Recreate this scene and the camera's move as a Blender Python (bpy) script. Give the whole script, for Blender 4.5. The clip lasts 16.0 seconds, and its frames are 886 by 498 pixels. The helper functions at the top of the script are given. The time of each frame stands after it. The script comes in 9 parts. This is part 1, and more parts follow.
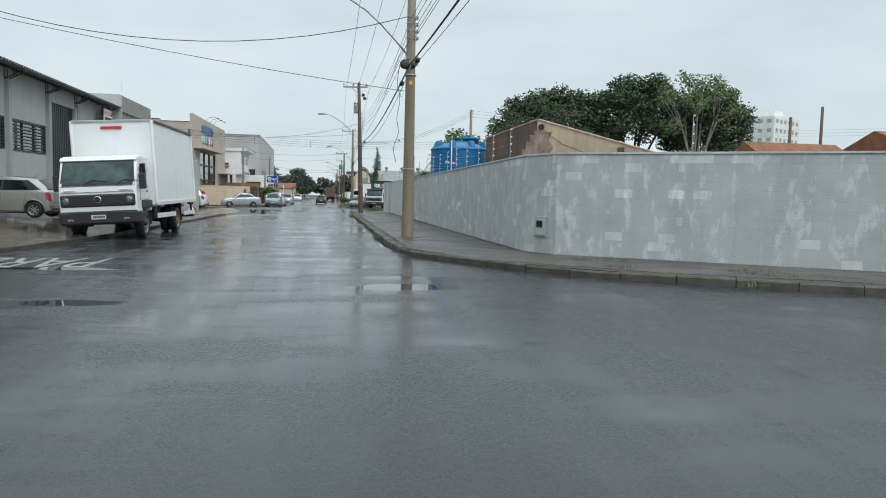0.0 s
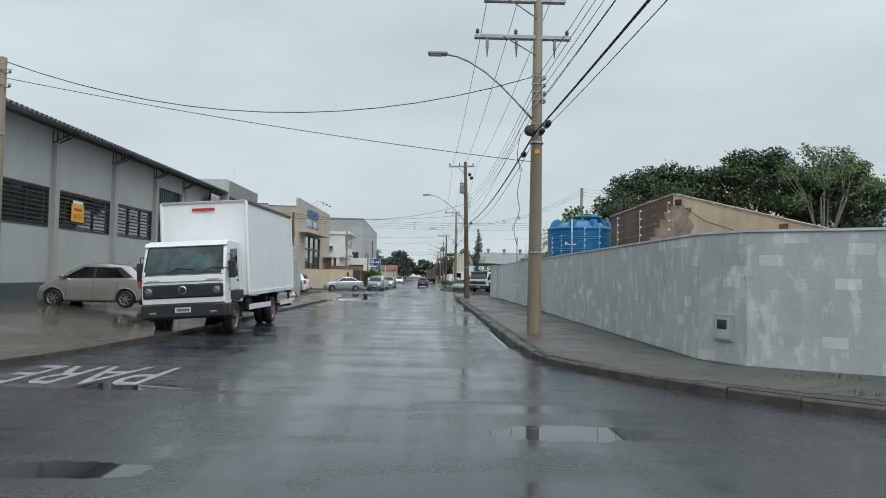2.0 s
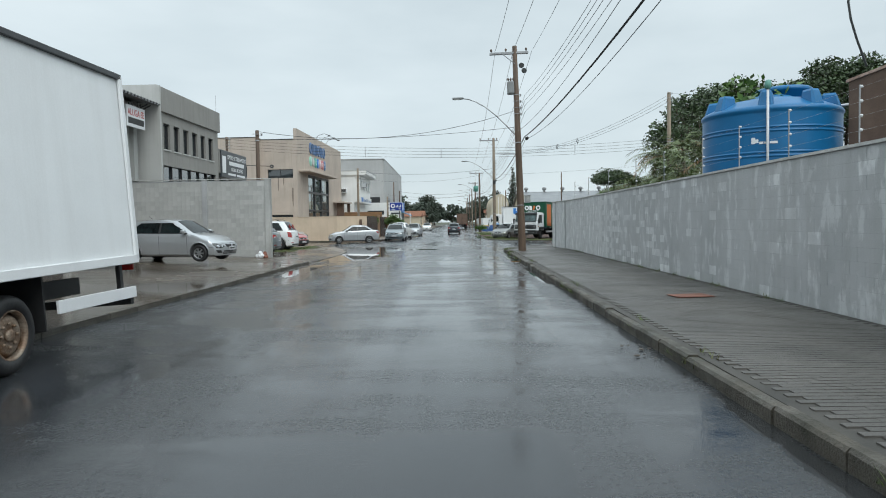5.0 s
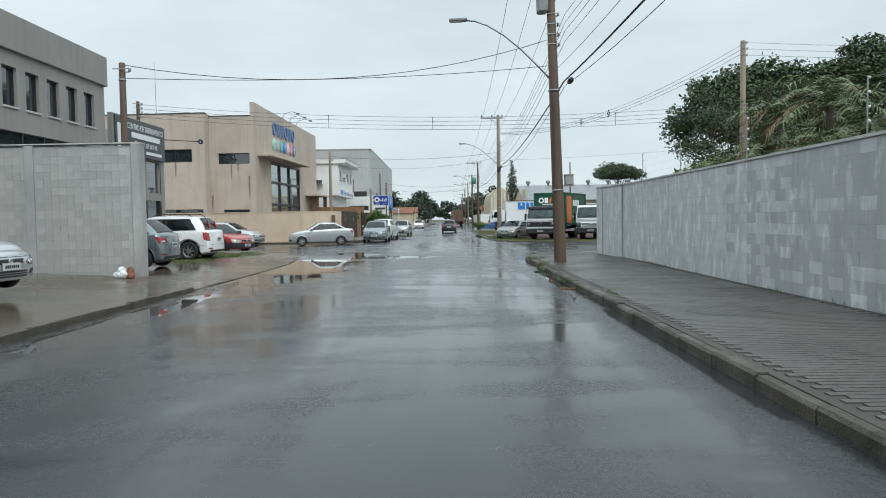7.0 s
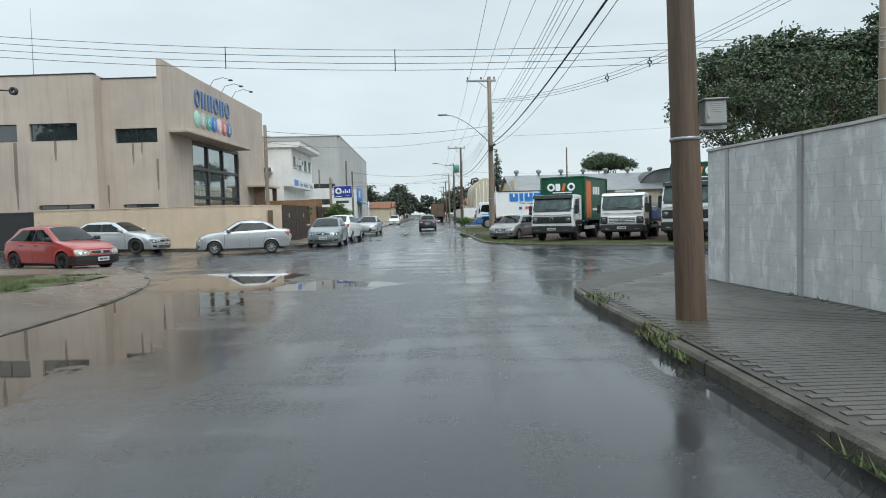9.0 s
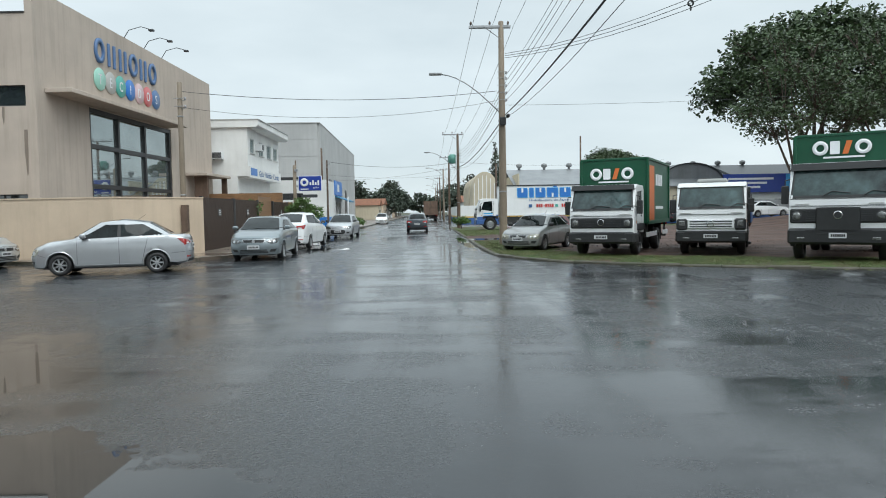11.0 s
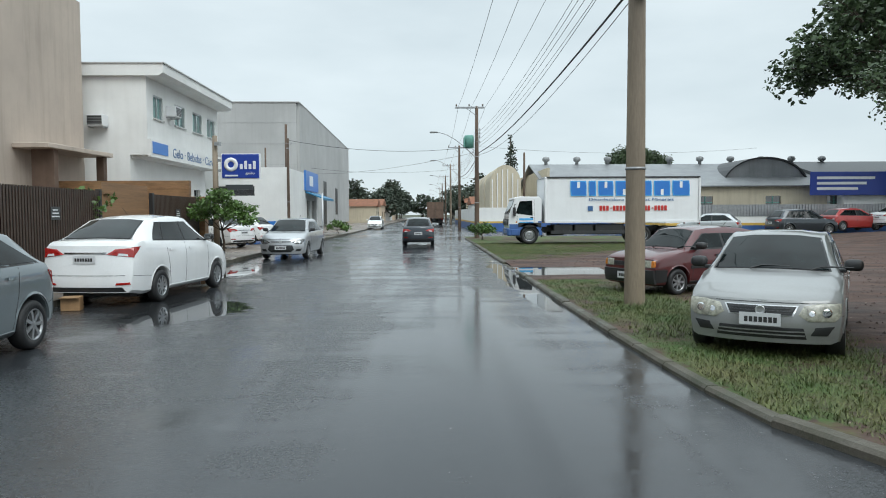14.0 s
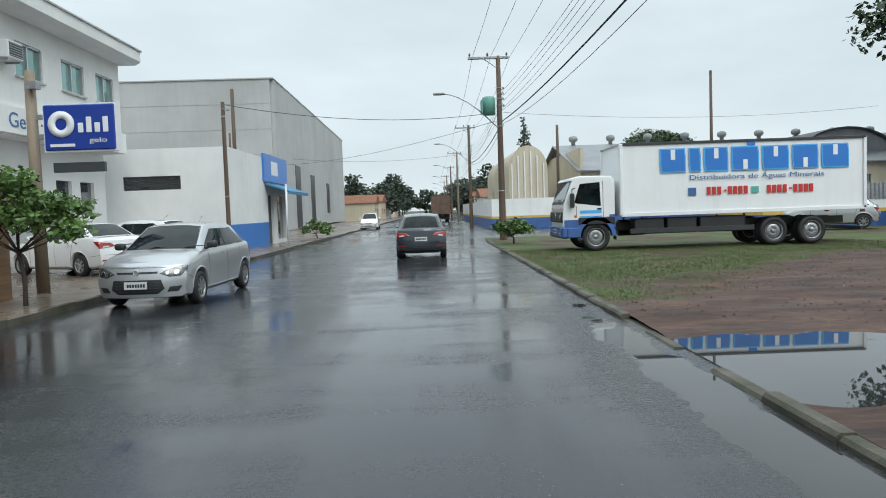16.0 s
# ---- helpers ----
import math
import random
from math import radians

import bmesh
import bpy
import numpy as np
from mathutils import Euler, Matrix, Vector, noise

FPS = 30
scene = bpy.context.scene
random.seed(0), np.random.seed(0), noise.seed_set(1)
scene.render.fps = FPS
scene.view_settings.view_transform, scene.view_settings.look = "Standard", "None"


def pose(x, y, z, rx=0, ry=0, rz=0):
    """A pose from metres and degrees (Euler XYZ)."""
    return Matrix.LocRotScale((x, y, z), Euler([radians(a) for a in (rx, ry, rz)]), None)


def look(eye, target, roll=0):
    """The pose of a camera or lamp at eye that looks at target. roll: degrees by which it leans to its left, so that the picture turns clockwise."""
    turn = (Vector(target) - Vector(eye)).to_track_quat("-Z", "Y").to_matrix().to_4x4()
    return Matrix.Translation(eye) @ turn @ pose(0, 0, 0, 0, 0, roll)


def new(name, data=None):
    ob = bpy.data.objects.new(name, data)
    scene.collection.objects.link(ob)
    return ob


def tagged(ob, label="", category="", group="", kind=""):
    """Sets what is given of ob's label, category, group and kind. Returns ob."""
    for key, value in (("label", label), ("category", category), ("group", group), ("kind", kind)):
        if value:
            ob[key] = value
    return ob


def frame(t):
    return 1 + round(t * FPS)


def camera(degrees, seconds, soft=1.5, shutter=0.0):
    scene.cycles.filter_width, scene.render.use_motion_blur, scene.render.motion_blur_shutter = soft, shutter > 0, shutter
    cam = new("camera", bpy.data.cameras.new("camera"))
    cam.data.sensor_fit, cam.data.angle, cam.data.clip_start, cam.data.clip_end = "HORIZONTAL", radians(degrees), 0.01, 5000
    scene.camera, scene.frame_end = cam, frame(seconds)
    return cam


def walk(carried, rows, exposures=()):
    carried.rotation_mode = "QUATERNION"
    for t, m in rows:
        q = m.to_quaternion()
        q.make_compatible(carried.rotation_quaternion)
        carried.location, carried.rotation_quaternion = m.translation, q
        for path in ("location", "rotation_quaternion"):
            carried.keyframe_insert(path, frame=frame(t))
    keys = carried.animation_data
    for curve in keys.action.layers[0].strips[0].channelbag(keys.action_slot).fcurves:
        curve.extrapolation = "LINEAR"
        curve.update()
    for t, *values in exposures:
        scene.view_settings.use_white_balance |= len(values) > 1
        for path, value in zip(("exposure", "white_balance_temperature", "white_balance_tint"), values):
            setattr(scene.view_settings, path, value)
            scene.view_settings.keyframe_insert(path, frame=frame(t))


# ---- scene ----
# Camera
cam = camera(65.2, 16.0, soft=1.0)
PATH = [
    (0, (1.123, -1.506, 1.462), (1.452, 0.462, 1.314), 1.3),
    (0.5, (1.109, -1.295, 1.471), (1.429, 0.674, 1.331), 1.0),
    (1, (1.033, -0.666, 1.531), (1.292, 1.316, 1.473), 0.9),
    (1.5, (0.9, 0.492, 1.594), (1.035, 2.486, 1.672), 0.8),
    (2, (0.789, 2.156, 1.648), (0.831, 4.154, 1.728), 1.1),
    (2.5, (0.75, 3.9, 1.68), (0.77, 5.9, 1.701), 1.0),
    (3, (0.671, 6.017, 1.672), (0.683, 8.017, 1.651), 0.9),
    (3.5, (0.545, 8.615, 1.643), (0.549, 10.615, 1.603), 0.5),
    (4, (0.508, 11.652, 1.643), (0.492, 13.652, 1.586), 0.1),
    (4.5, (0.395, 14.644, 1.594), (0.364, 16.642, 1.523), -0.7),
    (5, (0.467, 18.182, 1.599), (0.425, 20.18, 1.521), -0.9),
    (7.5, (0.26, 33.579, 1.512), (0.246, 35.577, 1.42), -1.1),
    (8, (0.329, 36.787, 1.575), (0.328, 38.785, 1.473), -1.3),
    (8.5, (0.387, 40.068, 1.564), (0.402, 42.065, 1.462), -1.4),
    (9, (0.452, 43.316, 1.525), (0.482, 45.313, 1.423), -1.5),
    (11.5, (0.737, 57.623, 1.529), (0.789, 59.619, 1.421), -0.9),
    (12, (0.687, 60.459, 1.548), (0.738, 62.456, 1.451), -0.6),
    (12.5, (0.736, 63.476, 1.59), (0.784, 65.474, 1.513), -0.1),
    (13, (0.627, 66.257, 1.614), (0.677, 68.255, 1.533), -0.0),
    (13.5, (0.596, 69.655, 1.616), (0.641, 71.653, 1.527), -0.0),
    (14, (0.561, 72.909, 1.599), (0.603, 74.906, 1.499), -0.3),
    (14.5, (0.501, 76.112, 1.559), (0.539, 78.108, 1.443), -0.5),
    (15, (0.51, 79.203, 1.571), (0.544, 81.2, 1.463), -0.9),
    (15.5, (0.456, 82.549, 1.586), (0.487, 84.546, 1.479), -1.4),
    (16, (0.436, 85.727, 1.557), (0.464, 87.724, 1.444), -2.0),
]
walk(cam, [(t, look(eye, target, roll)) for t, eye, target, roll in PATH], exposures=[(0, 0.02), (1.0, 0.0), (2.0, -0.16), (2.7, -0.16), (3.5, 0.0), (5, 0.04), (8, 0.1), (16, 0.13)])

# Overcast sky and a wide weak sun
world = bpy.data.worlds.new("overcast_sky")
scene.world = world
world.use_nodes = True
wn, wl = world.node_tree.nodes, world.node_tree.links
wn.clear()
w_out = wn.new("ShaderNodeOutputWorld")
w_bg = wn.new("ShaderNodeBackground")
w_sky = wn.new("ShaderNodeTexSky")
w_sky.sky_type, w_sky.sun_disc = "NISHITA", False
w_sky.sun_elevation, w_sky.sun_rotation = radians(45), radians(151)
w_gain = wn.new("ShaderNodeMixRGB")
w_gain.blend_type = "MULTIPLY"
w_gain.inputs[0].default_value = 1.0
w_gain.inputs[2].default_value = (0.10, 0.10, 0.10, 1)
w_tc = wn.new("ShaderNodeTexCoord")
w_map = wn.new("ShaderNodeMapping")
w_map.inputs["Scale"].default_value = (1.6, 1.6, 5.0)
w_noise = wn.new("ShaderNodeTexNoise")
w_noise.inputs["Scale"].default_value = 1.7
w_noise.inputs["Detail"].default_value = 5.0
w_ramp = wn.new("ShaderNodeValToRGB")
w_ramp.color_ramp.elements[0].position, w_ramp.color_ramp.elements[0].color = 0.28, (0.535, 0.625, 0.665, 1)
w_ramp.color_ramp.elements[1].position, w_ramp.color_ramp.elements[1].color = 0.72, (0.685, 0.775, 0.81, 1)
w_mix = wn.new("ShaderNodeMixRGB")
w_mix.inputs[0].default_value = 0.93
wl.new(w_tc.outputs["Generated"], w_map.inputs[0])
wl.new(w_map.outputs[0], w_noise.inputs["Vector"])
wl.new(w_noise.outputs[0], w_ramp.inputs[0])
wl.new(w_sky.outputs[0], w_gain.inputs[1])
wl.new(w_gain.outputs[0], w_mix.inputs[1])
wl.new(w_ramp.outputs[0], w_mix.inputs[2])
wl.new(w_mix.outputs[0], w_bg.inputs[0])
# an overcast sky is brightest overhead
w_sep = wn.new("ShaderNodeSeparateXYZ")
w_rise = wn.new("ShaderNodeMapRange")
w_rise.interpolation_type = "SMOOTHSTEP"
w_rise.inputs["From Min"].default_value, w_rise.inputs["From Max"].default_value = 0.30, 1.0
w_rise.inputs["To Min"].default_value, w_rise.inputs["To Max"].default_value = 1.12, 2.4
wl.new(w_tc.outputs["Generated"], w_sep.inputs[0])
wl.new(w_sep.outputs["Z"], w_rise.inputs["Value"])
wl.new(w_rise.outputs[0], w_bg.inputs[1])
wl.new(w_bg.outputs[0], w_out.inputs[0])
sun = new("sun", bpy.data.lights.new("sun", "SUN"))
sun.data.energy, sun.data.angle, sun.data.color = 1.3, radians(40), (0.97, 1.0, 0.99)
sun.matrix_world = look((22, -40, 46), (0, 0, 0))


# ---- materials ----
def mat(name, col, rough=0.6, metal=0.0, var=0.12, scale=1.5, fine=40.0, bump=0.1, streak=0.0, coat=0.0, spec=0.5,
        col2=None, patch=0.5, rough2=None, stretch=(1, 1, 1), rand=0.0, trans=0.0, alpha=1.0, world_grain=False, smear=None):
    """A surface with two scales of variation, fine relief, and stains that run down where streak is set."""
    m = bpy.data.materials.new(name)
    m.use_nodes = True
    n, l = m.node_tree.nodes, m.node_tree.links
    p = n["Principled BSDF"]
    p.inputs["Metallic"].default_value = metal
    p.inputs["Roughness"].default_value = rough
    p.inputs["Specular IOR Level"].default_value = spec
    p.inputs["Coat Weight"].default_value = coat
    p.inputs["Coat Roughness"].default_value = 0.025
    p.inputs["Transmission Weight"].default_value = trans
    p.inputs["Alpha"].default_value = alpha
    tc, mp = n.new("ShaderNodeTexCoord"), n.new("ShaderNodeMapping")
    mp.inputs["Scale"].default_value = stretch
    place = n.new("ShaderNodeNewGeometry").outputs["Position"] if world_grain else tc.outputs["Object"]
    l.new(place, mp.inputs[0])

    def noise_of(s, detail, src=mp):
        t = n.new("ShaderNodeTexNoise")
        t.inputs["Scale"].default_value, t.inputs["Detail"].default_value = s, detail
        t.inputs["Roughness"].default_value = 0.62
        l.new(src.outputs[0], t.inputs["Vector"])
        return t

    big, small = noise_of(scale, 5), noise_of(fine, 3)
    other = col2 or tuple(c * (1 - 2.2 * var) for c in col)
    ramp = n.new("ShaderNodeValToRGB")
    ramp.color_ramp.elements[0].position, ramp.color_ramp.elements[1].position = patch - 0.17, patch + 0.17
    ramp.color_ramp.elements[0].color, ramp.color_ramp.elements[1].color = (*other, 1), (*col, 1)
    l.new(big.outputs[0], ramp.inputs[0])
    top = n.new("ShaderNodeMixRGB")
    top.blend_type = "MULTIPLY"
    top.inputs[0].default_value = min(1.0, 2.5 * var)
    fr = n.new("ShaderNodeValToRGB")
    fr.color_ramp.elements[0].position, fr.color_ramp.elements[1].position = 0.3, 0.7
    fr.color_ramp.elements[0].color, fr.color_ramp.elements[1].color = (0.6, 0.6, 0.6, 1), (1.12, 1.12, 1.12, 1)
    l.new(small.outputs[0], fr.inputs[0])
    l.new(ramp.outputs[0], top.inputs[1])
    l.new(fr.outputs[0], top.inputs[2])
    last = top
    if streak:
        sm = n.new("ShaderNodeMapping")
        sm.inputs["Scale"].default_value = (1.4, 1.4, 0.09)
        l.new(place, sm.inputs[0])
        st = noise_of(2.2, 6, sm)
        sr = n.new("ShaderNodeValToRGB")
        sr.color_ramp.elements[0].position, sr.color_ramp.elements[1].position = 0.34, 0.52
        sr.color_ramp.elements[0].color, sr.color_ramp.elements[1].color = (0.5, 0.47, 0.43, 1), (1, 1, 1, 1)
        l.new(st.outputs[0], sr.inputs[0])
        mx = n.new("ShaderNodeMixRGB")
        mx.blend_type = "MULTIPLY"
        mx.inputs[0].default_value = streak
        l.new(last.outputs[0], mx.inputs[1])
        l.new(sr.outputs[0], mx.inputs[2])
        last = mx
    if smear:
        pm = n.new("ShaderNodeMapping")
        pm.inputs["Scale"].default_value = (2.4, 2.4, 1.0)
        l.new(place, pm.inputs[0])
        pn, pr = noise_of(1.5, 6, pm), n.new("ShaderNodeMapRange")
        pr.inputs["From Min"].default_value, pr.inputs["From Max"].default_value = 0.53, 0.62
        pr.inputs["To Max"].default_value = 0.62
        l.new(pn.outputs[0], pr.inputs["Value"])
        mx = n.new("ShaderNodeMixRGB")
        mx.inputs[2].default_value = (*smear, 1)
        l.new(pr.outputs[0], mx.inputs[0])
        l.new(last.outputs[0], mx.inputs[1])
        last = mx
    if rand:
        oi, isl = n.new("ShaderNodeObjectInfo"), n.new("ShaderNodeNewGeometry")
        ad = n.new("ShaderNodeMath")
        ad.operation = "ADD"
        l.new(oi.outputs["Random"], ad.inputs[0])
        l.new(isl.outputs["Random Per Island"], ad.inputs[1])
        md = n.new("ShaderNodeMath")
        md.operation = "FRACT"
        l.new(ad.outputs[0], md.inputs[0])
        mr = n.new("ShaderNodeMapRange")
        mr.inputs["To Min"].default_value, mr.inputs["To Max"].default_value = 1 - rand, 1 + rand
        l.new(md.outputs[0], mr.inputs["Value"])
        mx = n.new("ShaderNodeMixRGB")
        mx.blend_type = "MULTIPLY"
        mx.inputs[0].default_value = 1.0
        l.new(last.outputs[0], mx.inputs[1])
        l.new(mr.outputs[0], mx.inputs[2])
        last = mx
    l.new(last.outputs[0], p.inputs["Base Color"])
    if rough2 is not None:
        rm = n.new("ShaderNodeMapRange")
        rm.inputs["From Min"].default_value, rm.inputs["From Max"].default_value = 0.36, 0.64
        rm.inputs["To Min"].default_value, rm.inputs["To Max"].default_value = rough, rough2
        rn = noise_of(scale * 0.7, 4)
        l.new(rn.outputs[0], rm.inputs["Value"])
        l.new(rm.outputs[0], p.inputs["Roughness"])
    if bump:
        bp = n.new("ShaderNodeBump")
        bp.inputs["Strength"].default_value, bp.inputs["Distance"].default_value = bump, 0.02
        l.new(small.outputs[0], bp.inputs["Height"])
        l.new(bp.outputs[0], p.inputs["Normal"])
    return m


M = dict(
    puddle=mat("puddle_water", (0.035, 0.036, 0.036), 0.015, var=0.1, scale=2, bump=0.0, spec=0.6),
    ground=mat("far_ground", (0.09, 0.10, 0.06), 0.9, var=0.2, scale=0.05, fine=3),
    kerb=mat("kerb_concrete", (0.115, 0.10, 0.08), 0.4, var=0.3, scale=2.6, bump=0.7, rough2=0.8, col2=(0.045, 0.042, 0.03)),
    paver=mat("wet_paver", (0.122, 0.112, 0.10), 0.30, var=0.2, scale=0.5, fine=60, bump=0.25, rough2=0.52, rand=0.07, world_grain=True),
    paverjoint=mat("sand_joint", (0.07, 0.063, 0.053), 0.6, var=0.2, scale=2),
    forecourt=mat("wet_forecourt_concrete", (0.15, 0.122, 0.095), 0.01, var=0.2, scale=0.3, fine=30, bump=0.015, rough2=0.32, col2=(0.075, 0.06, 0.046)),
    walk=mat("wet_walk_concrete", (0.21, 0.165, 0.125), 0.12, var=0.18, scale=0.5, fine=30, bump=0.1, rough2=0.5, col2=(0.13, 0.10, 0.08)),
    grass=mat("grass_blades", (0.070, 0.124, 0.030), 0.55, var=0.2, scale=1.6, bump=0, col2=(0.14, 0.138, 0.05), rand=0.35),
    block=mat("painted_concrete_block", (0.50, 0.51, 0.515), 0.6, var=0.1, scale=0.9, fine=50, bump=0.35, streak=0.16, rand=0.02, col2=(0.42, 0.43, 0.435), world_grain=True, smear=(0.66, 0.67, 0.67)),
    blockpale=mat("pale_worn_block", (0.67, 0.68, 0.68), 0.65, var=0.14, scale=2.2, fine=50, bump=0.35, streak=0.16, rand=0.03, col2=(0.54, 0.55, 0.555), world_grain=True, smear=(0.84, 0.85, 0.85)),
    joint=mat("mortar_joint", (0.46, 0.465, 0.47), 0.75, var=0.12, scale=1.0, streak=0.2),
    rawblock=mat("raw_concrete_block", (0.52, 0.52, 0.50), 0.75, var=0.12, scale=0.8, fine=40, bump=0.4, streak=0.3, rand=0.09),
    cap=mat("white_coping", (0.66, 0.66, 0.64), 0.6, var=0.14, scale=1.5, streak=0.3),
    wh=mat("grey_render", (0.43, 0.435, 0.425), 0.7, var=0.05, scale=0.4, bump=0.08, streak=0.12),
    whpil=mat("pilaster_render", (0.37, 0.375, 0.36), 0.7, var=0.06, scale=0.6, bump=0.08, streak=0.15),
    plinth=mat("dark_plinth_paint", (0.08, 0.095, 0.105), 0.5, var=0.1, scale=1.0),
    darkdoor=mat("dark_sliding_door", (0.028, 0.032, 0.042), 0.4, var=0.1, scale=1.0),
    darkmetal=mat("dark_metal", (0.045, 0.047, 0.05), 0.45, var=0.15, scale=3),
    roofsheet=mat("roof_sheet", (0.30, 0.31, 0.32), 0.45, metal=0.3, var=0.12, scale=0.6, streak=0.2),
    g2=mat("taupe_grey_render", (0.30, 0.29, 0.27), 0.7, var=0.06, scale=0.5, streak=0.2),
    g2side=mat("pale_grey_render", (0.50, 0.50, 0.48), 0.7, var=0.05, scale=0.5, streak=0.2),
    signblk=mat("charcoal_sign", (0.05, 0.055, 0.06), 0.4, var=0.05),
    cardboard=mat("soaked_cardboard", (0.34, 0.20, 0.095), 0.6, var=0.16, scale=4, fine=60, bump=0.1),
    stain=mat("rain_stain", (0.30, 0.235, 0.185), 0.8, var=0.2, scale=3, bump=0.0, alpha=0.5),
    aurora=mat("beige_render", (0.56, 0.472, 0.40), 0.75, var=0.09, scale=0.35, bump=0.06, streak=0.24),
    beigewall=mat("cream_wall_paint", (0.65, 0.515, 0.385), 0.75, var=0.07, scale=0.5, streak=0.16),
    white=mat("white_wall_paint", (0.83, 0.83, 0.81), 0.65, var=0.05, scale=0.6, streak=0.07),
    g3=mat("grey_concrete_panel", (0.50, 0.505, 0.50), 0.75, var=0.09, scale=0.18, bump=0.06, streak=0.10),
    cream=mat("factory_cream", (0.60, 0.53, 0.40), 0.75, var=0.06, scale=0.5, streak=0.25),
    blue=mat("blue_base_paint", (0.055, 0.14, 0.38), 0.5, var=0.12, scale=1.0, streak=0.2),
    yellow=mat("yellow_stripe_paint", (0.72, 0.46, 0.10), 0.55, var=0.1, scale=1.5),
    wood=mat("orange_timber_cladding", (0.33, 0.18, 0.085), 0.5, var=0.2, scale=2.0, stretch=(1, 0.15, 4), fine=20),
    slat=mat("dark_brown_slat", (0.075, 0.048, 0.036), 0.5, var=0.15, scale=3),
    polecon=mat("pole_concrete", (0.29, 0.23, 0.165), 0.6, var=0.16, scale=2.0, stretch=(1, 1, 0.15), bump=0.25, col2=(0.19, 0.15, 0.11)),
    polewood=mat("dark_wooden_pole", (0.15, 0.098, 0.066), 0.65, var=0.2, scale=5.0, stretch=(1, 1, 0.06), bump=0.4),
    galv=mat("galvanised_steel", (0.42, 0.43, 0.44), 0.4, metal=0.7, var=0.12, scale=6),
    insul=mat("porcelain_insulator", (0.16, 0.12, 0.10), 0.2, var=0.1),
    cable=mat("cable_sheath", (0.03, 0.035, 0.035), 0.5, var=0.1),
    glass=mat("window_glass", (0.03, 0.04, 0.045), 0.03, var=0.1, scale=0.8, bump=0, coat=1.0, spec=1.0),
    mirrorglass=mat("reflective_shop_glass", (0.42, 0.47, 0.47), 0.02, metal=0.75, var=0.1, scale=0.4, bump=0),
    tealglass=mat("teal_glass", (0.22, 0.46, 0.43), 0.05, metal=0.35, var=0.15, scale=0.8, bump=0, coat=1.0),
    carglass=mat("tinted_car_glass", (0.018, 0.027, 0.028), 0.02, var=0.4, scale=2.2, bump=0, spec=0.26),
    truckglass=mat("green_windscreen_glass", (0.085, 0.135, 0.135), 0.02, var=0.5, scale=1.1, fine=3, bump=0, spec=0.5),
    frame=mat("black_window_frame", (0.03, 0.03, 0.032), 0.4),
    alu=mat("aluminium", (0.55, 0.56, 0.57), 0.35, metal=0.8, var=0.06, scale=4),
    tank=mat("blue_polyethylene", (0.003, 0.150, 0.36), 0.38, var=0.08, scale=1.0, bump=0.04, streak=0.15),
    pipe=mat("white_pvc", (0.68, 0.69, 0.70), 0.45, var=0.05),
    gable=mat("ochre_render", (0.82, 0.64, 0.45), 0.8, var=0.12, scale=1.2, streak=0.25, bump=0.3),
    gablebrown=mat("brown_plaster", (0.19, 0.125, 0.092), 0.85, var=0.18, scale=1.2, streak=0.3, bump=0.3),
    gablepatch=mat("peeling_plaster", (0.60, 0.46, 0.38), 0.85, var=0.3, scale=2.0, bump=0.5, streak=0.6, col2=(0.34, 0.22, 0.17)),
    tile=mat("clay_tile", (0.30, 0.12, 0.06), 0.8, var=0.2, scale=2),
    bark=mat("tree_bark", (0.10, 0.075, 0.055), 0.9, var=0.25, scale=4, bump=0.8, stretch=(1, 1, 0.3)),
    palebark=mat("pale_bark", (0.36, 0.33, 0.28), 0.9, var=0.2, scale=4, bump=0.5, stretch=(1, 1, 0.3)),
    leaf=mat("dark_green_leaves", (0.066, 0.108, 0.042), 0.5, var=0.2, scale=0.5, bump=0, rand=0.4),
    leaf2=mat("bright_green_leaves", (0.105, 0.20, 0.04), 0.45, var=0.2, scale=0.8, bump=0, rand=0.35),
    # distance haze is put into this colour: greyer and bluer than near leaves
    farleaf=mat("haze_greyed_leaves", (0.062, 0.085, 0.058), 0.7, var=0.2, scale=0.3, bump=0, rand=0.35),
    palmdry=mat("dry_palm_fronds", (0.26, 0.15, 0.06), 0.6, var=0.2, scale=1.0, bump=0, rand=0.3),
    palm=mat("palm_fronds", (0.12, 0.165, 0.05), 0.5, var=0.2, scale=1.0, bump=0, rand=0.3),
    marking=mat("worn_road_paint", (0.50, 0.50, 0.47), 0.4, var=0.3, scale=6, fine=80, bump=0.2, col2=(0.13, 0.13, 0.125), patch=0.5),
    signblue=mat("blue_sign_face", (0.012, 0.045, 0.30), 0.3, var=0.03, bump=0),
    signwhite=mat("white_sign_face", (0.78, 0.79, 0.80), 0.35, var=0.03, bump=0),
    signyellow=mat("yellow_sign_face", (0.80, 0.42, 0.03), 0.4, var=0.03, bump=0),
    logoblue=mat("logo_blue", (0.03, 0.19, 0.58), 0.35, var=0.03, bump=0),
    logolight=mat("logo_light_blue", (0.08, 0.42, 0.80), 0.35, var=0.03, bump=0),
    letterblue=mat("slate_blue_letter", (0.10, 0.19, 0.37), 0.4, var=0.04, bump=0),
    textblue=mat("text_blue", (0.05, 0.14, 0.32), 0.4, var=0.03, bump=0),
    textred=mat("text_red", (0.55, 0.035, 0.03), 0.4, var=0.03, bump=0),
    textblack=mat("text_black", (0.03, 0.03, 0.03), 0.5, var=0.03, bump=0),
    green=mat("dark_green_tarp", (0.008, 0.085, 0.042), 0.35, var=0.08, scale=1.5, streak=0.15),
    orange=mat("orange_print", (0.62, 0.16, 0.04), 0.4, var=0.06),
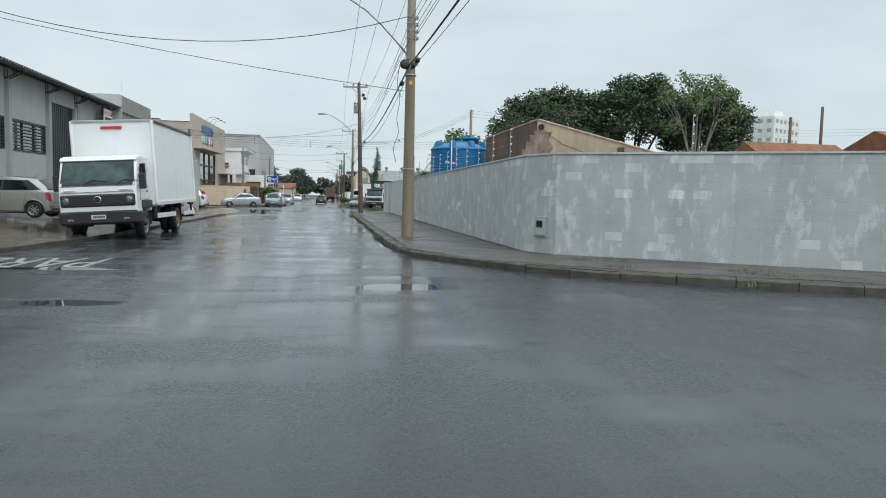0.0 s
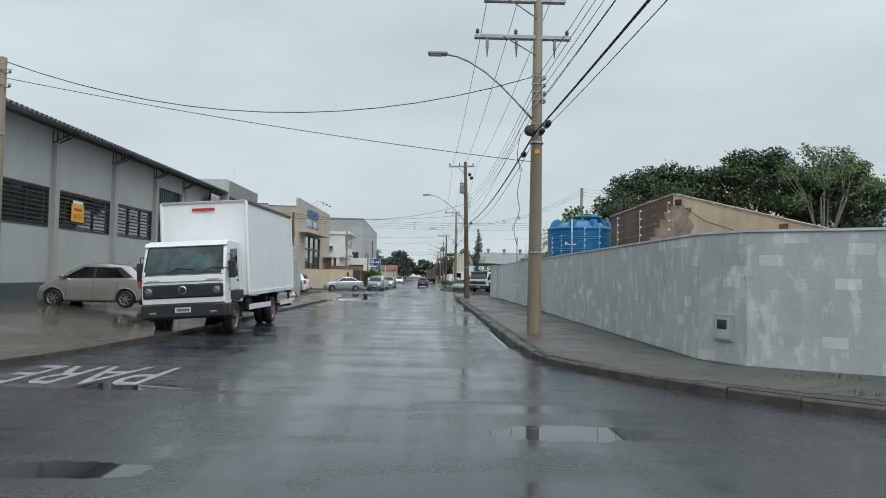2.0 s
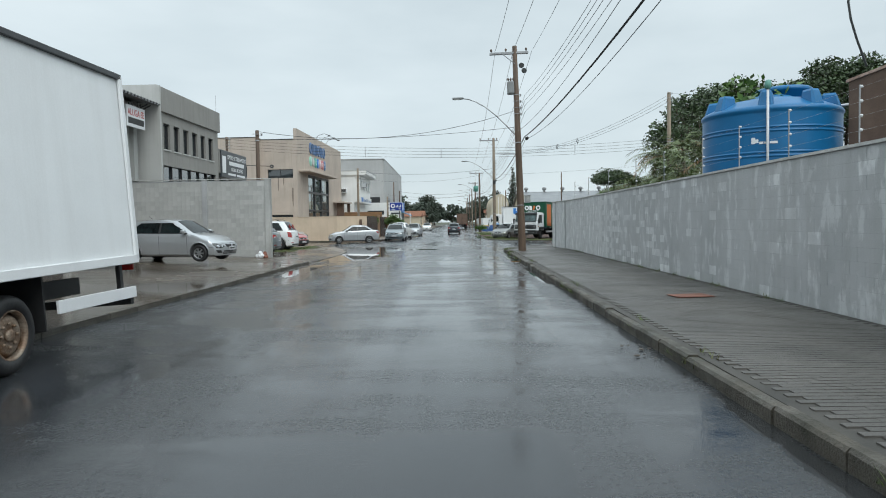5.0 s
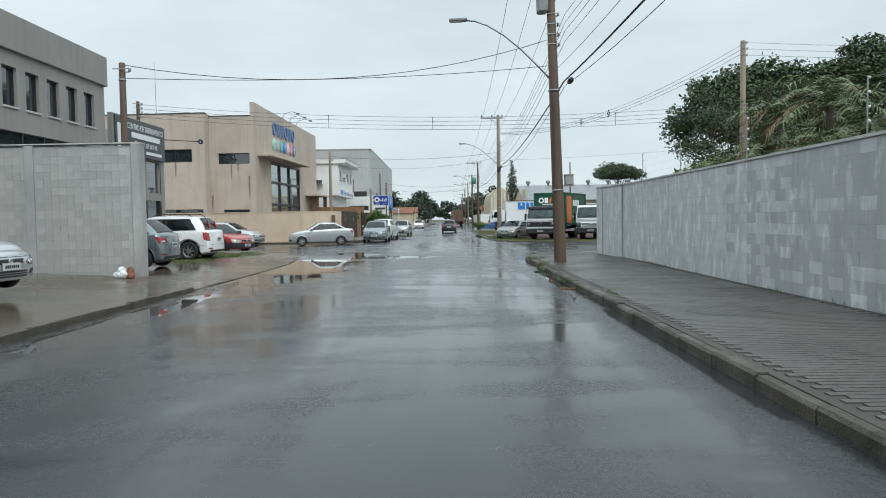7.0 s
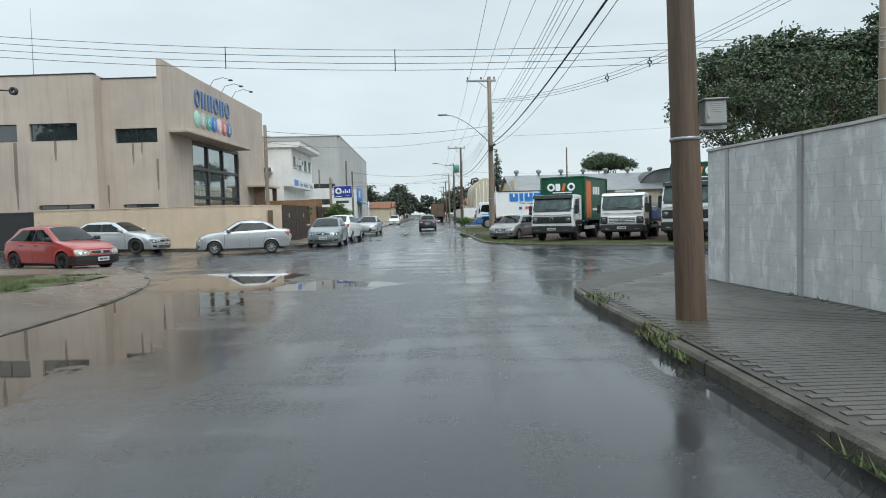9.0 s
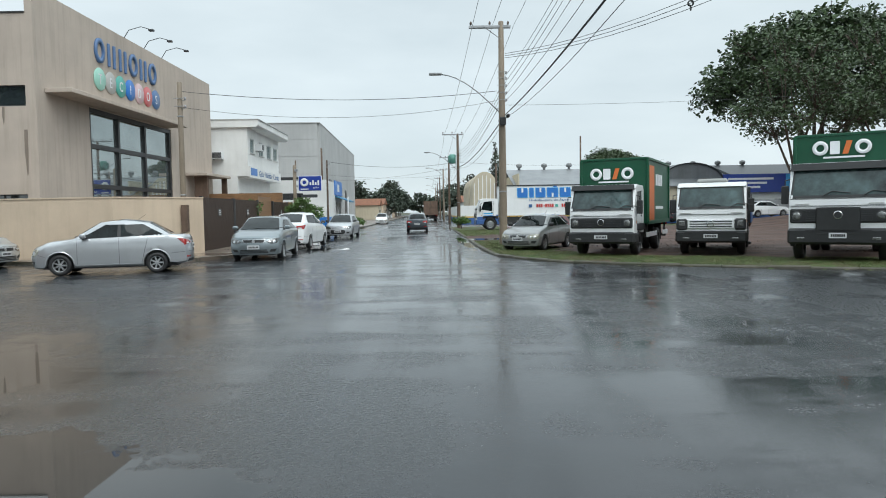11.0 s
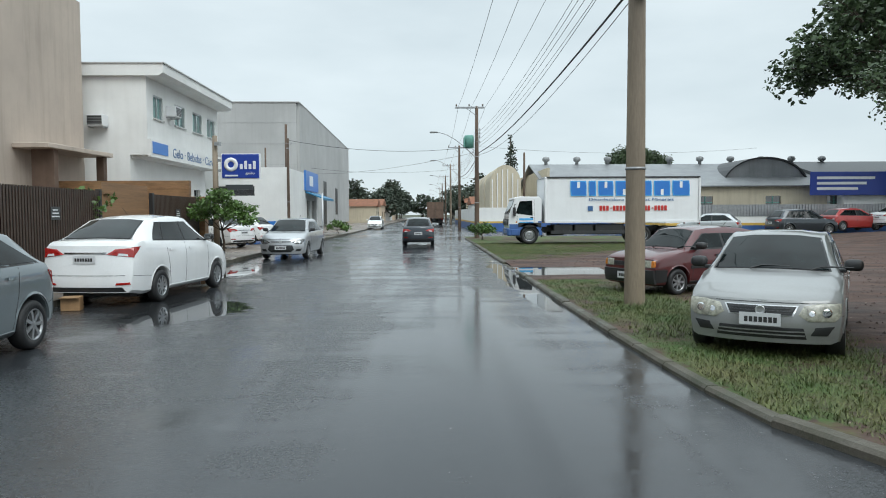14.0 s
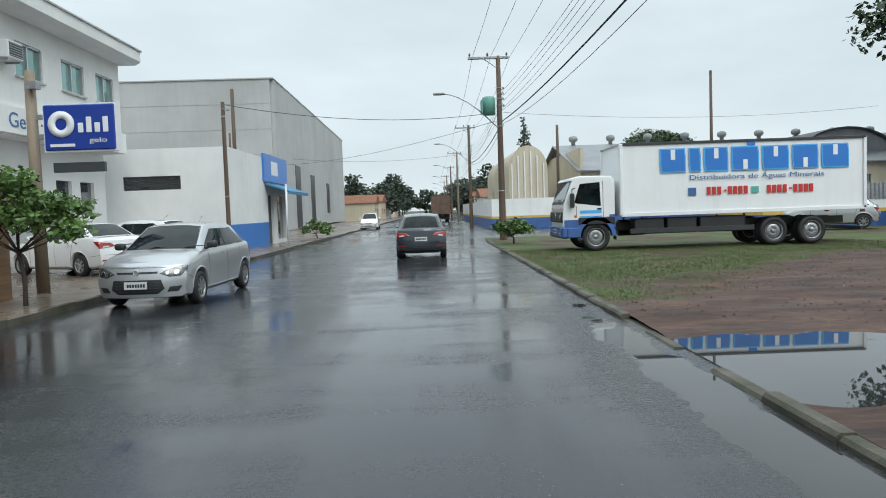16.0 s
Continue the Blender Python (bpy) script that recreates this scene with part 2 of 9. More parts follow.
    rubber=mat("tyre_rubber", (0.022, 0.022, 0.023), 0.55, var=0.15, scale=8),
    rim=mat("alloy_rim", (0.48, 0.49, 0.50), 0.3, metal=0.8, var=0.1, scale=6),
    rimdark=mat("dark_rim", (0.05, 0.05, 0.052), 0.35, metal=0.5, var=0.1),
    rimsteel=mat("rusty_steel_rim", (0.36, 0.30, 0.24), 0.5, metal=0.4, var=0.3, scale=5, col2=(0.18, 0.09, 0.04)),
    blackplastic=mat("black_plastic", (0.028, 0.029, 0.03), 0.5, var=0.12, scale=3),
    lamp=mat("clear_headlamp", (0.52, 0.51, 0.42), 0.25, var=0.25, scale=14, bump=0.05, coat=0.8),
    lampshell=mat("headlamp_shell", (0.26, 0.27, 0.27), 0.14, metal=0.5, var=0.35, scale=16, bump=0.03, coat=1.0),
    trucklamp=mat("glass_truck_lamp", (0.36, 0.37, 0.36), 0.12, metal=0.5, var=0.35, scale=18, bump=0.05, coat=0.8),
    redlamp=mat("red_tail_lamp", (0.42, 0.015, 0.012), 0.12, var=0.15, scale=12, bump=0.05, coat=1.0),
    amber=mat("amber_lamp", (0.65, 0.20, 0.02), 0.15, var=0.1, coat=1.0),
    chrome=mat("chrome", (0.65, 0.66, 0.67), 0.15, metal=1.0, var=0.04),
    plate=mat("number_plate_face", (0.62, 0.63, 0.64), 0.4, var=0.05, bump=0),
    truckwhite=mat("white_truck_paint", (0.82, 0.83, 0.835), 0.28, var=0.03, scale=1.2, bump=0, coat=0.5, streak=0.06),
    boxwhite=mat("white_box_panel", (0.82, 0.835, 0.84), 0.38, var=0.03, scale=0.7, bump=0.02, streak=0.1),
    pink=mat("pink_disc", (0.70, 0.50, 0.52), 0.4, var=0.03, bump=0),
    mint=mat("mint_disc", (0.36, 0.66, 0.55), 0.4, var=0.03, bump=0),
    grn=mat("green_disc", (0.10, 0.42, 0.36), 0.4, var=0.03, bump=0),
    coral=mat("coral_disc", (0.60, 0.16, 0.16), 0.4, var=0.03, bump=0),
    awning=mat("blue_awning", (0.03, 0.20, 0.36), 0.5, var=0.06),
    tgreen=mat("green_transformer_paint", (0.14, 0.36, 0.30), 0.45, var=0.1),
    tgrey=mat("grey_transformer_paint", (0.30, 0.31, 0.31), 0.45, var=0.15),
    rust=mat("rusty_cover", (0.27, 0.10, 0.06), 0.6, var=0.2, scale=4),
    debris=mat("wet_debris", (0.10, 0.075, 0.055), 0.5, var=0.3, scale=6, bump=0.5),
    clod=mat("soil_clod", (0.10, 0.062, 0.05), 0.7, var=0.2, scale=6, bump=0.4, rand=0.4),
    scrap=mat("pale_scrap", (0.34, 0.29, 0.22), 0.6, var=0.2, scale=6, rand=0.5),
    # pale grey for far walls and windows, haze put into the colour
    hazefar=mat("distant_haze_paint", (0.42, 0.43, 0.44), 0.8, var=0.08, scale=0.1),
)


# standing rain water on the street: centre, half widths, how muddy
PUDDLES = [(2.3, 9.6, 0.9, 0.42, 0.0), (-2.2, 8.0, 0.6, 0.28, 0.0), (-3.6, 12.2, 1.3, 0.3, 0.0), (-4.6, 52.8, 1.55, 7.4, 1.0), (-4.5, 60.6, 1.9, 2.7, 1.0), (-2.6, 58.6, 2.2, 1.1, 0.0), (2.75, 38.5, 0.13, 3.6, 0.0), (2.72, 47.5, 0.17, 2.8, 0.0), (2.75, 21.0, 0.13, 3.0, 0.0),
           (-3.5, 84.6, 1.0, 1.5, 0.0), (2.62, 90.0, 0.3, 6.5, 0.0), (-5.1, 92.0, 0.9, 3.0, 0.0), (-4.9, 42.0, 0.4, 3.6, 0.3)]


def wet_asphalt():
    """Worn asphalt: grit, patches, wheel tracks along the street, and a film of rain that fills the hollows."""
    m = bpy.data.materials.new("wet_asphalt")
    m.use_nodes = True
    n, l = m.node_tree.nodes, m.node_tree.links
    p = n["Principled BSDF"]
    tc = n.new("ShaderNodeTexCoord")
    def tex(scale, detail, stretch=(1, 1, 1), rough=0.6, warp=0.0):
        mp, t = n.new("ShaderNodeMapping"), n.new("ShaderNodeTexNoise")
        mp.inputs["Scale"].default_value = stretch
        t.inputs["Scale"].default_value, t.inputs["Detail"].default_value, t.inputs["Roughness"].default_value = scale, detail, rough
        t.inputs["Distortion"].default_value = warp
        l.new(tc.outputs["Object"], mp.inputs[0])
        l.new(mp.outputs[0], t.inputs["Vector"])
        return t.outputs[0]
    def span(v, a, b, lo, hi, kind="LINEAR"):
        r = n.new("ShaderNodeMapRange")
        r.interpolation_type = kind
        for k, q in zip(("From Min", "From Max", "To Min", "To Max"), (a, b, lo, hi)):
            r.inputs[k].default_value = q
        l.new(v, r.inputs["Value"])
        return r.outputs[0]
    def op(kind, a, b):
        r = n.new("ShaderNodeMath")
        r.operation = kind
        for k, q in enumerate((a, b)):
            if isinstance(q, float):
                r.inputs[k].default_value = q
            else:
                l.new(q, r.inputs[k])
        return r.outputs[0]
    def mixed(f, a, b):
        r = n.new("ShaderNodeMixRGB")
        l.new(f, r.inputs[0])
        for k, q in ((1, a), (2, b)):
            if isinstance(q, tuple):
                r.inputs[k].default_value = (*q, 1)
            else:
                l.new(q, r.inputs[k])
        return r.outputs[0]
    grit, stone = tex(90, 2), tex(26, 4)
    patch = tex(0.22, 5, (1, 0.45, 1), warp=0.6)
    track = tex(1.1, 4, (1, 0.035, 1))
    cross = tex(0.9, 5, (0.35, 1.2, 1), warp=0.6)
    film = op("ADD", op("MULTIPLY", patch, 0.40), op("ADD", op("MULTIPLY", track, 0.28), op("MULTIPLY", cross, 0.32)))
    wet = span(film, 0.455, 0.545, 0.0, 1.0)
    # hollows that hold water, with a frayed shore
    fray = op("ADD", op("MULTIPLY", tex(0.9, 5), 1.0), op("MULTIPLY", tex(5, 3), 0.3))
    near, muddy = None, None
    for x, y, rx, ry, mud in PUDDLES:
        mp, ln = n.new("ShaderNodeMapping"), n.new("ShaderNodeVectorMath")
        mp.inputs["Location"].default_value, mp.inputs["Scale"].default_value = (-x / rx, -y / ry, 0), (1 / rx, 1 / ry, 0)
        ln.operation = "LENGTH"
        l.new(tc.outputs["Object"], mp.inputs[0])
        l.new(mp.outputs[0], ln.inputs[0])
        d = ln.outputs["Value"]
        near = d if near is None else op("MINIMUM", near, d)
        if mud:
            md = op("MULTIPLY", span(d, 0.8, 2.3, 1.0, 0.0), mud)
            muddy = md if muddy is None else op("MAXIMUM", muddy, md)
    pool = span(op("ADD", near, op("MULTIPLY", op("SUBTRACT", fray, 0.65), 1.8)), 0.85, 1.0, 1.0, 0.0, "SMOOTHSTEP")
    damp = span(op("ADD", near, op("MULTIPLY", op("SUBTRACT", fray, 0.65), 2.2)), 0.9, 1.9, 1.0, 0.0)
    tone = op("MULTIPLY", span(patch, 0.3, 0.7, 0.75, 1.3), op("MULTIPLY", span(track, 0.3, 0.7, 0.75, 1.25), op("MULTIPLY", span(grit, 0.3, 0.7, 0.55, 1.45), span(stone, 0.3, 0.7, 0.7, 1.3))))
    grey = n.new("ShaderNodeMixRGB")
    grey.inputs[1].default_value, grey.inputs[2].default_value = (0.0, 0.0, 0.0, 1), (0.034, 0.037, 0.041, 1)
    l.new(tone, grey.inputs[0])
    base = mixed(op("MULTIPLY", damp, 0.45), grey.outputs[0], (0.024, 0.023, 0.021))
    base = mixed(op("MULTIPLY", muddy, 0.75), base, (0.072, 0.056, 0.042))
    l.new(base, p.inputs["Base Color"])
    dry = op("SUBTRACT", span(stone, 0.3, 0.7, 0.20, 0.36), op("MULTIPLY", wet, 0.17))
    l.new(op("MAXIMUM", op("SUBTRACT", dry, op("MULTIPLY", pool, 0.6)), 0.02), p.inputs["Roughness"])
    b = n.new("ShaderNodeBump")
    b.inputs["Distance"].default_value = 0.012
    l.new(op("MULTIPLY", op("SUBTRACT", 0.36, op("MULTIPLY", wet, 0.31)), op("SUBTRACT", 1.0, pool)), b.inputs["Strength"])
    l.new(op("ADD", op("MULTIPLY", grit, 0.35), op("ADD", op("MULTIPLY", stone, 0.5), op("MULTIPLY", tex(5, 3), 0.8))), b.inputs["Height"])
    l.new(b.outputs[0], p.inputs["Normal"])
    return m


M["asphalt"] = wet_asphalt()


def soil_and_turf():
    """Bare churned soil that passes into short turf where the mesh's turf value is high."""
    m = mat("wet_soil_and_turf", (0.13, 0.073, 0.054), 0.66, var=0.34, scale=0.9, fine=7, bump=1.0, rough2=0.9, col2=(0.045, 0.031, 0.027), spec=0.3, stretch=(0.7, 1.6, 1))
    n, l = m.node_tree.nodes, m.node_tree.links
    p = n["Principled BSDF"]
    soil = p.inputs["Base Color"].links[0].from_socket
    at, tc = n.new("ShaderNodeAttribute"), n.new("ShaderNodeTexCoord")
    at.attribute_name = "turf"
    fine, broad = n.new("ShaderNodeTexNoise"), n.new("ShaderNodeTexNoise")
    fine.inputs["Scale"].default_value, fine.inputs["Detail"].default_value = 14.0, 5.0
    broad.inputs["Scale"].default_value, broad.inputs["Detail"].default_value = 1.6, 4.0
    for t in (fine, broad):
        l.new(tc.outputs["Object"], t.inputs["Vector"])
    ramp = n.new("ShaderNodeValToRGB")
    ramp.color_ramp.elements[0].position, ramp.color_ramp.elements[0].color = 0.36, (0.095, 0.098, 0.040, 1)
    ramp.color_ramp.elements[1].position, ramp.color_ramp.elements[1].color = 0.62, (0.055, 0.108, 0.026, 1)
    l.new(broad.outputs[0], ramp.inputs[0])
    add, rng_ = n.new("ShaderNodeMath"), n.new("ShaderNodeMapRange")
    l.new(at.outputs["Fac"], add.inputs[0])
    l.new(fine.outputs[0], add.inputs[1])
    rng_.inputs["From Min"].default_value, rng_.inputs["From Max"].default_value = 0.82, 1.15
    l.new(add.outputs[0], rng_.inputs["Value"])
    mx = n.new("ShaderNodeMixRGB")
    l.new(rng_.outputs[0], mx.inputs[0])
    l.new(soil, mx.inputs[1])
    l.new(ramp.outputs[0], mx.inputs[2])
    l.new(mx.outputs[0], p.inputs["Base Color"])
    return m


M["lot"] = soil_and_turf()
M["mosskerb"] = mat("mossy_kerb_concrete", (0.115, 0.10, 0.078), 0.45, var=0.25, scale=2.0, bump=0.4, rough2=0.8, col2=(0.05, 0.052, 0.03))


def paint(name, col, metal=0.5, rough=0.28):
    return mat(name, col, rough, metal=metal, var=0.04, scale=1.0, bump=0, coat=1.0, streak=0.06)


P = dict(
    champagne=paint("champagne_paint", (0.42, 0.40, 0.37)),
    silver=paint("silver_paint", (0.46, 0.475, 0.49)),
    silverblue=paint("pale_silver_paint", (0.52, 0.54, 0.55)),
    grey=paint("blue_grey_paint", (0.20, 0.235, 0.25)),
    dark=paint("dark_slate_paint", (0.035, 0.045, 0.055)),
    white=paint("white_paint", (0.84, 0.85, 0.85), 0.0, 0.25),
    red=paint("red_paint", (0.40, 0.035, 0.03), 0.05),
    oldsilver=paint("dull_silver_paint", (0.29, 0.295, 0.29), 0.25, 0.36),
    maroon=paint("faded_maroon_paint", (0.10, 0.016, 0.018), 0.05, 0.35),
)


# ---- mesh helpers ----
def box(bm, x0, x1, y0, y1, z0, z1, bevel=0.0, seg=1):
    r = bmesh.ops.create_cube(bm, size=1.0, matrix=Matrix.Translation(((x0 + x1) / 2, (y0 + y1) / 2, (z0 + z1) / 2)) @ Matrix.Diagonal((abs(x1 - x0), abs(y1 - y0), abs(z1 - z0), 1)))
    if bevel:
        es = list({e for v in r["verts"] for e in v.link_edges})
        bmesh.ops.bevel(bm, geom=es, offset=bevel, segments=seg, affect="EDGES", profile=0.5)
    return bm


def boxes(*rows, bevel=0.0):
    bm = bmesh.new()
    for r in rows:
        box(bm, *r, bevel=bevel)
    return bm


def tube(bm, pts, r, seg=6, r1=None, caps=True):
    """A round bar along pts, tapering from r to r1."""
    r1 = r if r1 is None else r1
    rings, n = [], len(pts)
    pts = [Vector(p) for p in pts]
    for i, p in enumerate(pts):
        d = (pts[min(i + 1, n - 1)] - pts[max(i - 1, 0)]).normalized()
        a = d.cross(Vector((0, 0, 1)) if abs(d.z) < 0.9 else Vector((1, 0, 0))).normalized()
        b = d.cross(a)
        rr = r + (r1 - r) * i / max(1, n - 1)
        rings.append([bm.verts.new(p + rr * (math.cos(k * math.tau / seg) * a + math.sin(k * math.tau / seg) * b)) for k in range(seg)])
    for u, v in zip(rings, rings[1:]):
        for k in range(seg):
            f = bm.faces.new((u[k], u[(k + 1) % seg], v[(k + 1) % seg], v[k]))
            f.smooth = seg > 5
    if caps:
        bm.faces.new(rings[0][::-1])
        bm.faces.new(rings[-1])
    return bm


def lathe(bm, prof, seg=24, axis="z", at=(0, 0, 0), smooth=True, hollow=False):
    """Turns (radius, height) pairs round an axis through at."""
    rings = []
    for r, h in prof:
        ring = []
        for k in range(seg):
            c, s = r * math.cos(k * math.tau / seg), r * math.sin(k * math.tau / seg)
            v = (c, s, h) if axis == "z" else (h, c, s) if axis == "x" else (s, h, c)
            ring.append(bm.verts.new(Vector(v) + Vector(at)))
        rings.append(ring)
    for u, v in zip(rings, rings[1:]):
        for k in range(seg):
            f = bm.faces.new((u[k], u[(k + 1) % seg], v[(k + 1) % seg], v[k]))
            f.smooth = smooth
    if hollow:
        for k in range(seg):
            bm.faces.new((rings[-1][k], rings[-1][(k + 1) % seg], rings[0][(k + 1) % seg], rings[0][k]))
    else:
        bm.faces.new(rings[0][::-1])
        bm.faces.new(rings[-1])
    return bm


def prism(bm, poly, lo, hi, axis="z"):
    """A polygon pushed from lo to hi along an axis; poly is (a, b) in the two other axes, in order."""
    def v(a, b, h):
        return (a, b, h) if axis == "z" else (h, a, b) if axis == "x" else (a, h, b)
    u = [bm.verts.new(v(a, b, lo)) for a, b in poly]
    w = [bm.verts.new(v(a, b, hi)) for a, b in poly]
    n = len(poly)
    bm.faces.new(u[::-1])
    bm.faces.new(w)
    for k in range(n):
        bm.faces.new((u[k], u[(k + 1) % n], w[(k + 1) % n], w[k]))
    return bm


def slab(bm, p00, p10, p11, p01, off=0.004, thick=0.012, u0=0.0, u1=1.0, v0=0.0, v1=1.0, out=None):
    """A thin plate on part of the four-cornered patch, standing off on its outer side."""
    p00, p10, p11, p01 = (Vector(p) for p in (p00, p10, p11, p01))
    def at(u, v):
        return (p00 * (1 - u) + p10 * u) * (1 - v) + (p01 * (1 - u) + p11 * u) * v
    nrm = (p10 - p00).cross(p01 - p00).normalized()
    if out is not None and nrm.dot(Vector(out)) < 0:
        nrm = -nrm
    q = [at(u0, v0), at(u1, v0), at(u1, v1), at(u0, v1)]
    a = [bm.verts.new(p + nrm * (off - thick)) for p in q]
    b = [bm.verts.new(p + nrm * off) for p in q]
    bm.faces.new(a[::-1])
    bm.faces.new(b)
    for k in range(4):
        bm.faces.new((a[k], a[(k + 1) % 4], b[(k + 1) % 4], b[k]))
    return bm


def finish(bm, name, material):
    bmesh.ops.recalc_face_normals(bm, faces=bm.faces)
    me = bpy.data.meshes.new(name)
    bm.to_mesh(me)
    bm.free()
    me.materials.append(material)
    return me


def part(name, bm, material, parent, label=""):
    ob = new(name, finish(bm, name, material))
    ob.parent = parent
    return tagged(ob, label)


def part_of(name, mesh, parent, at=(0, 0, 0), rz=0.0, label=""):
    """A part on a mesh that alike parts share."""
    ob = new(name, mesh)
    ob.parent = parent
    ob.matrix_basis = pose(*at, 0, 0, rz)
    return tagged(ob, label)


def thing(name, label, category, x=0, y=0, z=0, rz=0, group="", kind=""):
    ob = new(name)
    ob.empty_display_size = 0.2
    ob.matrix_basis = pose(x, y, z, 0, 0, rz)
    return tagged(ob, label, category, group, kind)


def solid(name, bm, material, label, category, x=0, y=0, z=0, rz=0, group="", kind=""):
    ob = new(name, finish(bm, name, material))
    ob.matrix_basis = pose(x, y, z, 0, 0, rz)
    return tagged(ob, label, category, group, kind)


def text(name, words, size, material, parent, m, width=None, thick=0.004, label="", height=None):
    """Raised lettering; m is its pose (x along the words, y up the letters), width and height stretch it."""
    cu = bpy.data.curves.new(name, "FONT")
    cu.body, cu.size, cu.extrude, cu.align_x, cu.align_y = words, size, thick, "CENTER", "CENTER"
    tmp = bpy.data.objects.new(name, cu)
    scene.collection.objects.link(tmp)
    bpy.context.view_layer.update()
    me = bpy.data.meshes.new_from_object(tmp.evaluated_get(bpy.context.evaluated_depsgraph_get()))
    bpy.data.objects.remove(tmp)
    xs, ys = [v.co.x for v in me.vertices], [v.co.y for v in me.vertices]
    sx = width / (max(xs) - min(xs)) if width else 1.0
    sy = height / (max(ys) - min(ys)) if height else 1.0
    cx, cy = (max(xs) + min(xs)) / 2, (max(ys) + min(ys)) / 2
    for v in me.vertices:
        v.co.x, v.co.y = (v.co.x - cx) * sx, (v.co.y - cy) * sy
    me.materials.clear()
    me.materials.append(material)
    ob = new(name, me)
    if parent:
        ob.parent = parent
    ob.matrix_basis = m
    return tagged(ob, label)


UP_EAST = Matrix(((0, 0, 1), (1, 0, 0), (0, 1, 0))).to_4x4()      # words read along +y, faces +x
UP_SOUTH = Matrix(((1, 0, 0), (0, 0, -1), (0, 1, 0))).to_4x4()    # words read along +x, faces -y


def at_east(x, y, z):
    return Matrix.Translation((x, y, z)) @ UP_EAST


def at_south(x, y, z):
    return Matrix.Translation((x, y, z)) @ UP_SOUTH


# ---- ground, road, kerbs ----
solid("ground", boxes((-2500, 2500, -2500, 2500, -0.6, -0.06)), M["ground"], "dull green and brown land out to the horizon", "ground", kind="structure")
solid("road", boxes((-90, 90, -90, 420, -0.4, 0.0)), M["asphalt"], "worn wet grey asphalt street with a shiny film", "road", kind="structure")


def smooth_line(pts, n=5):
    """A rounded line through pts."""
    out = []
    for i in range(len(pts) - 1):
        p = [Vector(pts[max(0, min(len(pts) - 1, i + k))]) for k in (-1, 0, 1, 2)]
        for s in range(n):
            t = s / n
            out.append(tuple(0.5 * (2 * p[1] + (p[2] - p[0]) * t + (2 * p[0] - 5 * p[1] + 4 * p[2] - p[3]) * t * t + (3 * p[1] - p[0] - 3 * p[2] + p[3]) * t ** 3)))
    out.append(tuple(pts[-1]))
    return out


KERB_SE = smooth_line([(2.89, 50.5), (2.87, 24), (2.92, 17.6), (3.15, 15.6), (4.1, 13.5), (5.2, 11.9), (6.6, 10.6), (8.6, 9.4), (11.5, 8.0), (18, 4.6), (40, -8)])
KERB_NE_CORNER = smooth_line([(2.93, 50.5), (2.9, 54.6), (3.1, 56.2), (4.0, 58.0), (6.0, 60.6), (8.6, 62.9), (12.5, 64.2), (40, 61)])
KERB_LOT = smooth_line([(40, 64), (15.5, 69.2), (9.9, 71.2), (7.4, 72.6), (4.9, 74.4), (3.4, 77.2), (2.95, 80.5), (2.93, 95), (2.93, 118)])
KERB_W = smooth_line([(-40, -2), (-14, 5.5), (-9, 9.5), (-6.6, 14), (-5.85, 20), (-5.72, 30), (-5.68, 45), (-5.65, 54), (-6.05, 58), (-7.0, 61.2), (-8.8, 63.9), (-12, 66.1), (-40, 73)])
KERB_NW = smooth_line([(-40, 84), (-14, 78.6), (-9.6, 77.4), (-7.6, 78.0), (-6.5, 79.6), (-6.2, 82.5), (-6.2, 100), (-6.1, 116), (-5.9, 160), (-5.9, 330)])


def strip_along(line, inner, outer, z0, z1, bm=None):
    """A bar that follows a line, from inner to outer to its right."""
    bm = bm or bmesh.new()
    rows = []
    for i, p in enumerate(line):
        a, b = Vector(line[max(0, i - 1)]), Vector(line[min(len(line) - 1, i + 1)])
        d = (b - a).normalized()
        n = Vector((d.y, -d.x))
        q, r = Vector(p) + n * inner, Vector(p) + n * outer
        rows.append([bm.verts.new((q.x, q.y, z0)), bm.verts.new((q.x, q.y, z1)), bm.verts.new((r.x, r.y, z1)), bm.verts.new((r.x, r.y, z0))])
    for u, v in zip(rows, rows[1:]):
        for k in range(4):
            bm.faces.new((u[k], u[(k + 1) % 4], v[(k + 1) % 4], v[k]))
    bm.faces.new(rows[0])
    bm.faces.new(rows[-1][::-1])
    return bm


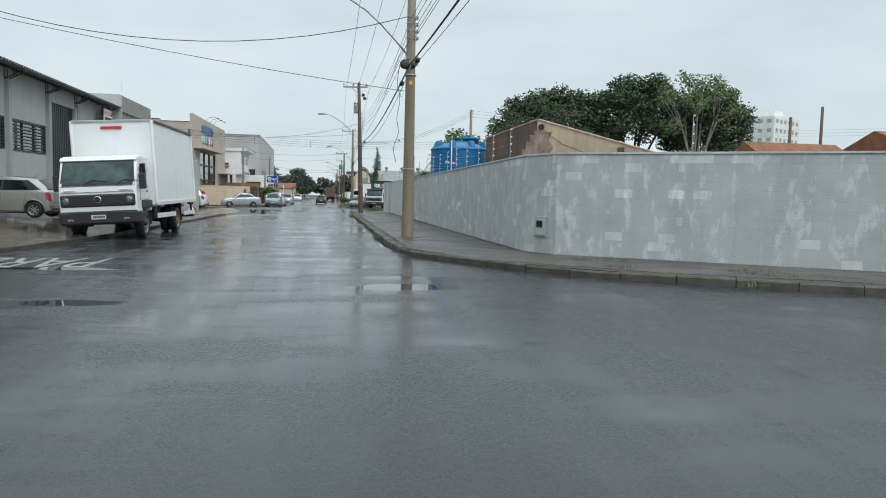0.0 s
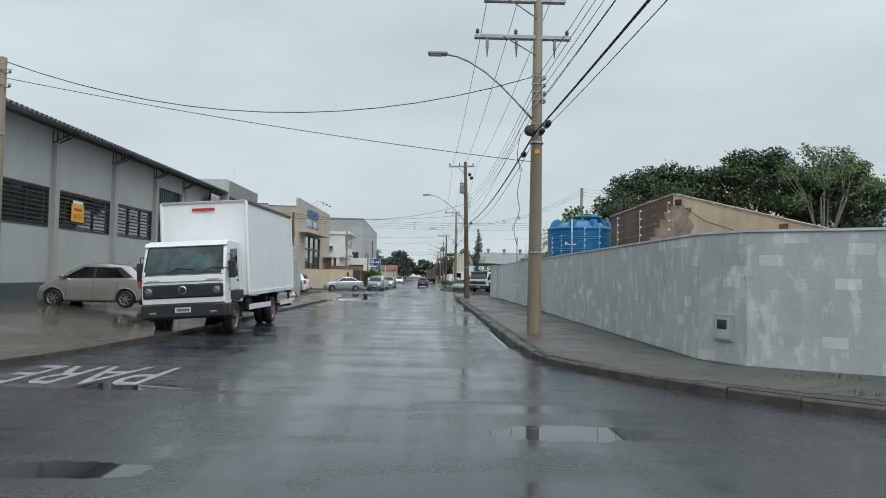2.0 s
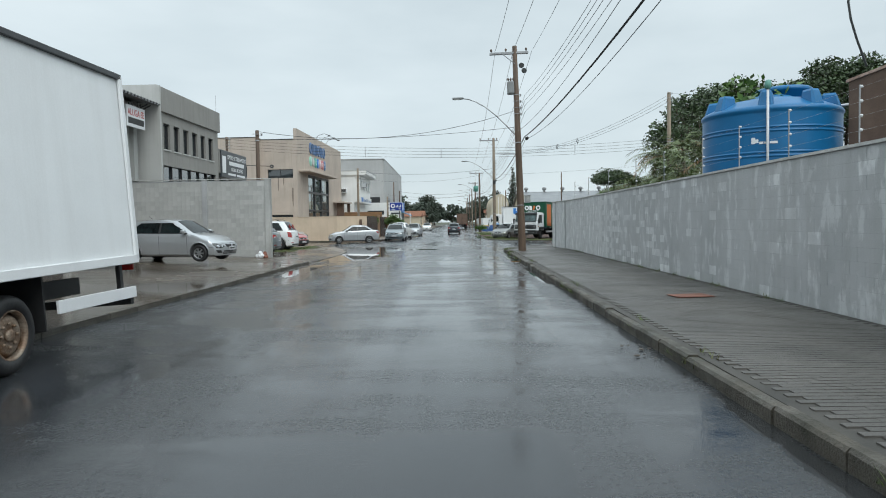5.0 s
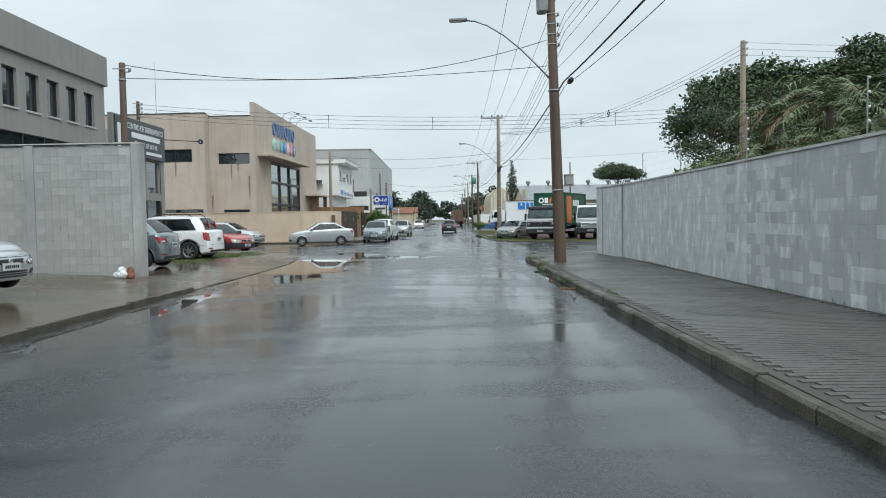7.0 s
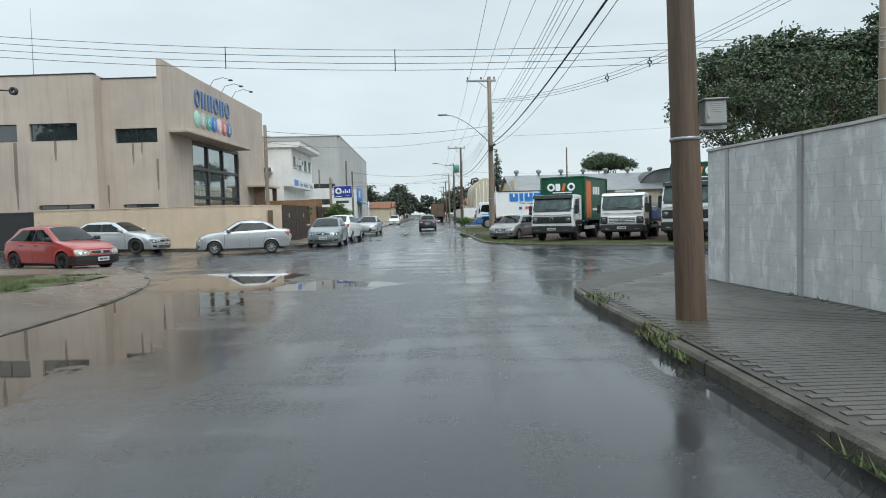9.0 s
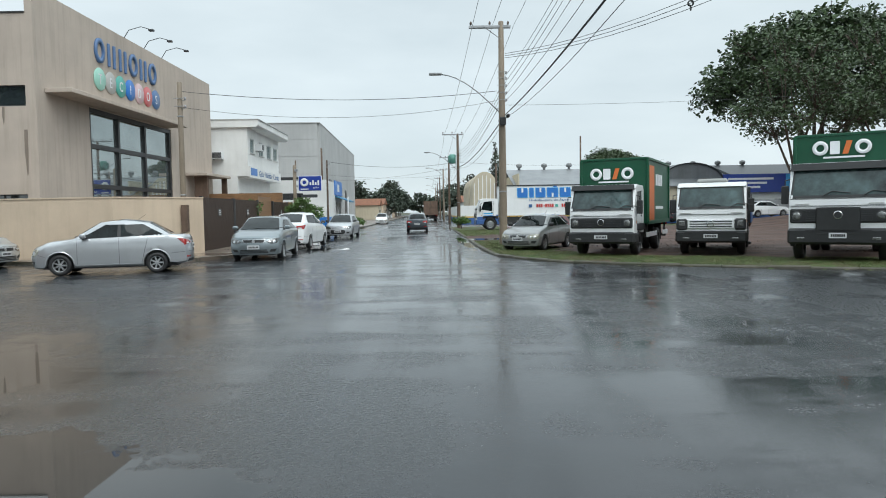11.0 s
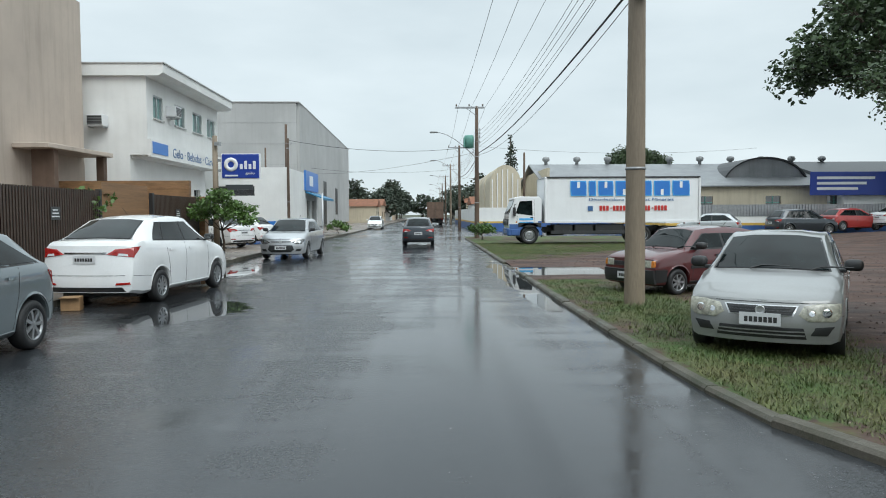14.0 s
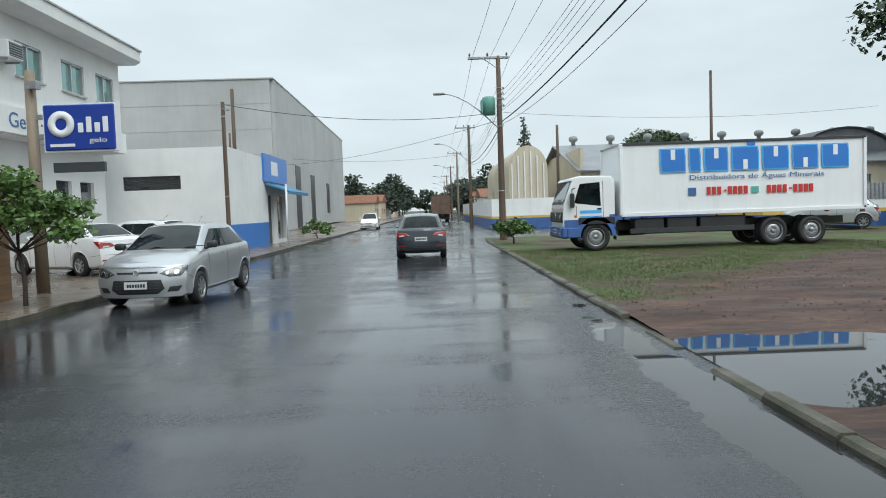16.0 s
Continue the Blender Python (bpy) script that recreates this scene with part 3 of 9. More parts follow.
def kerb_run(line, side, label, z=0.15, step=1.0, material="kerb", sunk=(0, 0)):
    """Kerb stones end to end along a line, each a stone of its own, with uneven tops."""
    kerb = thing("kerb", label, "kerb", kind="structure")
    pts, left, i = [Vector(line[0])], 0.0, 0
    walked = [Vector(p) for p in line]
    cur = walked[0]
    for nxt in walked[1:]:
        while (nxt - cur).length > step - left:
            cur = cur + (nxt - cur).normalized() * (step - left)
            pts.append(cur.copy())
            left = 0.0
        left += (nxt - cur).length
        cur = nxt
    rng = random.Random(len(line))
    far = bmesh.new()
    for a, b in zip(pts, pts[1:]):
        d = (b - a).normalized()
        n = Vector((d.y, -d.x)) * side
        a2, b2 = a + d * 0.008, b - d * 0.008
        top, push = z + rng.uniform(-0.02, 0.008), rng.uniform(-0.016, 0.01)
        if sunk[0] < a.y < sunk[1]:
            top = rng.uniform(-0.005, 0.03)
        near = -2 < a.y < 100 and abs(a.x) < 14
        bm = bmesh.new() if near else far
        prof = [(push, -0.1), (push, top - 0.03), (push + 0.025, top), (0.13, top), (0.13, -0.1)]
        ring = []
        for q in (a2, b2):
            ring.append([bm.verts.new((q.x + n.x * o, q.y + n.y * o, h)) for o, h in prof])
        for k in range(5):
            bm.faces.new((ring[0][k], ring[0][(k + 1) % 5], ring[1][(k + 1) % 5], ring[1][k]))
        bm.faces.new(ring[0][::-1])
        bm.faces.new(ring[1])
        if near:
            part("kerb_stone", bm, M[material], kerb)
    if len(far.verts):
        tagged(part("kerb_stones", far, M[material], kerb), kind="stuff")
    else:
        far.free()


kerb_run(KERB_SE, -1, "worn wet concrete kerb beside the paved footway")
kerb_run(KERB_NE_CORNER, 1, "broken concrete kerb round the street corner", 0.14)
kerb_run(KERB_LOT, 1, "low mossy concrete kerb along the vacant lot", 0.075, material="mosskerb", sunk=(90.3, 94.3))
kerb_run(KERB_W, 1, "low broken concrete kerb before the wet forecourts", 0.10, sunk=(45.5, 60.5))
kerb_run(KERB_NW, 1, "dark wet concrete kerb before the shops", 0.12, material="mosskerb")


def sheet(poly, z, depth=0.3):
    return prism(bmesh.new(), poly, z - depth, z)


def inset(line, d):
    out = []
    for i, p in enumerate(line):
        a, b = Vector(line[max(0, i - 1)]), Vector(line[min(len(line) - 1, i + 1)])
        t = (b - a).normalized()
        out.append((p[0] + t.y * d, p[1] - t.x * d))
    return out


right_block = inset(KERB_SE[::-1], 0.12)[:-1] + inset(KERB_NE_CORNER, 0.12)
solid("pavement_bed", sheet(right_block + [(90, 61), (90, -20)], 0.147), M["paverjoint"], "dark sandy bed under the wet footway pavers", "pavement", kind="structure")
lot_edge = inset(KERB_LOT, 0.12)
# the vacant lot, uneven wet soil with turf towards the street
def lot_west(y):
    """Where the lot's kerb runs at a given y."""
    run = [p for p in KERB_LOT if p[0] < 40]
    for p, q in zip(run, run[1:]):
        if p[1] <= y <= q[1]:
            return p[0] + (q[0] - p[0]) * (y - p[1]) / max(1e-6, q[1] - p[1])
    return 40.0 if y < run[0][1] else run[-1][0]


def lush(x, y):
    """How far turf covers the lot at a place, 0 to 1."""
    edge = 77.2 - 1.15 * (x - 3.4) if x < 7.4 else 72.6 - 0.42 * (x - 7.4)
    v = -0.25
    if x < 6.0 and y < 89:
        v = max(v, 0.66 - 0.22 * max(0.0, x - 4.2))
    if y < edge + 3.6:
        v = max(v, 0.58)
    v = max(v, min(0.52, 0.25 * (y - 96.0) - 0.2 * (x - 3.0)))
    v -= 0.9 * max(0.0, 1 - math.hypot((x - 4.4) / 2.4, (y - 91.8) / 2.4))
    return v + 0.55 * noise.noise((x * 0.45, y * 0.45, 7)) + 0.35 * noise.noise((x * 1.5, y * 1.5, 2)) + 0.2 * noise.noise((x * 4, y * 4, 9))


bm = bmesh.new()
turf_at = bm.verts.layers.float.new("turf")
gx, gy = 120, 220
vs = {}
for i in range(gx + 1):
    for j in range(gy + 1):
        x, y = 3.05 + 72 * (i / gx) ** 2.0, 69.0 + 52 * j / gy
        h = 0.045 + 0.03 * noise.noise((x * 0.35, y * 0.35, 0)) + 0.012 * noise.noise((x * 1.6, y * 1.6, 3))
        if x > 4.2:
            h += 0.02 * noise.noise((x * 0.9, y * 3.2, 8)) * min(1.0, (x - 4.2) / 2)
        h += 1.1 * max(0.0, min(1.0, (x - 22) / 10)) * max(0.0, 1 - abs(y - 108) / 14)
        if x < lot_west(y) + 0.05:
            h = -0.12
        elif x < lot_west(y) + 2.0:
            h = max(h, 0.04)
        h -= 0.08 * max(0.0, min(1.0, 1.6 - 1.4 * math.hypot((x - 3.9) / 1.9, (y - 92.0) / 1.9) + 0.5 * noise.noise((x * 1.1, y * 1.1, 6))))
        h -= 0.05 * max(0.0, min(1.0, 1.5 - 1.4 * math.hypot((x - 9.5) / 2.6, (y - 81.5) / 0.8)))
        vs[i, j] = bm.verts.new((x, y, h))
        vs[i, j][turf_at] = max(0.0, min(1.0, lush(x, y)))
for i in range(gx):
    for j in range(gy):
        f = bm.faces.new((vs[i, j], vs[i + 1, j], vs[i + 1, j + 1], vs[i, j + 1]))
        f.smooth = True
solid("vacant_lot", bm, M["lot"], "bare brown wet soil of a vacant lot with thin turf", "ground", kind="structure")
solid("puddle", boxes((3.07, 8.6, 88.6, 95.6, -0.1, 0.012)), M["puddle"], "still rain puddle lying on the bare lot", "puddle", group="puddles", kind="stuff")

# forecourts that rise from the street to the warehouse
bm = bmesh.new()
rows = []
for i, (x, y) in enumerate(inset([p for p in KERB_W if 4 < p[1] < 57.5], 0.12)):
    back = 0.56 if y < 47 else 0.56 - 0.04 * (y - 47)
    edge = 0.095 - 0.085 * max(0.0, min(1.0, (y - 43.5) / 2))
    rows.append([bm.verts.new(c) for c in ((x, y, edge), (min(x, -6.8) - 1.2, y, 0.17), (-13.85, y, max(0.16, back)), (-40, y, max(0.16, back)))])
for u, v in zip(rows, rows[1:]):
    for k in range(3):
        bm.faces.new((u[k], u[k + 1], v[k + 1], v[k])).smooth = True
solid("forecourt", bm, M["forecourt"], "brown wet concrete forecourt with standing rain water", "pavement", kind="structure")
bm = bmesh.new()
rows = []
for x, y in inset([p for p in KERB_W if p[1] > 56.8], 0.12):
    edge = 0.01 + 0.085 * max(0.0, min(1.0, (y - 60) / 1.5))
    rows.append([bm.verts.new(c) for c in ((x, y, edge), (x - 1.7, y - 0.9, 0.13), (-40, 52.0, 0.15))])
for u, v in zip(rows, rows[1:]):
    for k in range(2):
        bm.faces.new((u[k], u[k + 1], v[k + 1], v[k]))
solid("pavement_corner", bm, M["walk"], "brown wet concrete footway round the corner", "pavement", kind="structure")
nw = inset(KERB_NW, 0.12)
solid("pavement_shops", sheet(nw + [(-90, 330), (-90, 88)], 0.11), M["walk"], "reddish brown wet concrete footway before the shops", "pavement", kind="structure")


# worn stop marking, to be read by oncoming drivers
mark = thing("road_marking", "worn white letters painted on the asphalt", "marking", -4.55, 13.25, 0.0, kind="structure")
text("letters", "PARE", 1.0, M["marking"], mark, pose(0, 0, 0.004, 0, 0, 180), width=2.3, height=1.9, thick=0.002)

# ---- long block wall beside the footway ----
WALL_LINE = [(5.70, 56.4), (6.08, 52.5), (6.08, 15.6), (6.55, 14.55), (9.0, 13.0), (12.4, 10.8), (24, 3.4)]
wall_e = thing("wall_east", "long grey painted concrete block wall with pale patches", "wall", kind="structure")
bm = bmesh.new()
strip_along(WALL_LINE, -0.185, -0.0022, 0.05, 2.56, bm)
part("wall_core", bm, M["joint"], wall_e)
bm = bmesh.new()
strip_along(WALL_LINE, -0.24, 0.03, 2.56, 2.605, bm)
part("coping", bm, M["cap"], wall_e, "white cement coping")
BLOCK_JOBS = []


def block_wall(owner, a, b, z0, courses, mats, seed, pale=lambda x, y: 0.0, pick=lambda x, y, z: True, cw=0.395, ch=0.2):
    """Staggered blocks along a to b, on its right-hand face; most of them joined, the picked stretch as single blocks."""
    rng = random.Random(seed)
    a, b = Vector(a), Vector(b)
    L, d = (b - a).length, (b - a).normalized()
    ang = math.degrees(math.atan2(d.y, d.x))
    joined = [bmesh.new() for _ in mats]
    def unit(bm, x0, x1, y, z, hgt):
        t = 0.002
        c = [(x0 + t, z + t), (x1 - t, z + t), (x1 - t, z + hgt - t), (x0 + t, z + hgt - t)]
        outer = [bm.verts.new((x, -y, h)) for x, h in c]
        inner = [bm.verts.new((x, 0.03, h)) for x, h in c]
        bm.faces.new(outer)
        for k in range(4):
            bm.faces.new((outer[k], outer[(k + 1) % 4], inner[(k + 1) % 4], inner[k]))
    shared = {}
    for c in range(courses):
        s = -cw / 2 * (c % 2)
        while s < L:
            x0, x1 = max(0.0, s), min(L, s + cw)
            s += cw
            if x1 - x0 < 0.06:
                continue
            which = 1 if len(mats) > 1 and rng.random() < pale(a.x + d.x * x0, a.y + d.y * x0) * (1.6 if c % 5 < 3 else 0.6) else 0
            p = a + d * x0
            full = x1 - x0 > cw - 0.01
            if full and pick(p.x, p.y, c):
                if which not in shared:
                    one = bmesh.new()
                    unit(one, 0, cw, 0.0, 0, ch)
                    shared[which] = finish(one, "concrete_block", mats[which])
                BLOCK_JOBS.append((owner, shared[which], (p.x + d.y * 0.002 * rng.random(), p.y - d.x * 0.002 * rng.random(), z0 + c * ch), ang))
            else:
                unit(joined[which], x0, x1, rng.uniform(0, 0.003), z0 + c * ch, ch)
    for bm, m in zip(joined, mats):
        if len(bm.verts):
            ob = part("block_courses", bm, m, owner)
            ob.matrix_basis = pose(a.x, a.y, 0, 0, 0, ang)
            tagged(ob, kind="stuff")
        else:
            bm.free()


for i, (p, q) in enumerate(zip(WALL_LINE, WALL_LINE[1:])):
    block_wall(wall_e, p, q, 0.15, 12, (M["block"], M["blockpale"]), 30 + i, pale=lambda x, y: 1.8 if y > 44 + 2 * math.sin(y * 7) else max(0.06, (y - 34) * 0.025),
               pick=lambda x, y, c: 24.0 < y < 34.6 and 0 < c < 12)
for y in (21.5, 28.4, 35.3, 42.2, 49.1):
    part("joint_strip", boxes((6.079, 6.10, y - 0.012, y + 0.012, 0.15, 2.55)), M["joint"], wall_e)
for y in (53.6, 55.7):
    part("joint_strip", boxes((5.75 if y > 54 else 5.94, 6.1, y - 0.06, y + 0.06, 0.1, 2.55)), M["joint"], wall_e)
meter = thing("meter_box", "grey meter box set into the block wall", "meter box", 6.42, 14.72, 0.72)
meter.matrix_basis = pose(6.32, 15.0, 0.8, 0, 0, 24.1)
part("frame", boxes((-0.03, 0.05, -0.22, 0.22, -0.25, 0.25), bevel=0.01), M["whpil"], meter)
part("cover", boxes((-0.045, -0.02, -0.18, 0.18, -0.2, 0.2)), M["g2side"], meter)
part("window", boxes((-0.052, -0.03, -0.11, 0.11, -0.02, 0.15)), M["glass"], meter)
solid("manhole_cover", boxes((-0.35, 0.35, -0.25, 0.25, 0, 0.012), bevel=0.004), M["rust"], "rusty red cover set in the footway", "cover", 4.75, 31.0, 0.168, 8)

# ---- warehouse on the west side ----
def window_bars(owner, x, y0, y1, z0, z1, bars=9, material=None):
    w = part("window", boxes((x - 0.10, x - 0.04, y0, y1, z0, z1)), M["glass"], owner, "dark glass behind bars")
    fr = boxes((x - 0.05, x + 0.03, y0 - 0.04, y0 + 0.02, z0 - 0.04, z1 + 0.04), (x - 0.05, x + 0.03, y1 - 0.02, y1 + 0.04, z0 - 0.04, z1 + 0.04),
               (x - 0.05, x + 0.03, y0, y1, z1 - 0.02, z1 + 0.05), (x - 0.05, x + 0.03, y0, y1, z0 - 0.05, z0 + 0.02))
    for k in (1, 2):
        box(fr, x - 0.05, x + 0.02, y0 + (y1 - y0) * k / 3 - 0.02, y0 + (y1 - y0) * k / 3 + 0.02, z0, z1)
    part("window_frame", fr, material or M["darkmetal"], w)
    for k in range(bars):
        z = z0 + (z1 - z0) * (k + 0.5) / bars
        part("bar", boxes((x + 0.012, x + 0.045, y0, y1, z - 0.018, z + 0.018)), material or M["darkmetal"], w)


ware = thing("warehouse", "long grey rendered warehouse with barred windows and a sheet roof", "building")
def holed(owner, name, material, place, u_cuts, z_cuts, holes, t0, t1):
    """One wall of whole cells between cut lines, open where a hole is; place(u, t, z) gives the corner."""
    bm, made = bmesh.new(), {}
    def v(*k):
        if k not in made:
            made[k] = bm.verts.new(place(*k))
        return made[k]
    def full(i, j):
        if not (0 <= i < len(u_cuts) - 1 and 0 <= j < len(z_cuts) - 1):
            return False
        u, z = (u_cuts[i] + u_cuts[i + 1]) / 2, (z_cuts[j] + z_cuts[j + 1]) / 2
        return not any(h[0] < u < h[1] and h[2] < z < h[3] for h in holes)
    for i in range(len(u_cuts) - 1):
        for j in range(len(z_cuts) - 1):
            if not full(i, j):
                continue
            a, b, c, d = u_cuts[i], u_cuts[i + 1], z_cuts[j], z_cuts[j + 1]
            for t in (t0, t1):
                bm.faces.new((v(a, t, c), v(b, t, c), v(b, t, d), v(a, t, d)))
            for di, dj, (p, q), (r, w) in ((-1, 0, (a, c), (a, d)), (1, 0, (b, c), (b, d)), (0, -1, (a, c), (b, c)), (0, 1, (a, d), (b, d))):
                if not full(i + di, j + dj):
                    bm.faces.new((v(p, t0, q), v(r, t0, w), v(r, t1, w), v(p, t1, q)))
    return part(name, bm, material, owner)


def wall_with_holes(name, owner, x_out, x_in, y0, y1, z0, z1, holes, material):
    """A wall along y with rectangular openings (y0, y1, z0, z1) that go through it."""
    us = sorted({y0, y1, *(q for h in holes for q in h[:2])})
    zs = sorted({z0, z1, *(q for h in holes for q in h[2:])})
    return holed(owner, name, material, lambda u, t, z: (t, u, z), us, zs, holes, x_out, x_in)


PIL = [9.6, 14.5, 19.4, 24.3, 29.3, 34.4, 39.2, 43.55, 48.6]
holes = [(a + 0.33, b - 0.33, 3.32, 4.75) for a, b in zip(PIL, PIL[1:]) if a != 39.2]
holes.append((39.45, 43.25, 0.0, 6.2))
wall_with_holes("wall", ware, -13.85, -14.1, 4.0, 49.2, 0.0, 7.1, holes, M["wh"])
part("wall_south", boxes((-34, -13.85, 3.8, 4.0, 0, 7.1)), M["wh"], ware)
part("wall_north", boxes((-34, -14.1, 49.0, 49.2, 0, 7.1)), M["g2side"], ware)
part("plinth", boxes((-13.86, -13.82, 4.0, 39.4, 0.0, 1.15), (-13.86, -13.82, 43.3, 49.2, 0.0, 1.15)), M["plinth"], ware, "dark blue-grey painted plinth")
for y in PIL:
    part("pilaster", boxes((-13.85, -13.66, y - 0.16, y + 0.16, 0.0, 6.55)), M["whpil"], ware)
    br = bmesh.new()
    for dy in (-0.16, 0.16):
        tube(br, [(-13.84, y + dy, 6.55), (-13.0, y + dy, 6.95)], 0.03, 4)
        tube(br, [(-13.84, y + dy, 6.55), (-13.84, y + dy, 7.05)], 0.03, 4)
        tube(br, [(-13.45, y + dy, 6.74), (-13.45, y + dy, 7.05)], 0.02, 4)
    tube(br, [(-13.45, y - 0.16, 6.76), (-13.45, y + 0.16, 7.0)], 0.02, 4)
    part("truss_end", br, M["darkmetal"], ware)
for a, b, c, d in holes[:-1]:
    window_bars(ware, -13.85, a, b, c, d)
door = part("sliding_door", boxes((-14.02, -13.96, 39.35, 43.3, 0.3, 6.25)), M["darkdoor"], ware, "tall dark blue-grey sliding metal door")
for k in range(14):
    y = 39.5 + k * 0.28
    part("rib", boxes((-13.965, -13.94, y - 0.02, y + 0.02, 0.4, 6.2)), M["darkdoor"], door)
part("door_jamb", boxes((-13.85, -13.74, 39.25, 39.45, 0.3, 6.3)), M["cap"], ware)
part("door_jamb", boxes((-13.85, -13.74, 43.25, 43.42, 0.3, 6.3)), M["cap"], ware)
rf = bmesh.new()
prism(rf, [(-12.9, 7.04), (-12.9, 7.13), (-24, 9.2), (-35, 7.13), (-35, 7.04), (-24, 9.1)], 3.4, 49.5, "y")
part("roof", rf, M["roofsheet"], ware, "grey corrugated roof sheets with a dark eave")
ed = bmesh.new()
for k in range(154):
    y = 3.5 + k * 0.3
    tube(ed, [(-12.86, y, 7.08), (-13.9, y, 7.28)], 0.05, 4)
tagged(part("roof_corrugation", ed, M["darkmetal"], ware, "dark corrugated eave"), kind="stuff")
b1 = thing("banner", "yellow letting banner on the barred window", "sign", -13.78, 31.1, 3.98)
part("panel", boxes((0, 0.02, -0.5, 0.5, -0.36, 0.36)), M["signyellow"], b1)
part("strip", boxes((0.0, 0.022, -0.4, 0.4, 0.37, 0.5)), M["signwhite"], b1)
part("text_bar", boxes((0.02, 0.026, -0.34, 0.34, 0.08, 0.2)), M["textred"], b1)
text("letters", "ALUGA", 0.2, M["textred"], b1, at_east(0.024, 0, -0.13), width=0.74, height=0.2)
b2 = thing("letting_sign", "white letting board on the end wall of the warehouse", "sign", -13.3, 47.9, 6.3)
part("panel", boxes((-0.03, 0.03, -0.85, 0.85, -0.45, 0.45)), M["signwhite"], b2)
text("letters", "ALUGA-SE", 0.3, M["textred"], b2, at_east(0.034, 0, 0.17), width=1.5, height=0.28)
part("text_bar", boxes((0.03, 0.036, -0.72, 0.72, -0.32, -0.06)), M["textblack"], b2)
for q in (-0.67, 0.67):
    part("bracket", boxes((-0.55, -0.03, q - 0.03, q + 0.03, -0.03, 0.03)), M["galv"], b2)

# ---- taupe two-storey building ----
tau = thing("office_building", "taupe grey two-storey building with a deep parapet", "building")
win = [(52.55 + k * 1.47, 53.45 + k * 1.47, 5.55, 6.85) for k in range(6)]
wall_with_holes("wall", tau, -14.1, -14.35, 52.0, 61.8, 0.1, 7.35, win + [(52.4, 61.2, 3.3, 4.75)], M["g2"])
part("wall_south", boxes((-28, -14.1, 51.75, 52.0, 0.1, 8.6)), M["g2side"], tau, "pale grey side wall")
part("wall_north", boxes((-28, -14.35, 61.55, 61.8, 0.1, 8.55)), M["g2"], tau)
part("parapet", boxes((-14.35, -13.98, 52.004, 61.9, 7.35, 8.55), bevel=0.02), M["g2"], tau)
part("roof", boxes((-28, -14.35, 52.0, 61.55, 7.4, 7.6)), M["roofsheet"], tau)
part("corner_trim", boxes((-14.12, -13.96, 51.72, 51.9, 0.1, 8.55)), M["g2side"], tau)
for a, b, c, d in win:
    w = part("window", boxes((-14.3, -14.26, a, b, c, d)), M["glass"], tau)
    part("frame", boxes((-14.28, -14.2, a, a + 0.05, c, d), (-14.28, -14.2, b - 0.05, b, c, d), (-14.28, -14.2, a, b, d - 0.05, d), (-14.28, -14.2, a, b, c, c + 0.05)), M["frame"], w)
    part("sill", boxes((-14.12, -14.05, a - 0.05, b + 0.05, c - 0.06, c)), M["g2side"], w)
w = part("window_band", boxes((-14.3, -14.26, 52.4, 61.2, 3.3, 4.75)), M["glass"], tau, "long glazed shop front band")
for k in range(7):
    y = 52.4 + k * 8.8 / 6
    part("mullion", boxes((-14.27, -14.18, y - 0.04, y + 0.04, 3.3, 4.75)), M["frame"], w)
tau.matrix_basis = Matrix.Translation((1.1, 49.6 - 52 * 0.786, 0)) @ Matrix.Diagonal((1, 0.786, 0.93, 1))
ann = thing("gym_annexe", "low grey annexe with a wide charcoal signboard", "building")
wall_with_holes("wall", ann, -13.5, -13.7, 61.8, 65.6, 0.1, 4.7, [(61.95, 65.4, 2.95, 4.4), (61.95, 65.4, 0.3, 2.6)], M["g2"])
part("wall_south", boxes((-14.0, -13.5, 61.82, 62.0, 0.1, 4.7)), M["g2"], ann)
part("wall_north", boxes((-24, -13.5, 65.6, 65.8, 0.1, 6.1)), M["g2"], ann)
part("roof", boxes((-24, -13.7, 61.8, 65.6, 4.7, 4.85)), M["roofsheet"], ann)
part("sign_frame", boxes((-13.62, -13.43, 61.8, 65.6, 4.7, 6.1)), M["g2"], ann)
for z0, z1 in ((2.95, 4.4), (0.3, 2.6)):
    w = part("window", boxes((-13.64, -13.6, 61.95, 65.4, z0, z1)), M["glass"], ann)
    for k in range(4):
        y = 61.95 + k * 3.45 / 3
        part("mullion", boxes((-13.61, -13.5, y - 0.06, y + 0.06, z0, z1)), M["frame"] if z0 < 1 else M["g2"], w)
ann.matrix_basis = Matrix.Translation((0, 58.75 - 61.8 * 1.29, 0)) @ Matrix.Diagonal((1, 1.29, 1, 1))
sb = thing("signboard", "charcoal signboard with white lettering on the annexe", "sign", -13.36, 61.3, 5.26)
sb.scale = (1, 0.78, 1.06)
part("panel", boxes((-0.12, 0.0, -3.1, 3.1, -0.75, 0.75), bevel=0.01), M["signblk"], sb)
part("logo", boxes((0, 0.008, -2.9, -2.1, -0.5, 0.45)), M["signwhite"], sb)
text("letters", "CENTRO DE TREINAMENTO", 0.3, M["signwhite"], sb, at_east(0.006, 0.55, 0.45), width=4.6, height=0.24)
part("name_bar", boxes((0, 0.008, -1.3, 2.4, 0.0, 0.22)), M["signwhite"], sb)
text("letters", "ESCOLA DE LUTAS", 0.3, M["signwhite"], sb, at_east(0.006, 0.55, -0.22), width=2.9, height=0.2)
part("text_bar", boxes((0, 0.008, -1.6, 0.2, -0.58, -0.46), (0, 0.008, 0.5, 2.6, -0.58, -0.46)), M["signwhite"], sb)

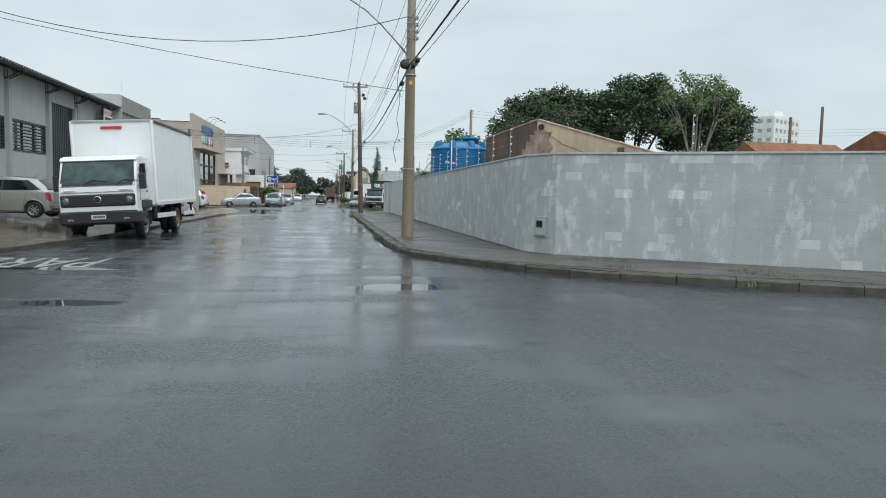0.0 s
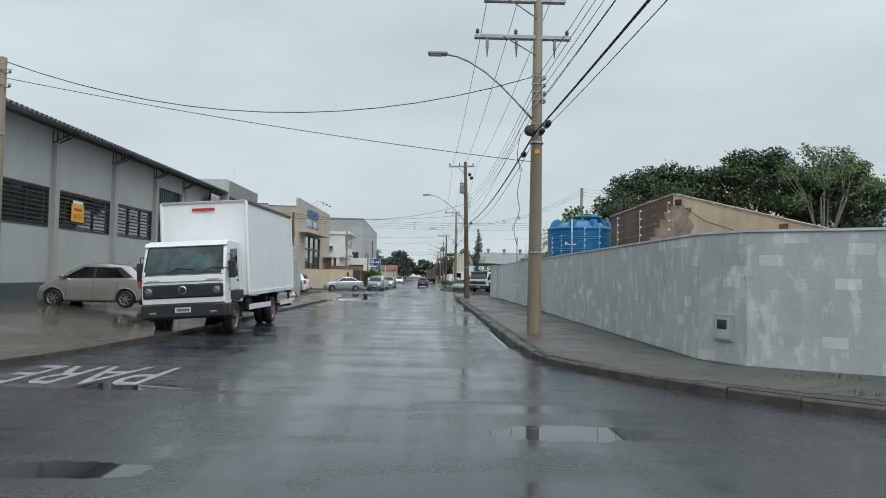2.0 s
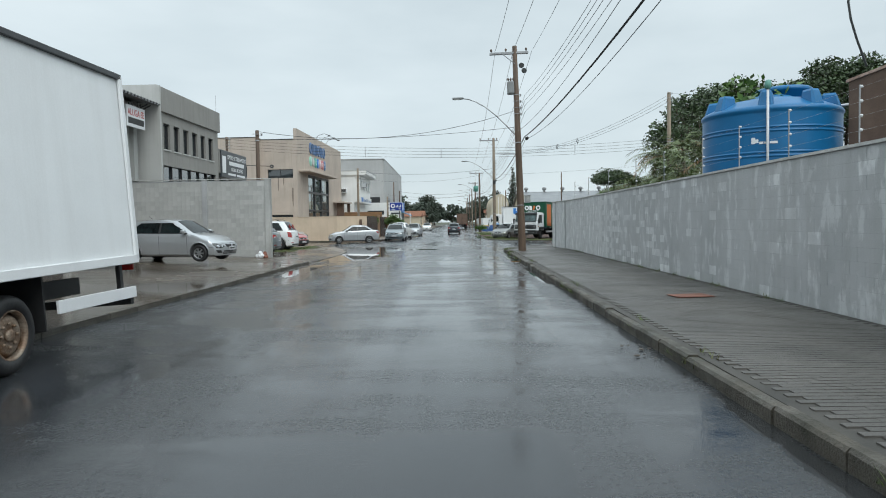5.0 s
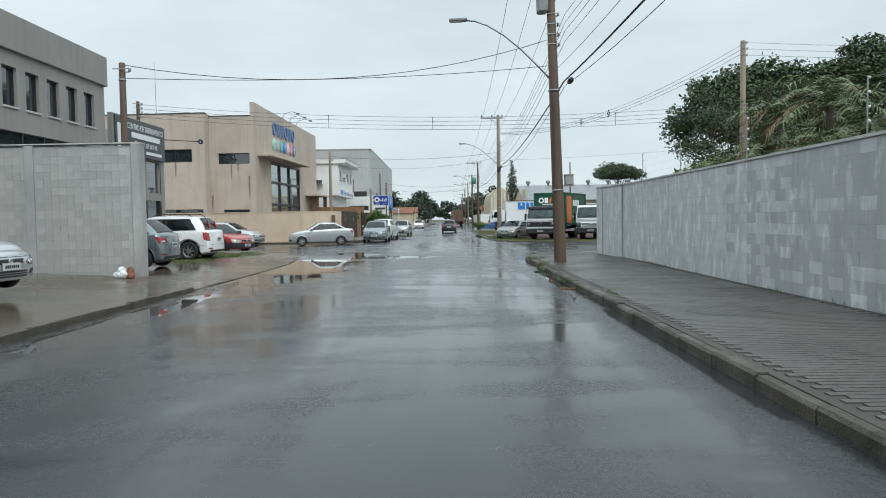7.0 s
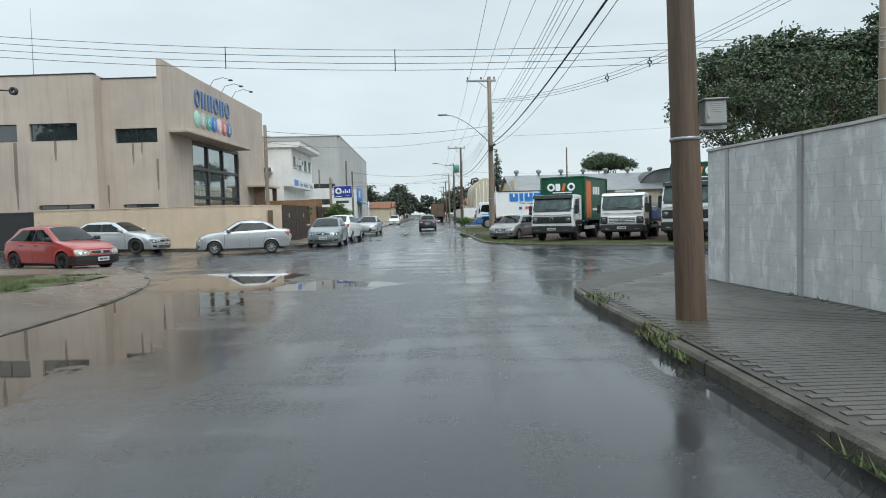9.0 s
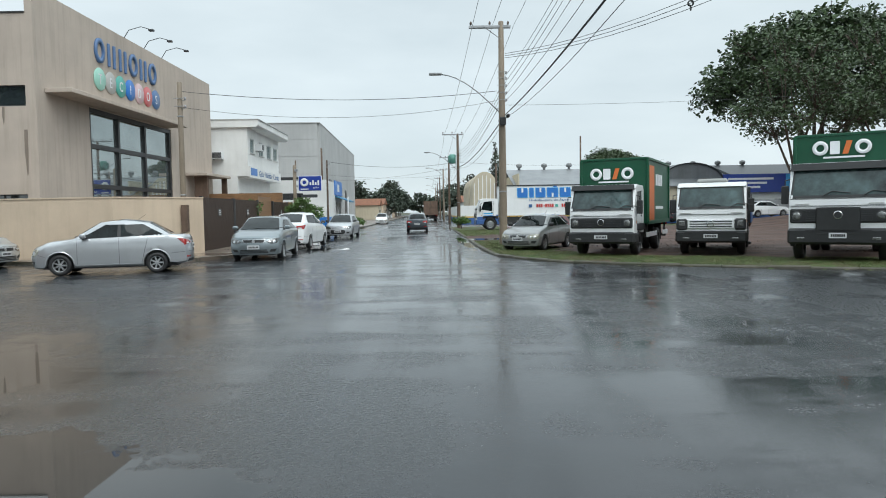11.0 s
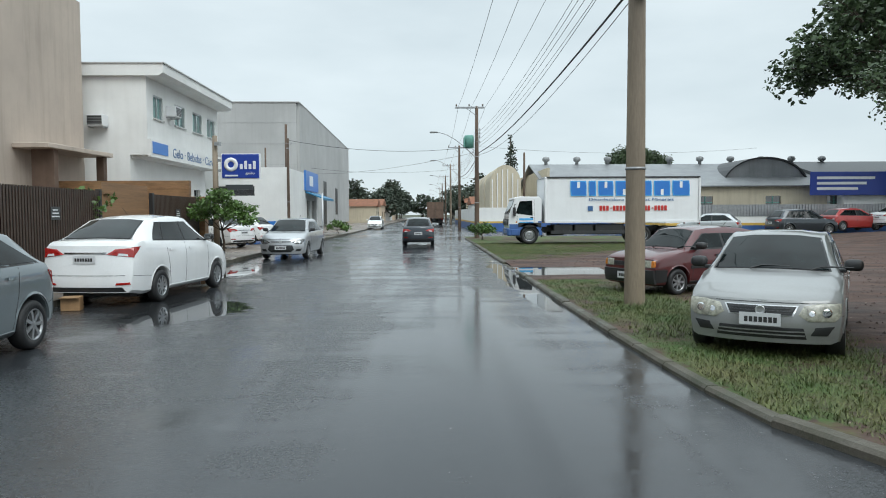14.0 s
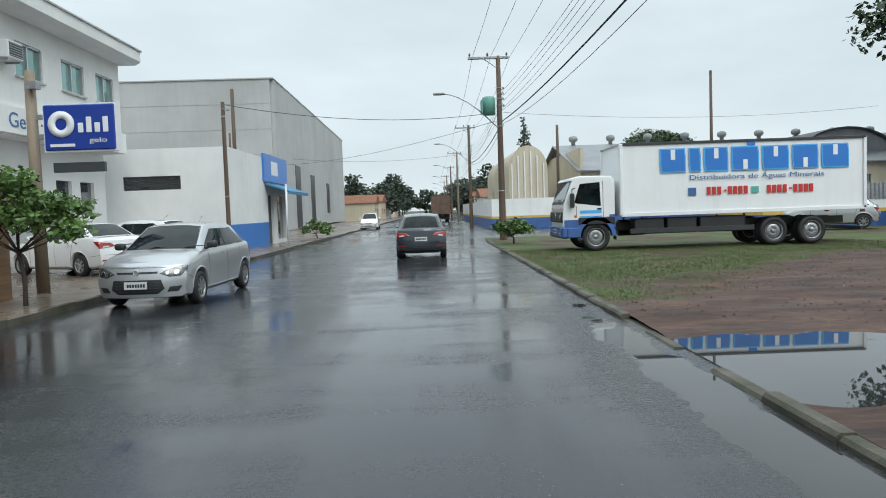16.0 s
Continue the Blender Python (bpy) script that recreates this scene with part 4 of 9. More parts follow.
arm = thing("sign_spotlight", "thin rod with a small round lamp beside the signboard", "lamp", -13.45, 63.6, 5.5)
part("rod", tube(bmesh.new(), [(0, 0, 0.03), (0.8, 0.3, 0.0), (1.6, 0.6, -0.02)], 0.022, 6), M["darkmetal"], arm)
part("lamp_ring", lathe(bmesh.new(), [(0.05, -0.05), (0.12, -0.05), (0.12, 0.05), (0.05, 0.05)], 16, "y", (1.65, 0.6, -0.03), hollow=True), M["darkmetal"], arm)

# block wall across the forecourt
bw = thing("wall_divider", "raw grey concrete block wall with an end pier", "wall", kind="structure")
bw.matrix_basis = pose(0.32, -0.82, 0)
part("wall_core", boxes((-14.5, -8.2, 49.23, 49.42, 0.1, 3.55)), M["joint"], bw)
part("pier", boxes((-8.25, -8.02, 49.16, 49.48, 0.05, 3.6), bevel=0.01), M["rawblock"], bw)
part("coping", boxes((-14.5, -8.0, 49.17, 49.47, 3.6, 3.63)), M["cap"], bw)
part("pillar", boxes((-11.0, -10.78, 49.15, 49.25, 0.1, 3.58)), M["joint"], bw)
block_wall(bw, (-14.5, 49.21), (-8.25, 49.21), 0.1, 17, (M["rawblock"],), 77, pick=lambda x, y, c: True)
rubble = thing("rubble_bag", "small heap of torn bag and red rubble by the wall end", "rubble", -8.03, 48.0, 0.17)
bm = bmesh.new()
for k in range(9):
    rr = random.Random(k)
    bmesh.ops.create_icosphere(bm, subdivisions=1, radius=rr.uniform(0.05, 0.12), matrix=pose(rr.uniform(-0.25, 0.25), rr.uniform(-0.15, 0.15), rr.uniform(0.04, 0.2), rr.uniform(0, 90), 0, rr.uniform(0, 90)))
part("rubble", bm, M["rust"], rubble)
bm = bmesh.new()
for k in range(5):
    rr = random.Random(k + 40)
    bmesh.ops.create_icosphere(bm, subdivisions=1, radius=0.11, matrix=pose(rr.uniform(-0.15, 0.2), rr.uniform(-0.2, -0.05), rr.uniform(0.05, 0.22), 30, 0, k * 40))
part("bag", bm, M["signwhite"], rubble)

# ---- beige fabric shop ----
shop = thing("fabric_shop", "tall beige rendered shop with a raised street front", "building")
wall_with_holes("wall_front", shop, -14.3, -14.6, 82.4, 101.6, 0.1, 9.0, [(86.3, 95.1, 1.3, 6.45), (98.4, 99.8, 0.1, 2.6)], M["aurora"])
bm = bmesh.new()
prism(bm, [(82.4, 9.0), (101.6, 9.0), (101.6, 10.2), (82.4, 10.48)], -14.6, -14.3, "x")
part("parapet", bm, M["aurora"], shop)
def wall_y_holes(name, owner, y_out, y_in, x0, x1, z0, z1, holes, material):
    """A wall along x with rectangular openings (x0, x1, z0, z1)."""
    us = sorted({x0, x1, *(q for h in holes for q in h[:2])})
    zs = sorted({z0, z1, *(q for h in holes for q in h[2:])})
    return holed(owner, name, material, lambda u, t, z: (u, t, z), us, zs, holes, y_out, y_in)


slits = [(-17.1, -14.7, 5.92, 6.72), (-21.4, -18.75, 6.05, 7.0), (-24.4, -22.1, 6.05, 7.0)]
low = [(-16.8, -14.8, 2.25, 2.5), (-21.1, -18.0, 2.3, 2.55)]
wall_y_holes("wall_side", shop, 82.4, 82.65, -17.75, -14.6, 0.1, 9.48, [slits[0], low[0]], M["aurora"])
wall_y_holes("wall_side", shop, 81.55, 81.8, -40, -17.75, 0.1, 9.62, slits[1:] + low[1:], M["aurora"])
part("wall_return", boxes((-17.95, -17.75, 81.8, 82.65, 0.1, 9.62)), M["aurora"], shop)
part("coping", boxes((-40, -17.7, 81.5, 81.85, 9.62, 9.67), (-17.75, -14.6, 82.35, 82.7, 9.48, 9.53)), M["darkmetal"], shop)
part("wall_back", boxes((-40, -14.6, 101.35, 101.6, 0.1, 9.0)), M["aurora"], shop)
part("roof", boxes((-40, -14.6, 82.65, 101.35, 8.4, 8.6)), M["roofsheet"], shop)
for k, (a, b, c, d) in enumerate(slits + low):
    y = 82.55 if k in (0, 3) else 81.7
    w = part("window", boxes((a, b, y, y + 0.04, c, d)), M["glass"], shop)
    part("frame", boxes((a, b, y - 0.04, y + 0.01, c, c + 0.04), (a, b, y - 0.04, y + 0.01, d - 0.04, d), ((a + b) / 2 - 0.02, (a + b) / 2 + 0.02, y - 0.04, y + 0.01, c, d)), M["frame"], w)
for x, y, z0, z1, w in ((-20.0, 81.55, 4.9, 6.05, 0.07), (-22.25, 81.55, 2.3, 6.0, 0.1), (-23.6, 81.55, 7.0, 8.6, 0.12), (-16.1, 82.4, 4.7, 5.9, 0.06), (-15.6, 82.4, 5.2, 5.9, 0.05), (-14.75, 82.4, 3.2, 5.0, 0.07), (-17.6, 82.4, 2.3, 3.6, 0.06)):
    bm = bmesh.new()
    prism(bm, [(x - w, z1), (x - w * 1.2, (z0 + z1) / 2), (x - w * 0.3, z0), (x + w * 0.4, z0 + 0.1), (x + w * 0.9, (z0 + z1) / 2 + 0.1), (x + w, z1)], y - 0.003, y + 0.02, "y")
    part("rain_stain", bm, M["stain"], shop, "brown rain stain run down the render")
big = part("shop_window", boxes((-14.5, -14.46, 86.3, 95.1, 1.3, 6.45)), M["mirrorglass"], shop, "great black-framed display window")
for y in (86.39, 89.05, 91.9, 95.01):
    part("mullion", boxes((-14.48, -14.34, y - 0.09, y + 0.09, 1.3, 6.45)), M["frame"], big)
for z in (1.4, 2.95, 4.76, 6.35):
    part("transom", boxes((-14.475, -14.345, 86.3, 95.1, z - 0.1, z + 0.1)), M["frame"], big)
part("canopy", boxes((-14.3, -13.2, 83.0, 94.8, 6.52, 6.7), bevel=0.02), M["aurora"], shop, "thin beige slab over the window")
part("entrance_canopy", boxes((-14.3, -13.0, 97.0, 101.4, 3.95, 4.12), bevel=0.02), M["aurora"], shop)
part("entrance_wall", boxes((-14.0, -13.2, 97.6, 97.85, 0.1, 3.95)), M["gablebrown"], shop)
part("entrance_wall", boxes((-13.5, -13.2, 101.0, 101.25, 0.1, 3.95)), M["gablebrown"], shop)
part("door", boxes((-14.5, -14.44, 98.4, 99.8, 0.1, 2.6)), M["frame"], shop)
# the name, as plain blue shapes, over seven coloured discs
for k in range(6):
    y = 87.35 + k * 1.1
    if k in (0, 3, 5):
        ring = lathe(bmesh.new(), [(0.27, 0), (0.42, 0.0), (0.42, 0.1), (0.27, 0.1)], 24, "x", (-14.3, 0, 0), hollow=True)
        bmesh.ops.transform(ring, matrix=Matrix.Translation((0, y, 9.15)) @ Matrix.Diagonal((1, 1, 1.35, 1)), verts=ring.verts)
        part("logo_ring", ring, M["letterblue"], shop, "raised slate blue logo ring")
    else:
        for dy in (-0.26, 0.26):
            part("logo_bar", boxes((-14.3, -14.2, y + dy - 0.09, y + dy + 0.09, 8.58, 9.66), bevel=0.03), M["letterblue"], shop, "raised slate blue logo bar")
for k, (ch, mm) in enumerate(zip("TECIDOS", ("mint", "g2side", "grn", "logoblue", "pink", "coral", "letterblue"))):
    y = 87.3 + k * 0.98
    bm = bmesh.new()
    lathe(bm, [(0.02, 0.0), (0.5, 0.0), (0.52, 0.03), (0.5, 0.06), (0.02, 0.06)], 24, "x", (-14.3, y, 7.85))
    disc = part("disc", bm, M[mm], shop, "coloured round sign disc")
    text("letter", ch, 0.5, M["signwhite"], disc, at_east(-14.235, y, 7.85), height=0.46, thick=0.006)
for k in range(3):
    y = 90.0 + k * 2.2
    bm = bmesh.new()
    tube(bm, [(-14.4, y, 10.3), (-14.1, y, 10.75), (-13.5, y, 10.9), (-13.0, y, 10.75)], 0.02, 5)
    arm = part("sign_lamp", bm, M["darkmetal"], shop)
    part("head", boxes((-13.1, -12.85, y - 0.1, y + 0.1, 10.66, 10.76), bevel=0.02), M["darkmetal"], arm)
bm = bmesh.new()
tube(bm, [(-22.5, 84, 9.6), (-22.5, 84, 14.0)], 0.025, 5, 0.012)
part("antenna", bm, M["galv"], shop)

# the street front stands at a slight angle to the kerb
shop.matrix_basis = Matrix.Translation((-14.3, 82.4, 0)) @ pose(0, 0, 0, 0, 0, -2.6) @ Matrix.Translation((14.3, -82.4, 0))

# cream boundary wall with a splayed corner, and the dark slatted gates
bwall = thing("boundary_wall", "cream painted boundary wall with rain stains", "wall")
WL = [(-20.86, 81.08), (-12.8, 79.6), (-10.2, 79.35), (-8.0, 82.0)]
bm = bmesh.new()
strip_along(WL, 0.0, 0.2, 0.05, 2.2, bm)
part("wall", bm, M["beigewall"], bwall)
bm = bmesh.new()
strip_along(WL, -0.03, 0.23, 2.2, 2.25, bm)
part("coping", bm, M["beigewall"], bwall)
gate_s = thing("sheet_gate", "dark closed sheet metal gate beside the cream wall", "gate", -20.95, 81.1, 0.08, 169.6)
for k in range(5):
    leaf = part("leaf", boxes((0.05 + k * 3.0, 2.98 + k * 3.0, -0.03, 0.03, 0.05, 2.1)), M["frame"], gate_s)
    part("rail", boxes((0.05 + k * 3.0, 2.98 + k * 3.0, 0.03, 0.06, 2.0, 2.08), (0.05 + k * 3.0, 2.98 + k * 3.0, 0.03, 0.06, 0.1, 0.18)), M["darkmetal"], leaf)
    part("post", boxes((k * 3.0 - 0.05, k * 3.0 + 0.05, -0.05, 0.05, 0, 2.18)), M["frame"], gate_s)
part("letter_slot", boxes((-8.42, -8.2, 81.05, 81.3, 0.95, 1.95)), M["gablebrown"], bwall)


def slatted_gate(y0, y1, x, label, top=2.2):
    g = thing("slatted_gate", label, "gate", x, y0, 0.1, group="gates")
    L = y1 - y0
    part("post", boxes((-0.06, 0.06, 0, 0.12, 0, top), bevel=0.005), M["frame"], g)
    part("post", boxes((-0.06, 0.06, L - 0.12, L, 0, top), bevel=0.005), M["frame"], g)
    part("rail", boxes((-0.03, 0.03, 0.12, L - 0.12, 0.08, 0.16)), M["frame"], g)
    part("rail", boxes((-0.03, 0.03, 0.12, L - 0.12, top - 0.14, top - 0.06)), M["frame"], g)
    # added dark sheet, stands in for shade in the gaps between slats
    part("backing", boxes((0.0, 0.012, 0.12, L - 0.12, 0.16, top - 0.14)), M["frame"], g, "added dark sheet for the shade in the slat gaps")
    bm = boxes((0.028, 0.045, -0.03, 0.03, 0.05, top - 0.04))
    me = finish(bm, "slat", M["slat"])
    n = int((L - 0.3) / 0.105)
    for k in range(n):
        part_of("slat", me, g, (0, 0.18 + k * (L - 0.36) / (n - 1), 0))
    part("notice", boxes((0.05, 0.06, L * 0.5 - 0.2, L * 0.5 + 0.2, 1.42, 1.72)), M["signblk"], g, "small dark notice")
    for q in range(3):
        part("notice_text", boxes((0.06, 0.064, L * 0.5 - 0.16 + 0.02 * q, L * 0.5 + 0.16 - 0.03 * q, 1.48 + q * 0.075, 1.51 + q * 0.075)), M["signwhite"], g)


slatted_gate(82.05, 86.6, -8.0, "dark brown slatted gate beside the cream wall")
slatted_gate(86.65, 91.2, -8.0, "dark slatted gate panel with a small notice")
slatted_gate(94.4, 98.7, -7.95, "dark brown slatted gate before the timber wall")
clad = thing("clad_wall", "low wall clad in warm orange timber boards", "wall")
part("wall", boxes((-14.2, -8.3, 98.9, 99.1, 0.1, 2.9)), M["wood"], clad)
part("wall_front", boxes((-8.2, -8.0, 91.3, 94.3, 0.1, 2.5)), M["wood"], clad)
part("pier", boxes((-8.2, -7.7, 98.75, 99.15, 0.1, 2.3), bevel=0.01), M["wood"], clad)
for k in range(9):
    part("board", boxes((-14.2, -8.3, 98.87, 98.9, 0.2 + k * 0.3, 0.48 + k * 0.3)), M["wood"], clad)

# ---- white two-storey ice shop ----
ice = thing("ice_shop", "white two-storey shop with a jutting eave and teal windows", "building")
uw = [(103.5, 104.6, 5.85, 6.85), (106.05, 107.45, 5.85, 6.85), (108.55, 110.0, 5.85, 6.85), (110.85, 112.2, 5.85, 6.85)]
wall_with_holes("wall_upper", ice, -11.35, -11.6, 103.0, 112.5, 4.2, 7.5, uw, M["white"])
wall_with_holes("wall_lower", ice, -12.1, -12.35, 103.0, 112.5, 0.1, 4.2, [(103.5, 104.3, 1.6, 3.1), (105.2, 108.2, 0.2, 3.0), (109.2, 110.2, 1.8, 3.0), (110.8, 111.8, 1.8, 3.0)], M["white"])
part("wall_south", boxes((-26, -12.1, 102.8, 103.0, 0.1, 7.6), (-12.1, -11.35, 102.8, 103.0, 4.2, 7.6)), M["white"], ice)
part("wall_north", boxes((-26, -12.1, 112.5, 112.7, 0.1, 7.5), (-12.1, -11.35, 112.5, 112.7, 4.2, 7.5)), M["white"], ice)
part("floor_slab", boxes((-12.1, -11.35, 103.0, 112.5, 4.1, 4.2)), M["white"], ice)
bm = bmesh.new()
prism(bm, [(-26, 7.5), (-10.75, 7.5), (-10.55, 7.62), (-10.55, 8.0), (-26, 8.0)], 102.6, 112.9, "y")
part("eave", bm, M["white"], ice, "deep white flat eave")
part("eave_edge", boxes((-26, -10.5, 102.55, 112.95, 8.0, 8.05)), M["g3"], ice)
part("fascia", boxes((-11.35, -11.2, 102.8, 112.7, 4.12, 4.88)), M["white"], ice)
text("letters", "Gelo · Bebidas · Carvão", 0.5, M["textblue"], ice, at_east(-11.19, 108.6, 4.5), width=6.6, height=0.42)
part("logo_shape", boxes((-11.2, -11.18, 102.95, 104.7, 4.28, 4.78), bevel=0.004), M["logoblue"], ice)
for a, b, c, d in uw:
    w = part("window", boxes((-11.52, -11.48, a, b, c, d)), M["tealglass"], ice)
    part("frame", boxes((-11.5, -11.4, a, a + 0.05, c, d), (-11.5, -11.4, b - 0.05, b, c, d), (-11.5, -11.4, (a + b) / 2 - 0.03, (a + b) / 2 + 0.03, c, d), (-11.5, -11.4, a, b, d - 0.05, d), (-11.5, -11.4, a, b, c, c + 0.05)), M["alu"], w)
    part("sill", boxes((-11.38, -11.28, a - 0.06, b + 0.06, c - 0.06, c)), M["cap"], w)
for a, b, c, d, mm in ((103.5, 104.3, 1.6, 3.1, "glass"), (105.2, 108.2, 0.2, 3.0, "alu"), (109.2, 110.2, 1.8, 3.0, "glass"), (110.8, 111.8, 1.8, 3.0, "glass")):
    w = part("shutter" if mm == "alu" else "window", boxes((-12.28, -12.22, a, b, c, d)), M[mm], ice)
    if mm == "alu":
        for k in range(18):
            part("slat", boxes((-12.23, -12.2, a, b, c + 0.02 + k * 0.155, c + 0.14 + k * 0.155)), M["g2side"], w)


def ac_unit(x, y, z, rz=0):
    a = thing("air_conditioner", "white window air conditioner with a dark grille", "air conditioner", x, y, z, rz, group="air conditioners")
    part("case", boxes((0, 0.5, -0.35, 0.35, -0.24, 0.24), bevel=0.02), M["signwhite"], a)
    part("grille", boxes((0.5, 0.51, -0.3, 0.3, -0.19, 0.19)), M["darkmetal"], a)
    for k in range(6):
        part("fin", boxes((0.505, 0.525, -0.3, 0.3, -0.17 + k * 0.065, -0.15 + k * 0.065)), M["galv"], a)
    part("bracket", boxes((0, 0.45, -0.3, -0.27, -0.3, -0.25)), M["galv"], a)
    part("bracket", boxes((0, 0.45, 0.27, 0.3, -0.3, -0.25)), M["galv"], a)


ac_unit(-11.38, 105.3, 6.35)
ac_unit(-13.3, 102.75, 5.6, -90)

tot = thing("totem_sign", "blue illuminated shop sign on a concrete post", "sign", -6.75, 100.3, 0.1)
part("panel", boxes((-0.72, 0.72, -0.1, 0.1, 2.95, 3.88), bevel=0.02), M["signblue"], tot)
part("surround", boxes((-0.75, 0.75, -0.06, 0.12, 2.92, 3.91)), M["signwhite"], tot)
part("logo_shape", lathe(bmesh.new(), [(0.12, 0), (0.27, 0.0), (0.27, 0.02), (0.12, 0.02)], 20, "y", (-0.36, -0.12, 3.48), hollow=True), M["signwhite"], tot)
for k in range(4):
    part("logo_bar", boxes((-0.02 + 0.17 * k, 0.09 + 0.17 * k, -0.118, -0.1, 3.3, 3.5 + 0.12 * (k % 2)), bevel=0.01), M["signwhite"], tot)
text("letters", "gelo", 0.14, M["signwhite"], tot, at_south(0.38, -0.112, 3.13), width=0.36, height=0.13)
part("text_bar", boxes((-0.6, -0.1, -0.115, -0.1, 3.02, 3.08)), M["signwhite"], tot)
part("sub_panel", boxes((-0.6, 0.45, -0.05, 0.05, 2.5, 2.7)), M["signblk"], tot)
bm = bmesh.new()
lathe(bm, [(0.13, 0), (0.1, 4.6), (0.02, 4.62)], 10, "z", (-1.0, 0.0, 0))
part("post", bm, M["polecon"], tot)
part("arm", boxes((-1.0, -0.7, -0.03, 0.03, 3.2, 3.3)), M["galv"], tot)
part("arm", boxes((-1.0, -0.7, -0.03, 0.03, 3.6, 3.7)), M["galv"], tot)
part("camera_box", boxes((-0.95, -0.75, -0.25, -0.05, 4.2, 4.35)), M["galv"], tot)

# low white shop with a blue base
low_s = thing("corner_shop", "low white shop with a blue painted base and awning", "building")
wall_y_holes("wall_south", low_s, 113.8, 114.05, -14, -7.7, 0.1, 4.4, [(-11.9, -9.6, 2.75, 3.3)], M["white"])
wall_with_holes("wall_front", low_s, -7.7, -7.95, 114.05, 125.0, 0.1, 4.4, [(120.4, 121.6, 0.1, 2.6), (122.4, 124.4, 0.3, 2.6)], M["white"])
part("roof", boxes((-16, -7.95, 114.05, 126, 4.1, 4.2)), M["roofsheet"], low_s)
part("base", boxes((-14.0, -7.68, 113.77, 113.8, 0.1, 1.25), (-7.7, -7.67, 113.77, 120.3, 0.1, 1.25)), M["logoblue"], low_s, "blue painted base")
w = part("window", boxes((-11.9, -9.6, 113.9, 113.94, 2.75, 3.3)), M["glass"], low_s)
for k in range(6):
    part("louvre", boxes((-11.9, -9.6, 113.86, 113.9, 2.78 + k * 0.09, 2.83 + k * 0.09)), M["darkmetal"], w)
part("door", boxes((-7.9, -7.84, 120.4, 121.6, 0.1, 2.6)), M["frame"], low_s)
part("shop_window", boxes((-7.9, -7.86, 122.4, 124.4, 0.3, 2.6)), M["glass"], low_s)
bm = bmesh.new()
prism(bm, [(-7.68, 3.1), (-7.68, 3.2), (-6.5, 2.75), (-6.5, 2.6), (-6.55, 2.6), (-6.55, 2.7)], 119.8, 125.0, "y")
part("awning", bm, M["awning"], low_s, "blue canvas awning")
part("sign", boxes((-7.7, -7.6, 119.5, 124.8, 3.25, 4.6)), M["logoblue"], low_s)
part("sign_mark", boxes((-7.6, -7.585, 121.0, 122.4, 3.6, 4.3)), M["signwhite"], low_s)

post = thing("white_post", "thin white steel post at the kerb", "post", -6.3, 118.1, 0.11)
part("tube", tube(bmesh.new(), [(0, 0, 0), (0, 0, 2.9)], 0.045, 8), M["pipe"], post)
part("cap", lathe(bmesh.new(), [(0.05, 2.9), (0.05, 2.94), (0.01, 2.96)], 8), M["galv"], post)

# tall grey hall
hall = thing("concrete_hall", "tall plain grey concrete hall", "building")
part("wall_front", boxes((-14.1, -13.8, 147.0, 203, 0.1, 13.4)), M["g3"], hall)
part("wall_south", boxes((-55, -14.1, 146.7, 147.0, 0.1, 13.4)), M["g3"], hall)
part("wall_north", boxes((-55, -14.1, 203.0, 203.3, 0.1, 13.4)), M["g3"], hall)
part("roof", boxes((-55, -14.1, 147, 203, 12.8, 13.0)), M["roofsheet"], hall)
part("coping", boxes((-55, -13.75, 146.6, 203.4, 13.4, 13.5)), M["g3"], hall)
for a, b, z0, z1 in ((156, 159, 0.2, 6.5), (166, 169, 0.2, 6.0), (180, 183, 1.5, 5.5)):
    part("door", boxes((-13.8, -13.76, a, b, z0, z1)), M["frame"], hall, "tall dark opening")
part("louvre_band", boxes((-22, -14.6, 146.66, 146.7, 4.6, 6.4)), M["frame"], hall)
for k in range(5):
    part("panel_joint", boxes((-55, -14.1, 146.68, 146.7, 2.5 + k * 2.2, 2.53 + k * 2.2)), M["joint"], hall)

hall.matrix_basis = Matrix.Translation((-12.95, 147, 0)) @ pose(0, 0, 0, 0.3, 0, 1.3) @ Matrix.Translation((13.8, -147, 0))
# roofs and houses down the street
def house(x0, x1, y0, y1, h, m, label, roof="tile", face=1):
    hs = thing("house", label, "house", group="far houses")
    part("wall", boxes((x0, x1, y0, y1, -0.05, h)), M[m], hs)
    bm = bmesh.new()
    prism(bm, [(y0 - 0.4, h), (y1 + 0.4, h), ((y0 + y1) / 2, h + 1.5)], x0 - 0.3, x1 + 0.3, "x")
    part("roof", bm, M[roof], hs)
    xf = x1 if face > 0 else x0
    for k in range(2):
        y = y0 + (y1 - y0) * (0.3 + 0.4 * k)
        part("window", boxes((xf - 0.03, xf + 0.03, y - 0.7, y + 0.7, 1.1, 2.2)), M["glass"], hs)


house(-20, -9.5, 206, 216, 3.2, "cream", "low cream house with a clay tile roof")
house(-20, -9.5, 222, 236, 3.6, "beigewall", "low ochre house with a clay tile roof")
house(-20, -9.0, 244, 256, 3.2, "white", "low white house with a clay tile roof")
house(-20, -9.0, 262, 276, 3.4, "beigewall", "low cream house with a clay tile roof")
house(8.5, 20, 196, 210, 3.4, "white", "low white house with a clay tile roof", face=-1)
house(8.5, 20, 218, 232, 4.0, "cream", "low cream house with a clay tile roof", face=-1)
house(8.5, 20, 240, 256, 3.4, "hazefar", "low grey house with a clay tile roof", face=-1)
house(40, 52, 20, 34, 3.4, "cream", "low house with a clay tile roof behind the wall", face=-1)

house(22.2, 26.8, 28.5, 33.5, 3.15, "cream", "low house with a clay tile roof close behind the wall", face=-1)
